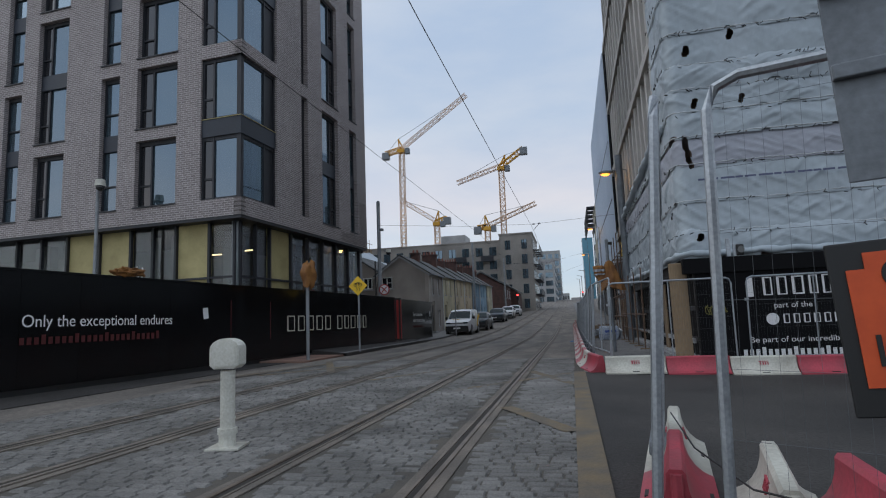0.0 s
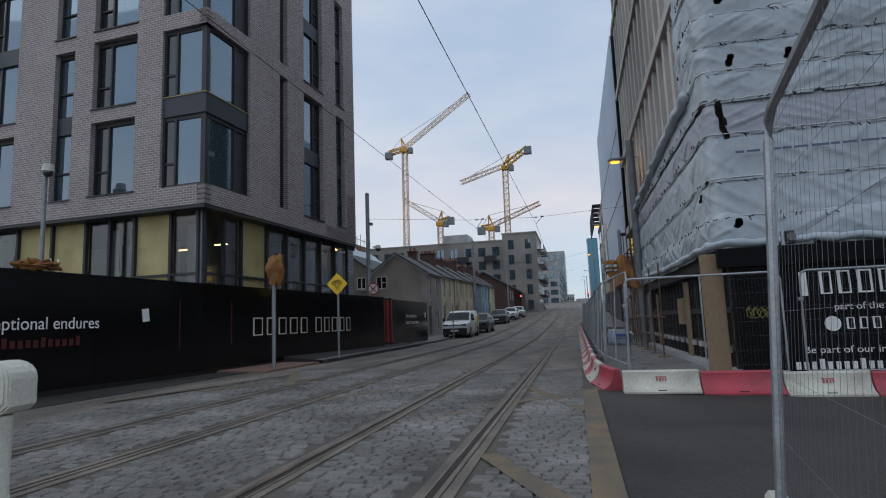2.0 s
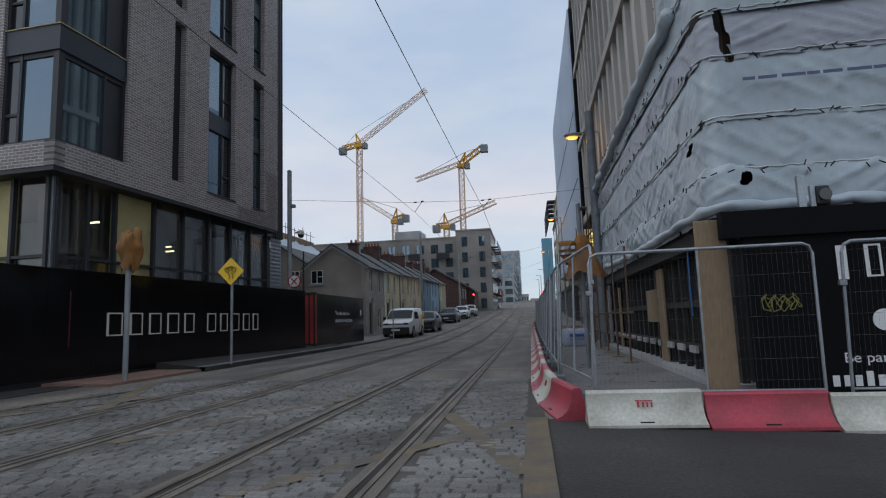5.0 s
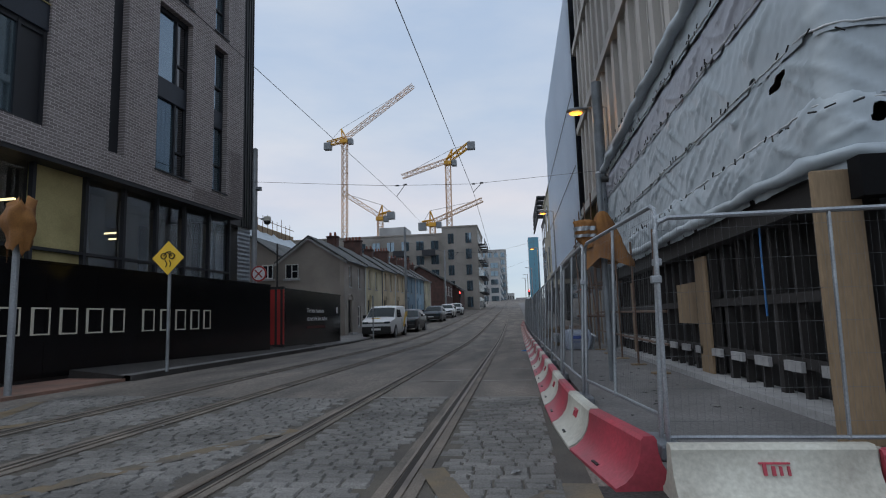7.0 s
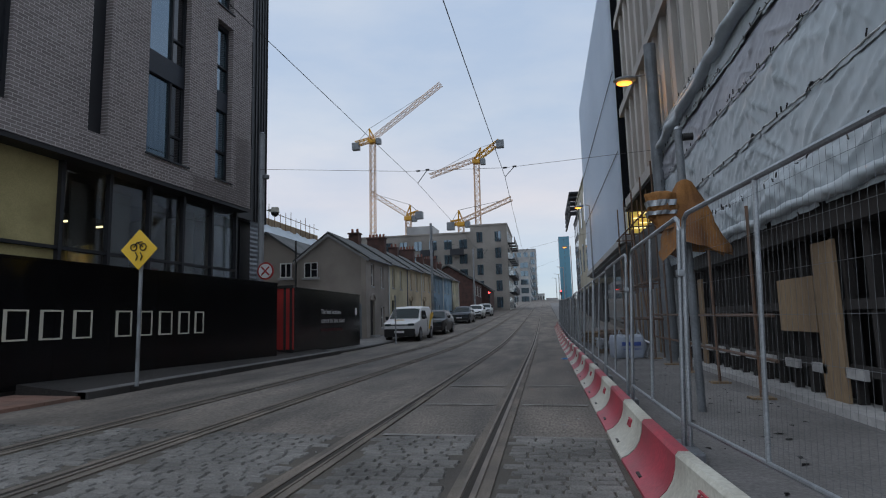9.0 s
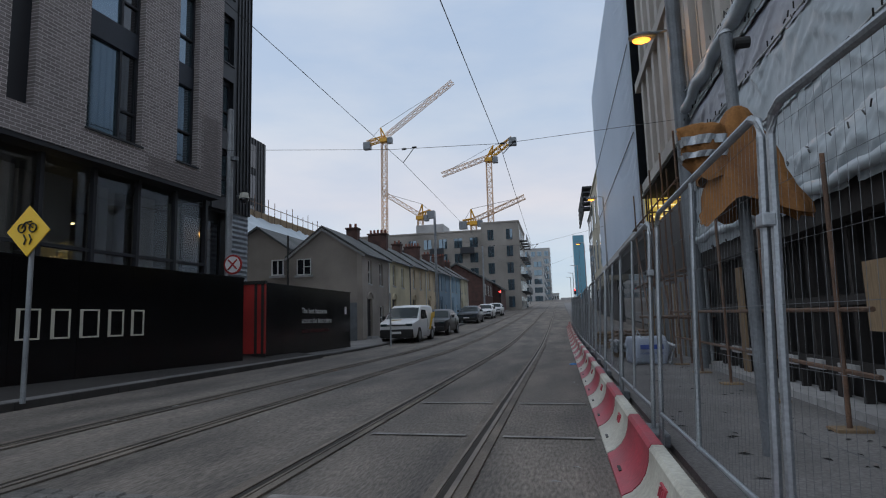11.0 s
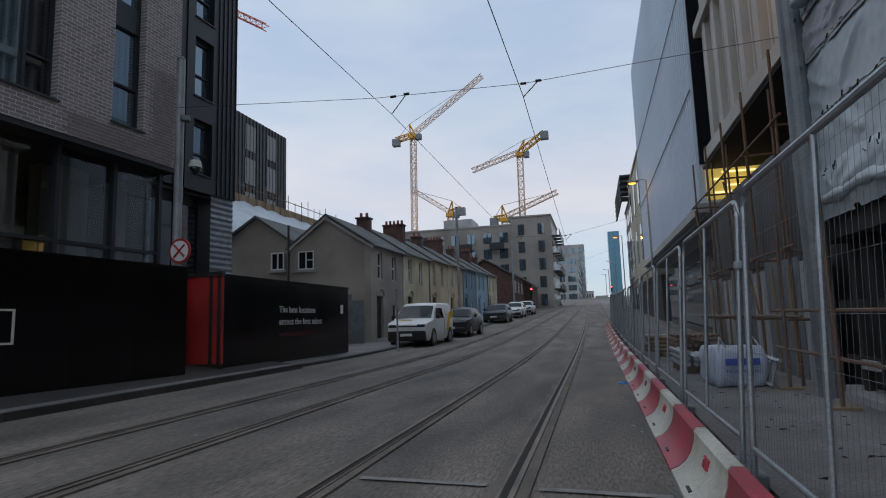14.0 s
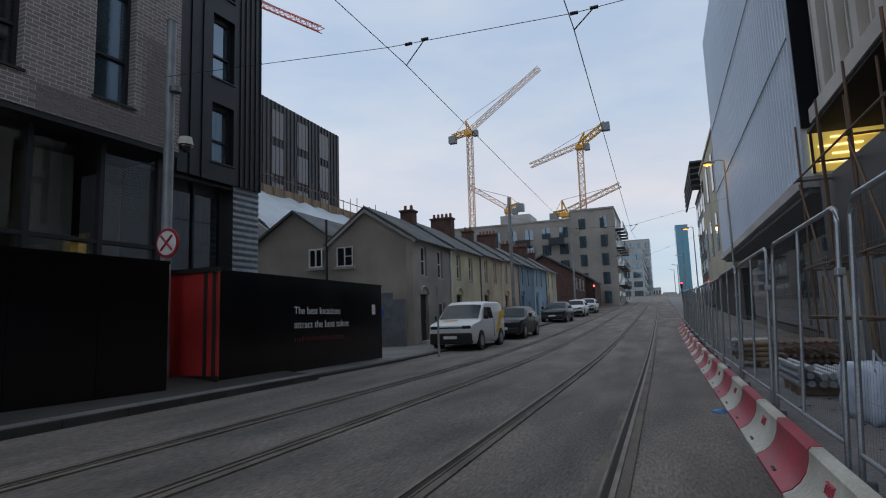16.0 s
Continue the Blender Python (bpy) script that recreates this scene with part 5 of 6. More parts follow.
part("bracket", cbox(4.66, 4.75, 13.36, 13.42, 2.42, 2.84, bevel=0.008), M_GALV, fl)
part("backplate", cbox(4.80, 4.86, 13.36, 13.42, 2.42, 2.70, bevel=0.008), M_GALV, fl)
part("housing", cbox(4.86, 5.03, 13.34, 13.46, 2.44, 2.69, bevel=0.03), M_BLACK, fl)
part("lens", tube(bmesh.new(), (4.95, 13.335, 2.57), (4.95, 13.30, 2.57), 0.075, 18), M_GLASSD, fl)

# beige building with fins, then the pale metal facade
tb = thing("fin_building", "beige precast office building with tall vertical fins", "building")
part("wall", box(bmesh.new(), 4.5, 20, 16.1, 35.3, 5.9, 22), M_GLASSD, tb)
for k in range(16):
    y = 16.2 + 1.2 * k
    part("fin", box(bmesh.new(), 4.24, 4.49, y, y + 0.36, 6.1, 22), M_TAN, tb)
    part("slim_fin", box(bmesh.new(), 4.32, 4.49, y + 0.78, y + 0.86, 6.1, 22), M_TAN, tb)
for z in (5.75, 9.7, 13.7, 17.7):
    part("band", box(bmesh.new(), 4.15, 4.495, 16.1, 35.4, z, z + 0.35), M_TAN, tb)
part("soffit", box(bmesh.new(), 4.2, 9, 26.9, 36.0, 5.66, 5.745), M_TIMBER, tb)
pf = thing("metal_facade_building", "office building with pale blue ribbed metal facade", "building")
part("wall", box(bmesh.new(), 4.25, 18, 36.9, 58.5, 4.75, 18.5), M_PERF, pf)
for k in range(54):
    y = 36.95 + 0.4 * k
    part("rib", box(bmesh.new(), 4.19, 4.25, y, y + 0.05, 4.75, 18.5), M_PERF, pf)
part("base_edge", box(bmesh.new(), 4.1, 18, 36.8, 58.6, 4.45, 4.75), M_CONC, pf)
part("soffit", box(bmesh.new(), 4.3, 18, 36.9, 58.4, 4.3, 4.45), M_GREYP, pf)
for z in (8.6, 12.4):
    part("joint", box(bmesh.new(), 4.17, 4.188, 36.9, 58.5, z, z + 0.06), M_FRAME, pf)
part("corner_glass", box(bmesh.new(), 4.27, 9, 36.82, 36.88, 6.05, 18.5), M_GLASSD, pf)
part("undercroft", box(bmesh.new(), 5.6, 6, 36, 58, 0.1, 4.3), M_GLASSD, pf)
lr = thing("lit_room", "office room glowing with yellow light behind glass", "room")
# the back panel itself glows, in place of a room lit by lamps
part("back", box(bmesh.new(), 4.42, 6.6, 36.84, 36.88, 4.85, 6.0), M_WARM, lr)
for k in range(4):
    part("tube_light", box(bmesh.new(), 4.6 + 0.3 * (k % 2), 5.6 + 0.3 * (k % 2), 36.8, 36.838, 5.05 + 0.22 * k, 5.09 + 0.22 * k), M_TUBE, lr)
for x_ in (4.42, 5.3, 6.55):
    part("mullion", box(bmesh.new(), x_, x_ + 0.06, 36.74, 36.8, 4.8, 6.0), M_FRAME, lr)


def street_lamp(label, x, y, z, px):
    s = thing("street_lamp", label, "street lamp", "street lamps")
    g = rise(y)
    part("post", tube(bmesh.new(), (px, y, g), (px, y, z + 0.1), 0.07, 12, 0.045), M_POLE, s)
    part("arm", path_tube(bmesh.new(), [(px, y, z + 0.1), (px - 0.25, y, z + 0.16), (x, y, z + 0.12)], 0.03), M_POLE, s)
    bm = bmesh.new()
    bmesh.ops.create_uvsphere(bm, u_segments=18, v_segments=10, radius=0.3, matrix=Matrix.Translation((x, y, z + 0.06)) @ Matrix.Diagonal((1.15, 0.7, 0.32, 1)))
    part("hood", bm, M_GREYP, s, smooth=True)
    bm = bmesh.new()
    bmesh.ops.create_uvsphere(bm, u_segments=18, v_segments=10, radius=0.2, matrix=Matrix.Translation((x - 0.03, y, z - 0.03)) @ Matrix.Diagonal((1.1, 0.7, 0.35, 1)))
    part("lit_bowl", bm, M_LAMP, s, "glowing orange lamp bowl", smooth=True)
    li = new("street_lamp_light", bpy.data.lights.new("street_lamp_light", "POINT"))
    li.data.energy, li.data.color, li.data.shadow_soft_size = 18, (1.0, 0.5, 0.12), 0.15
    li.location = (x - 0.03, y, z - 0.25)


street_lamp("grey street lamp with a glowing orange bowl on the works frontage", 3.2, 27.25, 7.95, 4.15)
street_lamp("lit street lamp further along the footpath", 3.3, 52.0, 9.0, 4.05)
street_lamp("lit street lamp far along the street", 3.4, 84.0, 10.0, 4.1)


# ---- red and white barriers ----
HALF = [(0.245, 0.0), (0.245, 0.03), (0.18, 0.06), (0.125, 0.11), (0.085, 0.175), (0.062, 0.25), (0.055, 0.31), (0.055, 0.335), (0.035, 0.362)]
BPROF = [(-x, z) for x, z in HALF] + HALF[::-1]


def barrier(x, y, ang, red, L=1.22):
    b = thing("road_barrier", "%s plastic road barrier with scuffs, linked in a row" % ("faded red" if red else "dirty white"), "barrier", "road barriers", m=pose(x, y, ground_z(x, y), 0, 0, ang))
    part("body", prism(bmesh.new(), BPROF, 0.012, L - 0.012), M_BARR if red else M_BARW, b, smooth=35)
    part("link", tube(bmesh.new(), (0, L, 0.1), (0, L, 0.34), 0.035), M_BARR if red else M_BARW, b)
    for s in (-1, 1):
        part("slot", box(bmesh.new(), s * 0.2 - 0.012, s * 0.2 + 0.012, L / 2 - 0.07, L / 2 + 0.07, 0.046, 0.058), M_BLACK, b)
        if not red:
            bm = bmesh.new()
            for u0, u1, c, d in ((-0.09, 0.09, 0.252, 0.262), (-0.07, -0.05, 0.19, 0.252), (-0.02, 0.0, 0.19, 0.24), (0.025, 0.04, 0.19, 0.24), (0.07, 0.085, 0.19, 0.24)):
                xa, xb = 0.095 - (c - 0.175) * 0.3, 0.095 - (d - 0.175) * 0.3
                prism(bm, [(s * (xa - 0.014), c), (s * (xa + 0.004), c), (s * (xb + 0.004), d), (s * (xb - 0.014), d)], L / 2 + u0, L / 2 + u1)
            part("stencil_bar", bm, M_BARR, b)
    return b


for k in range(9):
    barrier(1.78 + 1.22 * k, 12.3 - 0.02 * k, -90, k % 2 == 1)
pts = [(1.72, 12.5), (1.52, 13.7), (1.45, 14.9)] + [(1.43, 14.9 + 1.22 * k) for k in range(1, 34)]
for k, (p, q) in enumerate(zip(pts, pts[1:])):
    barrier(p[0], p[1], math.degrees(math.atan2(p[0] - q[0], q[1] - p[1])), k % 2 == 0)


# ---- mesh fence panels ----
def fence_panel(L=2.9, H=2.02, mid=True, wires=0.0011):
    f = thing("fence_panel", "galvanised temporary mesh fence panel standing behind the barriers", "fence", "temporary fence")
    r = 0.021
    bm = path_tube(bmesh.new(), [(0, 0, 0), (0, 0, H - 0.12), (0, 0.035, H - 0.035), (0, 0.12, H), (0, L - 0.12, H), (0, L - 0.035, H - 0.035), (0, L, H - 0.12), (0, L, 0)], r, 8)
    tube(bm, (0, 0, 0.3), (0, L, 0.3), r * 0.8)
    if mid:
        tube(bm, (0, L * 0.5, 0.28), (0, L * 0.5, H), r * 0.8)
    part("frame", bm, M_GALV, f)
    bm = bmesh.new()
    n = int(L / 0.062)
    for i in range(1, n):
        y = L * i / n
        bar(bm, (0.004, y, 0.3), (0.004, y, H - 0.01), wires)
    for k in range(7):
        z = 0.42 + 0.25 * k
        bar(bm, (0, 0.02, z), (0, L - 0.02, z), wires * 1.4)
    part("wire_mesh", bm, M_WIRE, f)
    part("foot", cbox(-0.1, 0.1, -0.3, 0.3, -0.0, 0.12, bevel=0.02), M_GREYP, f)
    if mid:
        part("clamp", cbox(-0.03, 0.03, -0.06, 0.03, 1.5, 1.56, bevel=0.008), M_GALV, f)
    return f


FEN = [((1.97, 13.27), (1.70, 15.86))] + [((1.66, 15.90), (1.63, 18.80))] + [((1.62, 18.85 + 2.95 * k), (1.61, 21.75 + 2.95 * k)) for k in range(13)]
first = None
def place_fence(p, q, z):
    global first
    m = pose(p[0], p[1], z, 0, random.uniform(1.5, 4.5), math.degrees(math.atan2(p[0] - q[0], q[1] - p[1])))
    if first is None:
        first = fence_panel()
        first.matrix_basis = m
        return first
    return copy_thing(first, m)


for p, q in FEN:
    panel = place_fence(p, q, rise(p[1]) + 0.07)
    panel.matrix_basis = panel.matrix_basis @ Matrix.Diagonal((1, math.dist(p, q) / 2.9, 1, 1))
for k in range(4):
    place_fence((2.0 + 2.9 * k, 13.16), (2.0 + 2.9 * k + 2.87, 13.12), -0.08)


# ---- signs and posts on the left ----
ds = thing("cycle_warning_sign", "yellow diamond sign warning cyclists of tram rails on a grey post", "sign")
zb = ground_z(-6.8, 20.2) + 0.1
part("post", tube(bmesh.new(), (-6.8, 20.23, zb), (-6.8, 20.23, 3.0), 0.036, 10), M_POLE, ds)
fc = part("plate", cbox(-0.27, 0.27, -0.01, 0.01, -0.27, 0.27, bevel=0.004), M_SIGNY, ds, m=pose(-6.8, 20.16, 2.72) @ pose(0, 0, 0, 0, 45, 0))
bm = bmesh.new()
for cx in (-0.13, 0.13):
    for k in range(16):
        a, b = 2 * math.pi * k / 16, 2 * math.pi * (k + 1) / 16
        bar(bm, (cx + 0.085 * math.cos(a), -0.015, 0.03 + 0.085 * math.sin(a)), (cx + 0.085 * math.cos(b), -0.015, 0.03 + 0.085 * math.sin(b)), 0.02)
for p, q in (((-0.13, 0.03), (-0.04, 0.15)), ((-0.04, 0.15), (0.13, 0.03)), ((-0.04, 0.15), (0.1, 0.16)), ((-0.08, -0.1), (-0.02, -0.2)), ((-0.02, -0.2), (-0.06, -0.3)), ((0.05, -0.1), (0.11, -0.2)), ((0.11, -0.2), (0.07, -0.3))):
    bar(bm, (p[0], -0.015, p[1]), (q[0], -0.015, q[1]), 0.02)
part("symbol", bm, M_BLACK, ds, m=pose(-6.8, 20.15, 2.74) @ Matrix.Diagonal((0.75, 1, 0.75, 1)))


def draped_cover(parent, x, y, z0, z1, r, seed, label):
    """A loose cloth cover, tied round a signal head, hanging in folds."""
    bm = bmesh.new()
    n, k = 28, 14
    g = []
    for j in range(k + 1):
        v = j / k
        row = []
        for i in range(n):
            a = 2 * math.pi * i / n
            w = r * (0.75 + 0.25 * math.sin(v * 2.6)) * (0.35 if j == k else 1) * (1 + 0.5 * noise.noise((math.cos(a) * 1.6, math.sin(a) * 1.6, seed + v * 2.4)) + 0.13 * math.sin(5 * a + seed + 2 * v) + 0.2 * noise.noise((math.cos(a) * 4, math.sin(a) * 4, seed + v * 4)))
            row.append(bm.verts.new((x + w * math.cos(a) * 1.05, y + w * math.sin(a) * 0.85, z0 + (z1 - z0) * v + (0.34 * noise.noise((math.cos(a) * 2, math.sin(a) * 2, seed)) * abs(v - 0.5) * 2))))
        g.append(row)
    for j in range(k):
        for i in range(n):
            bm.faces.new((g[j][i], g[j][(i + 1) % n], g[j + 1][(i + 1) % n], g[j + 1][i]))
    bm.faces.new(g[k])
    return part("cover", bm, M_ORANGE, parent, label, smooth=True)


cs1 = thing("covered_signal", "traffic signal on a post wrapped in orange cloth", "traffic signal", "covered signals")
part("post", tube(bmesh.new(), (-7.2, 16.67, 0.15), (-7.2, 16.67, 3.0), 0.055, 12), M_POLE, cs1)
draped_cover(cs1, -7.15, 16.65, 2.5, 3.25, 0.22, 1.0, "faded orange cloth cover")
cs2 = thing("covered_signal", "traffic signal inside the fence wrapped in orange cloth and tape", "traffic signal", "covered signals")
part("post", tube(bmesh.new(), (2.42, 18.36, 0.05), (2.40, 18.36, 3.62), 0.05, 14), M_GREYP, cs2)
part("post_cap", tube(bmesh.new(), (2.40, 18.36, 3.62), (2.40, 18.36, 3.66), 0.06, 14, 0.03), M_GALV, cs2)
part("sensor", tube(bmesh.new(), (2.44, 18.3, 3.5), (2.56, 18.3, 3.5), 0.05, 12), M_BLACK, cs2)


def cloth(rings, seed, hang):
    """A cloth drawn over a hard core: rings of (x, y, z, rx, ry) from the hem to the top, creased more where it hangs free."""
    bm = bmesh.new()
    n = 40
    g = []
    for j, (x, y, z, rx, ry) in enumerate(rings):
        v = j / (len(rings) - 1)
        row = []
        for i in range(n):
            a = 2 * math.pi * i / n
            ca, sa = math.cos(a), math.sin(a)
            sq = 1 / max(abs(ca), abs(sa)) ** 0.45
            ridge = 1 - abs(noise.noise((ca * 2.0, sa * 2.0, seed + v * 0.8)))
            k = sq * (0.86 + hang * (1 - v) * 0.26 * (ridge ** 3) + 0.22 * noise.noise((ca * 2.6, sa * 2.6, seed + v * 4)) + 0.06 * noise.noise((ca * 8, sa * 8, seed + v * 9)))
            row.append(bm.verts.new((x + rx * k * ca, y + ry * k * sa, z + (1 - v) * hang * 0.16 * noise.noise((ca * 1.7, sa * 1.7, seed + 3)))))
        g.append(row)
    for u, v in zip(g, g[1:]):
        for i in range(n):
            bm.faces.new((u[i], u[(i + 1) % n], v[(i + 1) % n], v[i]))
    bm.faces.new(g[-1])
    return bm


steps_v = [k / 12 for k in range(13)]
cv = part("cover", cloth([(2.42 + 0.05 * (1 - v), 18.35, 2.02 + 0.90 * v, 0.30 * (1 - v) ** 0.8 + 0.10, 0.2 * (1 - v) + 0.09) for v in steps_v] + [(2.42, 18.35, 2.95, 0.05, 0.05)], 3.0, 1.0), M_ORANGE, cs2, "orange cloth cover hanging in folds", smooth=True)
hv = part("head_cover", cloth([(2.10 + 0.08 * (1 - v), 18.28, 2.30 + 0.47 * v, 0.13 + 0.07 * min(1, v * 2.2), 0.14) for v in steps_v] + [(2.12, 18.28, 2.80, 0.10, 0.08)], 11.0, 0.45), M_ORANGE, cs2, "orange cloth cover tied with silver tape", smooth=True)
for z_, w_ in ((2.60, 0.075), (2.49, 0.05)):
    part("tape", cloth([(2.11, 18.28, z_, 0.215, 0.165), (2.11, 18.28, z_ + w_, 0.218, 0.168), (2.11, 18.28, z_ + w_ + 0.001, 0.15, 0.1)], 11.6, 0.0), M_GALV, hv, "silver tape band")

cp = thing("camera_mast", "slim grey mast with a dome camera behind the hoarding", "mast")
part("mast", tube(bmesh.new(), (-16.2, 17.4, 0.2), (-16.2, 17.4, 6.9), 0.09, 12, 0.06), M_POLE, cp)
part("camera_hood", tube(bmesh.new(), (-16.0, 17.3, 6.85), (-16.0, 17.3, 7.1), 0.2, 14, 0.16), M_STONEW, cp)
bm = bmesh.new()
bmesh.ops.create_uvsphere(bm, u_segments=14, v_segments=8, radius=0.16, matrix=Matrix.Translation((-16.0, 17.3, 6.82)))
part("camera_dome", bm, M_GLASSD, cp, smooth=True)

# ---- white bollard with a domed head between the tracks ----
bo = thing("signal_bollard", "white painted tram bollard with a chunky arched head", "bollard", m=pose(-2.36, 4.92, ground_z(-2.36, 4.92) + 0.018, 0, 0, 12))
part("base_plate", cbox(-0.17, 0.17, -0.17, 0.17, 0.0, 0.025, bevel=0.006), M_BARW, bo)
bm = tube(bmesh.new(), (0, 0, 0.025), (0, 0, 0.14), 0.085, 20)
tube(bm, (0, 0, 0.14), (0, 0, 0.2), 0.098, 20)
part("collar", bm, M_STONEW, bo)
part("post", tube(bmesh.new(), (0, 0, 0.2), (0, 0, 0.78), 0.074, 24), M_STONEW, bo, smooth=False)
part("ring", tube(bmesh.new(), (0, 0, 0.29), (0, 0, 0.305), 0.079, 24), M_STONEW, bo)
bm = bmesh.new()
prof = [(-0.105, 0.8), (-0.15, 0.84), (-0.15, 1.0)] + [(0.15 * math.cos(radians(a)), 1.0 + 0.11 * math.sin(radians(a))) for a in range(160, 10, -20)] + [(0.15, 1.0), (0.15, 0.84), (0.105, 0.8)]
prism(bm, prof, -0.12, 0.12)
bmesh.ops.bevel(bm, geom=[e for e in bm.edges if e.is_manifold and e.calc_face_angle(0) > 1.0], offset=0.012, segments=2, affect="EDGES")
hd_ = part("head", bm, M_STONEW, bo)
part("front_panel", prism(bmesh.new(), [(x * 0.8, 0.955 + (z - 0.955) * 0.82) for x, z in prof], -0.128, -0.121), M_STONEW, hd_)


# ---- parked vehicles ----
def vehicle(name, label, x, y, ang, L, W, H, body, prof, glass_z, van=False):
    """Lofted body shell from a side profile, with glass, wheels, lamps and bumpers. Its nose points to -y."""
    c = thing(name, label, "car", "parked vehicles", m=pose(x, y, ground_z(x, y) + 0.0, 0, 0, ang))
    base = prof[1:-1]
    def top(y):
        return float(np.interp(y / L, [p[0] for p in base], [p[1] for p in base]))
    def section(y):
        """Half a cross-section from the sill up to the roof's middle."""
        end = min(1.0, (L / 2 - abs(y)) / 0.45)
        wb = W / 2 * (0.86 + 0.14 * math.sqrt(max(0.0, end)))
        z = top(y)
        belt = min(glass_z, z - 0.05)
        k = min(1.0, max(0.0, (z - glass_z) / (H - glass_z)))
        wt = wb * (0.93 - k * (0.10 if van else 0.21))
        return [(wb * 0.9, 0.2), (wb * 0.985, 0.34), (wb, 0.62), (wb * 0.985, belt), (wt, z - 0.035 - 0.03 * k), (wt - 0.1, z), (0.0, z + 0.02)]
    def side_x(y, z):
        q = section(y)
        return float(np.interp(z, [p[1] for p in q[:5]], [p[0] for p in q[:5]]))
    st = sorted({round((a[0] + (b[0] - a[0]) * k / 4) * L, 3) for a, b in zip(base, base[1:]) for k in range(5)})
    bm = bmesh.new()
    rings = []
    for y_ in st:
        q = section(y_)
        rings.append([bm.verts.new((-x_, y_, z_)) for x_, z_ in q] + [bm.verts.new((x_, y_, z_)) for x_, z_ in q[-2::-1]])
    for u, v in zip(rings, rings[1:]):
        for k in range(len(u) - 1):
            bm.faces.new((u[k], u[k + 1], v[k + 1], v[k]))
        bm.faces.new((u[-1], u[0], v[0], v[-1]))
    bm.faces.new(rings[0])
    bm.faces.new(rings[-1][::-1])
    bmesh.ops.recalc_face_normals(bm, faces=bm.faces[:])
    part("body", bm, body, c, smooth=38)
    # windscreen on the steep part of the profile
    i0 = next(i for i in range(len(prof) - 1) if prof[i][1] >= glass_z - 0.12 and prof[i + 1][1] > prof[i][1] + 0.2)
    (ya, za), (yb, zb_) = prof[i0], prof[i0 + 1]
    bm = bmesh.new()
    g = []
    for t in (0.06, 0.5, 0.94):
        yy, zz = (ya + (yb - ya) * t) * L, za + (zb_ - za) * t
        w = section(yy)[4][0] - 0.05
        g.append([bm.verts.new((w * k, yy - 0.02, zz + 0.03 - 0.035 * abs(k) ** 3)) for k in (-1, -0.6, 0, 0.6, 1)])
    for u, v in zip(g, g[1:]):
        for k in range(4):
            bm.faces.new((u[k], u[k + 1], v[k + 1], v[k]))
    bmesh.ops.solidify(bm, geom=bm.faces[:], thickness=0.012)
    part("windscreen", bm, M_SCREEN, c, smooth=40)
    for s in (-1, 1):
        for a, b in ((yb + 0.005, yb + 0.2), (yb + 0.22, yb + 0.4)):
            if van and a > yb + 0.2:
                continue
            zt = min(top(a * L), top(b * L)) - 0.14
            bm = bmesh.new()
            q = []
            for y_, z_ in ((a * L - (0.42 if a < yb + 0.1 else 0), glass_z + 0.03), (b * L, glass_z + 0.03), (b * L, zt), (a * L, zt)):
                q.append(bm.verts.new((s * (side_x(y_, z_) + 0.012), y_, z_)))
            bm.faces.new(q)
            bmesh.ops.solidify(bm, geom=bm.faces[:], thickness=0.012)
            part("side_glass", bm, M_GLASSD, c)
        part("door_seam", box(bmesh.new(), s * (W / 2) - 0.006, s * (W / 2) + 0.006, (yb + 0.21) * L - 0.008, (yb + 0.21) * L + 0.008, 0.4, glass_z), M_BLACK, c)
        for yy in (-L * 0.30, L * 0.29):
            # flush black disc replaces the shaded hollow around the wheel
            part("wheel_arch_disc", tube(bmesh.new(), (s * (W / 2 - 0.2), yy, 0.33), (s * (W / 2 + 0.006), yy, 0.33), 0.375, 24), M_BLACK, c)
        part("headlight", cbox(s * W * 0.34 - 0.17, s * W * 0.34 + 0.17, -L / 2 - 0.02, -L / 2 + 0.2, glass_z - 0.34, glass_z - 0.22, bevel=0.03), M_SCREEN, c)
        part("mirror", cbox(s * (W / 2 + 0.1) - 0.09, s * (W / 2 + 0.1) + 0.09, yb * L - 0.45, yb * L - 0.33, glass_z, glass_z + 0.18, bevel=0.03), M_BLACK, c)
        for yy in (-L * 0.30, L * 0.29):
            wh = part("wheel", tube(bmesh.new(), (s * (W / 2 - 0.2), yy, 0.31), (s * (W / 2 + 0.012), yy, 0.31), 0.31, 22), M_BLACK, c)
            part("rim", tube(bmesh.new(), (s * (W / 2 + 0.012), yy, 0.31), (s * (W / 2 + 0.02), yy, 0.31), 0.2, 14), M_GALV, wh)
    part("bumper", cbox(-W * 0.45, W * 0.45, -L / 2 - 0.05, -L / 2 + 0.22, 0.2, 0.62 if van else 0.48, bevel=0.06), M_BLACK, c)
    part("number_plate", box(bmesh.new(), -0.26, 0.26, -L / 2 - 0.062, -L / 2 - 0.052, 0.4, 0.51), M_WHITE, c)
    part("grille", cbox(-W * 0.3, W * 0.3, -L / 2 - 0.02, -L / 2 + 0.05, 0.78 if van else 0.6, 0.83 if van else 0.68, bevel=0.01), M_BLACK, c)
    return c


M_SCREEN = plain("tinted_windscreen", (0.03, 0.05, 0.055), 0.05)
P_WHITE, P_BLACK, P_NAVY, P_GREY = [plain(n, c, 0.28) for n, c in (("white_car_paint", (0.72, 0.73, 0.74)), ("black_car_paint", (0.012, 0.013, 0.015)), ("navy_car_paint", (0.02, 0.03, 0.045)), ("pale_car_paint", (0.5, 0.52, 0.54)))]
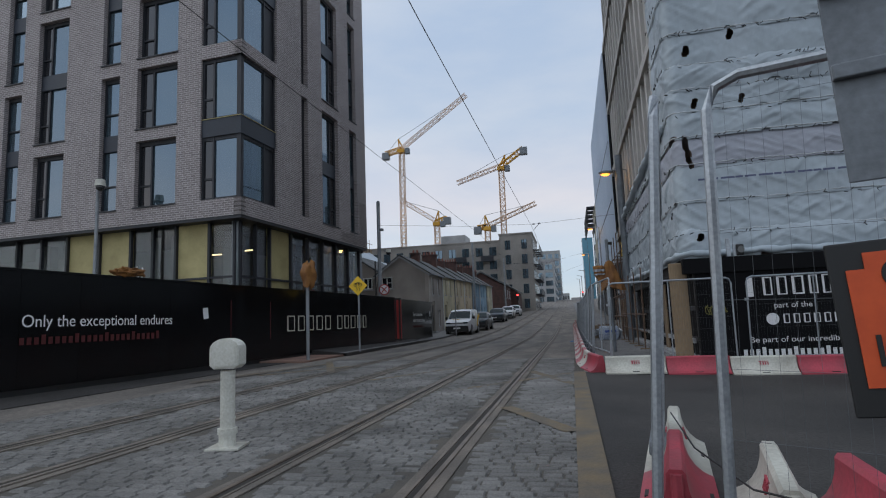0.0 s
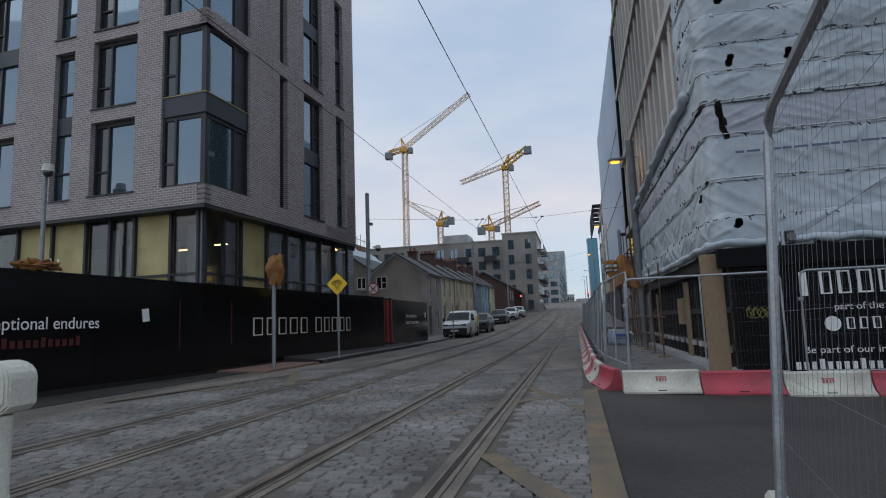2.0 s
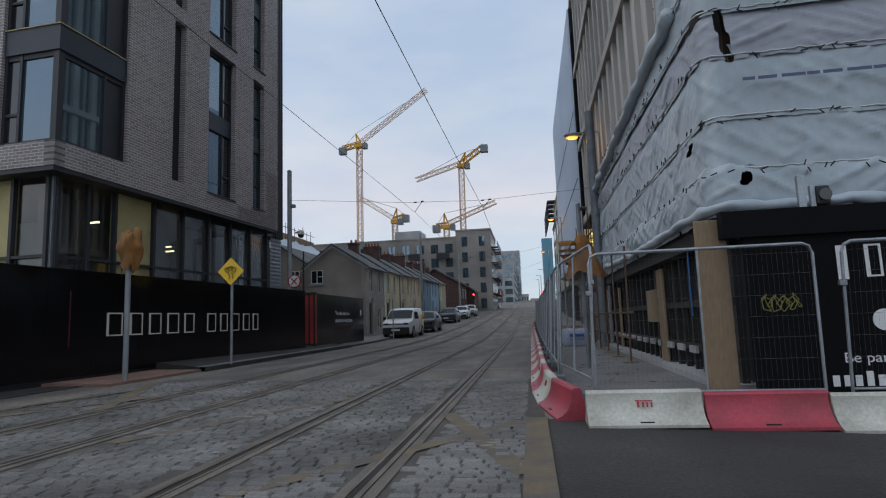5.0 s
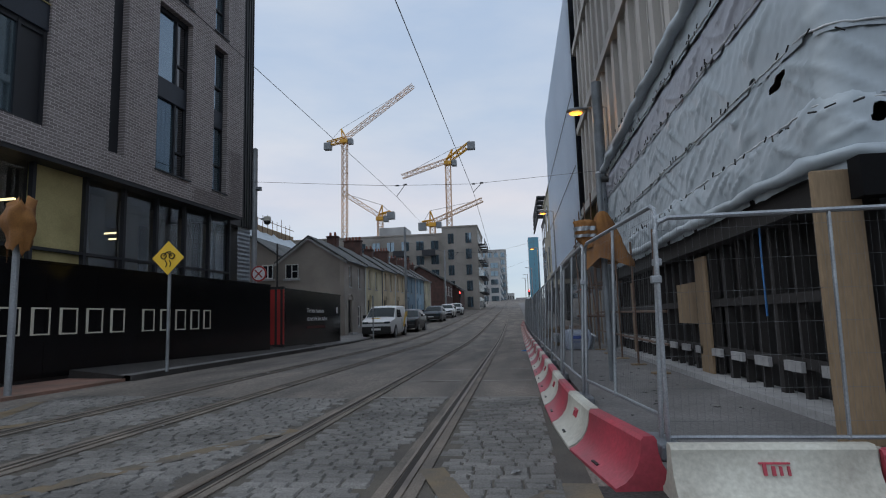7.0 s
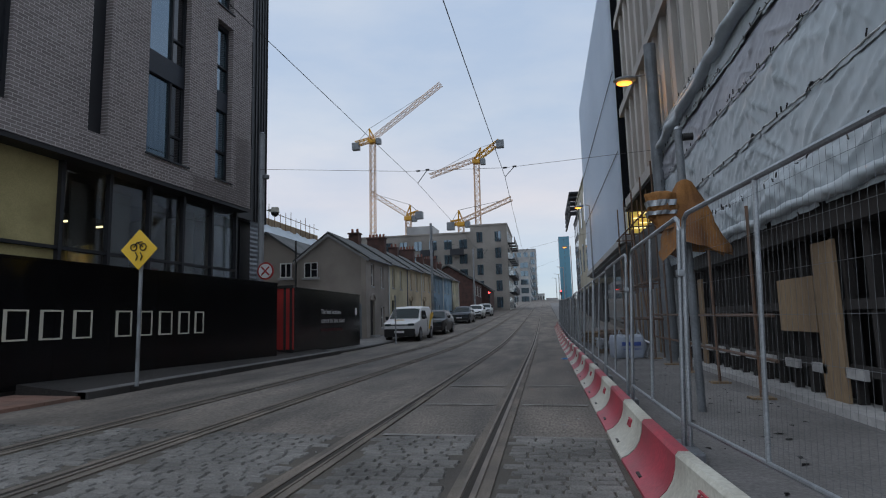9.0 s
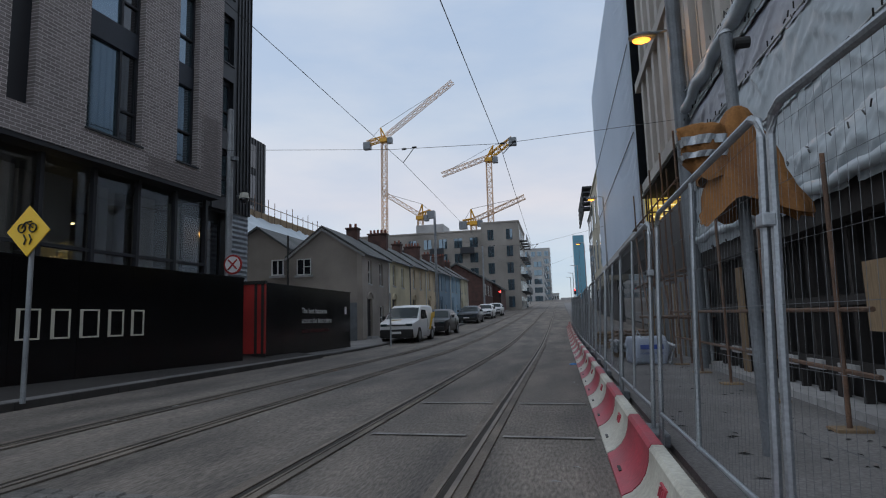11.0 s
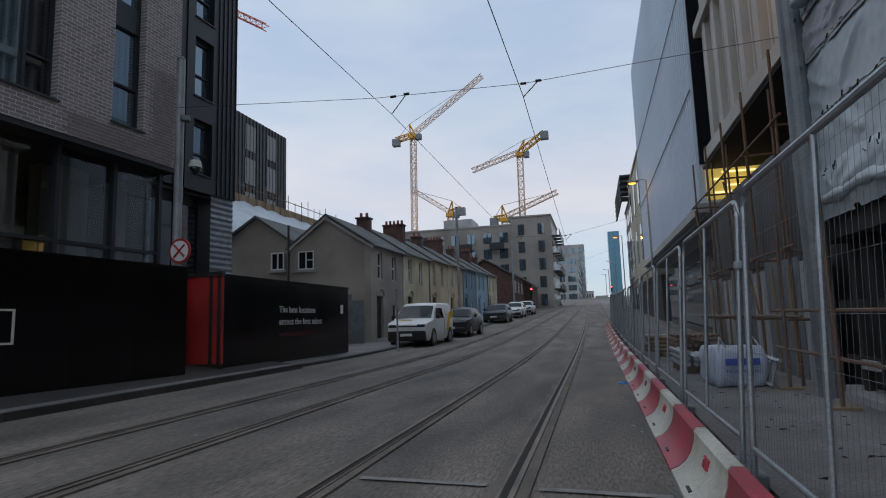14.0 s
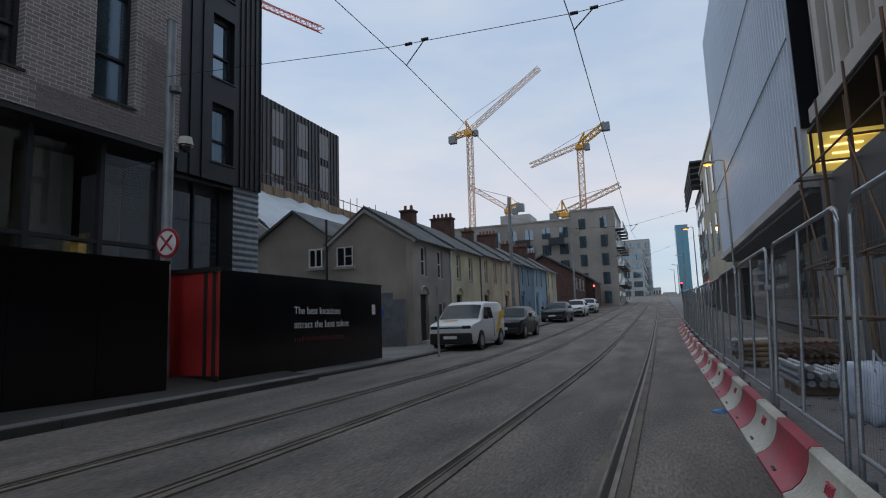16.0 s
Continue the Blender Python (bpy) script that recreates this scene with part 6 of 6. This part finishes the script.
VAN = [(-0.5, 0.5), (-0.5, 0.86), (-0.46, 0.98), (-0.30, 1.10), (-0.13, 1.70), (-0.06, 1.80), (0.40, 1.82), (0.48, 1.74), (0.5, 1.1), (0.5, 0.5)]
CAR = [(-0.5, 0.45), (-0.5, 0.72), (-0.46, 0.86), (-0.22, 0.98), (-0.05, 1.42), (0.05, 1.52), (0.30, 1.5), (0.44, 1.1), (0.5, 0.98), (0.5, 0.45)]
vn = vehicle("van", "white small panel van with yellow graphics parked on the footpath edge", -6.9, 42.0, -1, 4.4, 1.85, 1.82, P_WHITE, VAN, 1.1, True)
part("yellow_graphic", prism(bmesh.new(), [(0.6, 0.55), (0.95, 0.55), (1.35, 1.05), (1.9, 1.25), (1.9, 1.5), (1.2, 1.4)], 0.925, 0.935, "x"), M_SIGNY, vn)
part("bonnet_mark", box(bmesh.new(), -0.4, 0.1, -1.75, -1.55, 1.055, 1.085), M_SIGNY, vn)
vehicle("car", "black hatchback parked behind the van", -6.6, 48.2, -1, 4.3, 1.8, 1.52, P_BLACK, CAR, 0.98)
vehicle("car", "dark navy crossover parked before the terrace", -7.1, 64.2, -1, 4.4, 1.85, 1.52, P_NAVY, CAR, 0.98)
vehicle("car", "white saloon car parked before the terrace", -7.0, 74.0, 0, 4.4, 1.8, 1.5, P_WHITE, CAR, 0.98)
vehicle("car", "pale grey car parked in the row", -6.8, 81.5, 0, 4.3, 1.8, 1.5, P_GREY, CAR, 0.98)
vehicle("car", "dark car waiting near the crossing", -6.3, 114.0, 0, 4.3, 1.8, 1.5, P_BLACK, CAR, 0.98)
vehicle("car", "grey car waiting near the crossing", -6.0, 122.0, 0, 4.3, 1.8, 1.5, P_NAVY, CAR, 0.98)
bp_ = thing("kerb_bollard", "thin grey steel post at the kerb", "post")
part("post", tube(bmesh.new(), (-6.55, 37.6, 0.1), (-6.55, 37.6, 2.5), 0.035, 10), M_POLE, bp_)


def traffic_light(label, x, y, h=3.2):
    t = thing("traffic_light", label, "traffic light", "traffic lights")
    z = rise(y)
    part("post", tube(bmesh.new(), (x, y, z), (x, y, z + h), 0.06, 10), M_BLACK, t)
    hd2 = part("head", cbox(x - 0.16, x + 0.16, y - 0.14, y + 0.1, z + h - 0.95, z + h, bevel=0.02), M_BLACK, t)
    for k in range(3):
        lp = (x, y - 0.14, z + h - 0.17 - 0.3 * k)
        part("lens", tube(bmesh.new(), lp, (lp[0], lp[1] - 0.03, lp[2]), 0.11, 14), M_REDL if k == 0 else M_BLACK, hd2)


traffic_light("traffic light showing red at the crossing", -7.2, 92.0)
traffic_light("traffic light showing red by the far footpath", 3.6, 118.0)
traffic_light("far traffic light showing red", -6.0, 150.0)


# ---- works yard inside the fence ----
bg = thing("builders_bag", "white woven builders bulk bag printed in blue", "bag", m=pose(2.80, 27.6, 0.075, 0, 0, 8) @ Matrix.Scale(0.86, 4))
bm = box(bmesh.new(), -0.42, 0.42, -0.42, 0.42, 0, 0.72)
bmesh.ops.subdivide_edges(bm, edges=bm.edges[:], cuts=7, use_grid_fill=True)
for v in bm.verts:
    k = v.co.z / 0.72
    f = 1 + 0.10 * math.sin(math.pi * k)
    v.co.x *= f
    v.co.y *= f
    v.co += Vector((noise.noise(v.co * 4), noise.noise(v.co * 4 + Vector((9, 0, 0))), noise.noise(v.co * 3 + Vector((0, 9, 0))) * 0.9)) * 0.055
part("body", bm, M_BAG, bg, smooth=True)
part("print", box(bmesh.new(), -0.3, 0.3, -0.53, -0.52, 0.4, 0.52), M_BLUEINK, bg)
words("print_words", "BUILDERS PROVIDERS", 0.07, M_BLUEINK, pose(-0.3, -0.53, 0.27, 90, 0, 0), bg, width=0.6)
for s in (-1, 1):
    part("strap", path_tube(bmesh.new(), [(s * 0.38, -0.42, 0.66), (s * 0.3, -0.3, 0.9), (s * 0.2, -0.35, 0.68)], 0.02, 6), M_SHEET, bg)


def pallet_stack(x, y, n, material, label, ang=0):
    p = thing("material_stack", label, "stack", "stacked materials", m=pose(x, y, rise(y) + 0.075, 0, 0, ang))
    for k in range(3):
        part("bearer", box(bmesh.new(), -0.5, 0.5, -0.5 + 0.45 * k, -0.4 + 0.45 * k, 0, 0.12), M_PLY, p)
    for k in range(n):
        r, c = divmod(k, 8)
        part("tube_piece", tube(bmesh.new(), (-0.48 + 0.13 * c, -0.8 + random.uniform(-0.1, 0.1), 0.18 + 0.11 * r), (-0.48 + 0.13 * c, 0.8 + random.uniform(-0.1, 0.1), 0.18 + 0.11 * r), 0.036 if material is M_RUST else 0.05, 8), material, p)


pallet_stack(2.75, 30.2, 18, M_GALV, "stack of grey plastic tubes on timber bearers")
pallet_stack(3.05, 32.9, 40, M_RUST, "stack of rusty scaffold tubes on bearers")
pallet_stack(2.9, 34.6, 32, M_PLY, "stack of short timbers on bearers", 90)
pallet_stack(2.7, 37.5, 24, M_GALV, "stack of scaffold boards by the fence")
sc = thing("scaffold", "rusty scaffold of tubes along the building front", "scaffold")
for y in (27.4, 29.3, 31.2, 33.1, 35.0):
    for x in (3.75, 4.25):
        part("standard", tube(bmesh.new(), (x, y, 0.07), (x, y, 5.6), 0.026, 7), M_RUST, sc)
    for z in (1.1, 2.2, 4.3):
        part("transom", tube(bmesh.new(), (3.65, y + 0.06, z), (4.35, y + 0.06, z), 0.024, 6), M_RUST, sc)
for z in (1.15, 2.25, 4.35):
    part("ledger", tube(bmesh.new(), (3.7, 27.0, z), (3.7, 35.5, z), 0.024, 6), M_RUST, sc)
for a in (29.3, 33.1):
    part("brace", tube(bmesh.new(), (3.7, a, 1.2), (3.7, a + 1.9, 4.2), 0.024, 6), M_RUST, sc)
for y in (19.4, 21.3, 23.2, 25.1, 27.0):
    part("standard", tube(bmesh.new(), (3.45, y, 0.07), (3.45 + random.uniform(-0.04, 0.04), y, 2.75), 0.024, 7), M_RUST, sc)
    part("base_plate", box(bmesh.new(), 3.3, 3.6, y - 0.12, y + 0.12, 0.072, 0.1), M_PLY, sc)
for z in (0.62, 1.2):
    part("ledger", tube(bmesh.new(), (3.48, 18.8, z), (3.48, 27.6, z + 0.05), 0.024, 6), M_RUST, sc)
ld = thing("ladder", "aluminium ladder lying against the boards", "ladder")
for s in (0, 0.38):
    part("stile", bar(bmesh.new(), (3.25 + s * 0.3, 27.1, 0.1 + s), (3.35 + s * 0.3, 29.9, 0.14 + s), 0.05), M_GALV, ld)
for k in range(10):
    y = 27.25 + 0.28 * k
    part("rung", bar(bmesh.new(), (3.27, y, 0.12), (3.38, y, 0.5), 0.028), M_GALV, ld)
cr_ = thing("column", "grey steel column against the beige building", "column")
part("shaft", tube(bmesh.new(), (3.72, 26.2, 0.07), (3.72, 26.2, 8.5), 0.16, 16), M_GREYP, cr_)
for i in range(9):
    bd = thing("works_board", "weathered grey site board against the building", "board", "site boards", m=pose(4.1, 27.2 + 1.0 * i, 0.07))
    part("sheet", box(bmesh.new(), 0, 0.03, 0, 0.96, 0, 2.0 + 0.1 * (i % 3)), M_GREYP if i % 3 else M_CONC, bd)
    part("batten", box(bmesh.new(), -0.04, 0, 0.4, 0.48, 0, 2.0), M_PLY, bd)

litter = thing("plastic_bag", "crumpled blue plastic bag on the road", "litter")
bm = bmesh.new()
bmesh.ops.create_icosphere(bm, subdivisions=2, radius=0.1)
for v in bm.verts:
    v.co = Vector((v.co.x * (1 + noise.noise(v.co * 20)), v.co.y * 1.2, abs(v.co.z) * 0.35 * (1 + noise.noise(v.co * 30)) ))
part("bag", bm, M_BLUEP, litter, m=pose(1.1, 28.4, rise(28.4)))

# ---- lettering on the hoardings ----
words("slogan", "Only the exceptional endures", 0.34, M_WHITE, on_hoard(6.42, 1.44), hd, "white printed slogan", 3.85)
def bar_row(width, h, n):
    bm = bmesh.new()
    for k in range(n):
        a = width * k / n
        box(bm, a, a + width / n * 0.62, 0, h * (1.35 if k % 5 == 3 else 1.0), 0, 0.004)
    return bm


bm = bar_row(3.5, 0.14, 24)
tagged(part("web_address_bar", bm, M_REDTX, hd, "dim red printed line", m=on_hoard(6.4, 1.1)), kind="stuff")
letters_as_bars(hd, [0.62, 0.56, 0.58, 0.6, 0.56, -0.28, 0.56, 0.5, 0.56, 0.5, 0.45], 0.54, 0.08, 15.55, 1.1, M_CREAM, on_hoard)
on_far = lambda s, z: pose(-7.788, s, z, 90, 0, 90)
words("slogan", "The best locations", 0.26, M_WHITE, on_far(31.35, 1.62), h2, "white printed slogan", 2.1)
words("slogan", "attract the best talent", 0.26, M_WHITE, on_far(31.35, 1.28), h2, "white printed slogan", 2.55)
on_hotel = lambda s, z: pose(s, 13.352, z, 90, 0, 0)
part("name_bar", box(bmesh.new(), 0, 0.12, 0, 0.42, 0, 0.004), M_WHITE, hs, m=on_hotel(5.0, 1.5))
letters_as_bars(hs, [0.24, 0.26, 0.3, 0.22, 0.22, 0.2], 0.4, 0.04, 5.3, 1.52, M_WHITE, on_hotel)
words("printed_line", "part of the", 0.17, M_WHITE, on_hotel(5.5, 1.24), hs, width=0.75)
bm = bmesh.new()
tube(bm, (0, 0, 0), (0, 0, 0.004), 0.13, 20)
part("logo_disc", bm, M_WHITE, hs, m=on_hotel(5.45, 1.0))
letters_as_bars(hs, [0.16] * 6, 0.2, 0.04, 5.65, 0.9, M_WHITE, on_hotel)
words("printed_line", "Be part of our incredible team", 0.17, M_WHITE, on_hotel(4.95, 0.5), hs, width=2.3)
tagged(part("web_address_bar", bar_row(2.5, 0.13, 20), M_WHITE, hs, m=on_hotel(4.8, 0.22)), kind="stuff")

bm = bar_row(2.3, 0.1, 22)
tagged(part("web_address_bar", bm, M_REDTX, h2, "dim red printed line", m=on_far(31.35, 0.95)), kind="stuff")

# ---- near end of the works: fence on barriers, orange sign ----
for p, ang, red in (((2.06, 5.50), 171, False), ((1.87, 4.29), 171, True), ((2.43, 4.0), 168, False), ((2.78, 3.73), 175, True)):
    barrier(p[0], p[1], ang, red)
plain_panel = None
for p, q, L, lean in (((1.83, 4.72), (1.41, 1.92), 2.83, 4.0), ((1.66, 1.84), (4.30, 0.86), 2.82, 2.0)):
    m = pose(p[0], p[1], 0.10, 0, lean, 0) @ pose(0, 0, 0, 0, 0, math.degrees(math.atan2(p[0] - q[0], q[1] - p[1]))) @ Matrix.Diagonal((1, L / 2.9, 1.0, 1))
    if plain_panel is None:
        plain_panel = fence_panel(mid=False, wires=0.0008)
        plain_panel.matrix_basis = m
    else:
        copy_thing(plain_panel, m).matrix_basis = m
osn = thing("warning_sign", "orange works sign with black border hung on the fence", "sign", m=pose(1.82, 1.14, 0.96, -2, -3, -12))
part("backing", cbox(0, 0.62, 0, 0.012, 0, 0.425, bevel=0.004), M_BLACK, osn)
bm = cbox(0.035, 0.585, -0.006, -0.001, 0.03, 0.395)
bmesh.ops.bevel(bm, geom=[e for e in bm.edges if abs((e.verts[0].co - e.verts[1].co).y) > 0.004], offset=0.04, segments=4, affect="EDGES")
part("face", bm, M_SIGNO, osn)
words("sign_words", "LU", 0.11, M_BLACK, pose(0.06, -0.009, 0.12, 90, 0, 0), osn)
words("sign_words", "C", 0.11, M_BLACK, pose(0.10, -0.009, 0.30, 90, 0, 0), osn)
gsn = thing("sign_back", "grey back of a metal sign clipped to the fence", "sign", m=pose(1.88, 1.16, 1.54, 0, -2, -12))
part("plate", cbox(0, 0.55, 0, 0.008, 0, 0.56, bevel=0.003), M_GREYP, gsn)
part("channel", cbox(0, 0.55, -0.025, -0.001, 0.27, 0.31, bevel=0.004), M_GREYP, gsn)
part("channel", cbox(0, 0.55, -0.025, -0.001, 0.5, 0.54, bevel=0.004), M_GREYP, gsn)
cw = thing("tie_cable", "thin slack cable between fence and barrier", "cable")
part("cable", path_tube(bmesh.new(), [(1.9, 4.6, 0.42), (1.88, 3.6, 0.36), (2.0, 2.8, 0.33), (2.5, 2.2, 0.35)], 0.006, 5), M_BLACK, cw)
ob_ = thing("orange_bundle", "crumpled orange netting draped over the hoarding", "netting")
x, y = hpos(8.9)
bm = bmesh.new()
bmesh.ops.create_icosphere(bm, subdivisions=4, radius=1.0)
for v in bm.verts:
    n_ = noise.noise(v.co * 2.2) + 0.5 * noise.noise(v.co * 5)
    v.co = Vector((v.co.x * 0.16 * (1 + 0.6 * n_), v.co.y * 0.42 * (1 + 0.4 * n_), v.co.z * 0.10 * (1 + 0.9 * n_)))
part("netting", bm, M_ORANGE, ob_, m=pose(x, y, 2.66, 0, 0, -HANG))
for k in range(2):
    part("white_stick", tube(bmesh.new(), (x, y + 0.3 + 0.12 * k, 2.55), (x, y + 0.25 + 0.18 * k, 2.82), 0.018, 8), M_WHITE, ob_)

sq = bmesh.new()
px_ = None
for k in range(40):
    q = (0.1 + 0.011 * k + 0.05 * math.sin(k * 1.9), 0.1 + 0.09 * math.sin(k * 1.3) + 0.03 * math.cos(k * 0.7), 0.003)
    if px_ is not None:
        bar(sq, px_, q, 0.008)
    px_ = q
part("graffiti_scribble", sq, plain("olive_spray", (0.22, 0.2, 0.05), 0.7), hs, "olive spray scribble", m=on_hotel(4.0, 1.15))

# ---- dead leaves and chips on the works footpath, crumbs on the road ----
rng = np.random.RandomState(21)
for nm, lab, area, count, mt, zf in (("leaf_litter", "scattered dead leaves and chips on the works footpath", (1.95, 3.5, 15.0, 30.0), 110, M_TIMBER, lambda x, y: rise(y) + 0.072),
                                     ("road_litter", "small pale scraps lying on the street", (-6.5, 1.2, 6.0, 34.0), 40, M_CONC, lambda x, y: ground_z(x, y) + 0.03)):
    bm = bmesh.new()
    for _ in range(count):
        x, y, a, w = rng.uniform(area[0], area[1]), rng.uniform(area[2], area[3]), rng.uniform(0, 6.28), rng.uniform(0.012, 0.045)
        ca, sa = w * math.cos(a), w * math.sin(a)
        z = zf(x, y)
        q = [bm.verts.new((x + ca * u - sa * v, y + sa * u + ca * v, z + h)) for u, v, h in ((-1.6, 0, 0.0), (0, -0.6, 0.006), (1.6, 0, 0.002), (0, 0.6, 0.010))]
        bm.faces.new(q)
    bmesh.ops.solidify(bm, geom=bm.faces[:], thickness=0.003)
    tagged(part(nm, bm, mt), lab, "litter", kind="stuff")
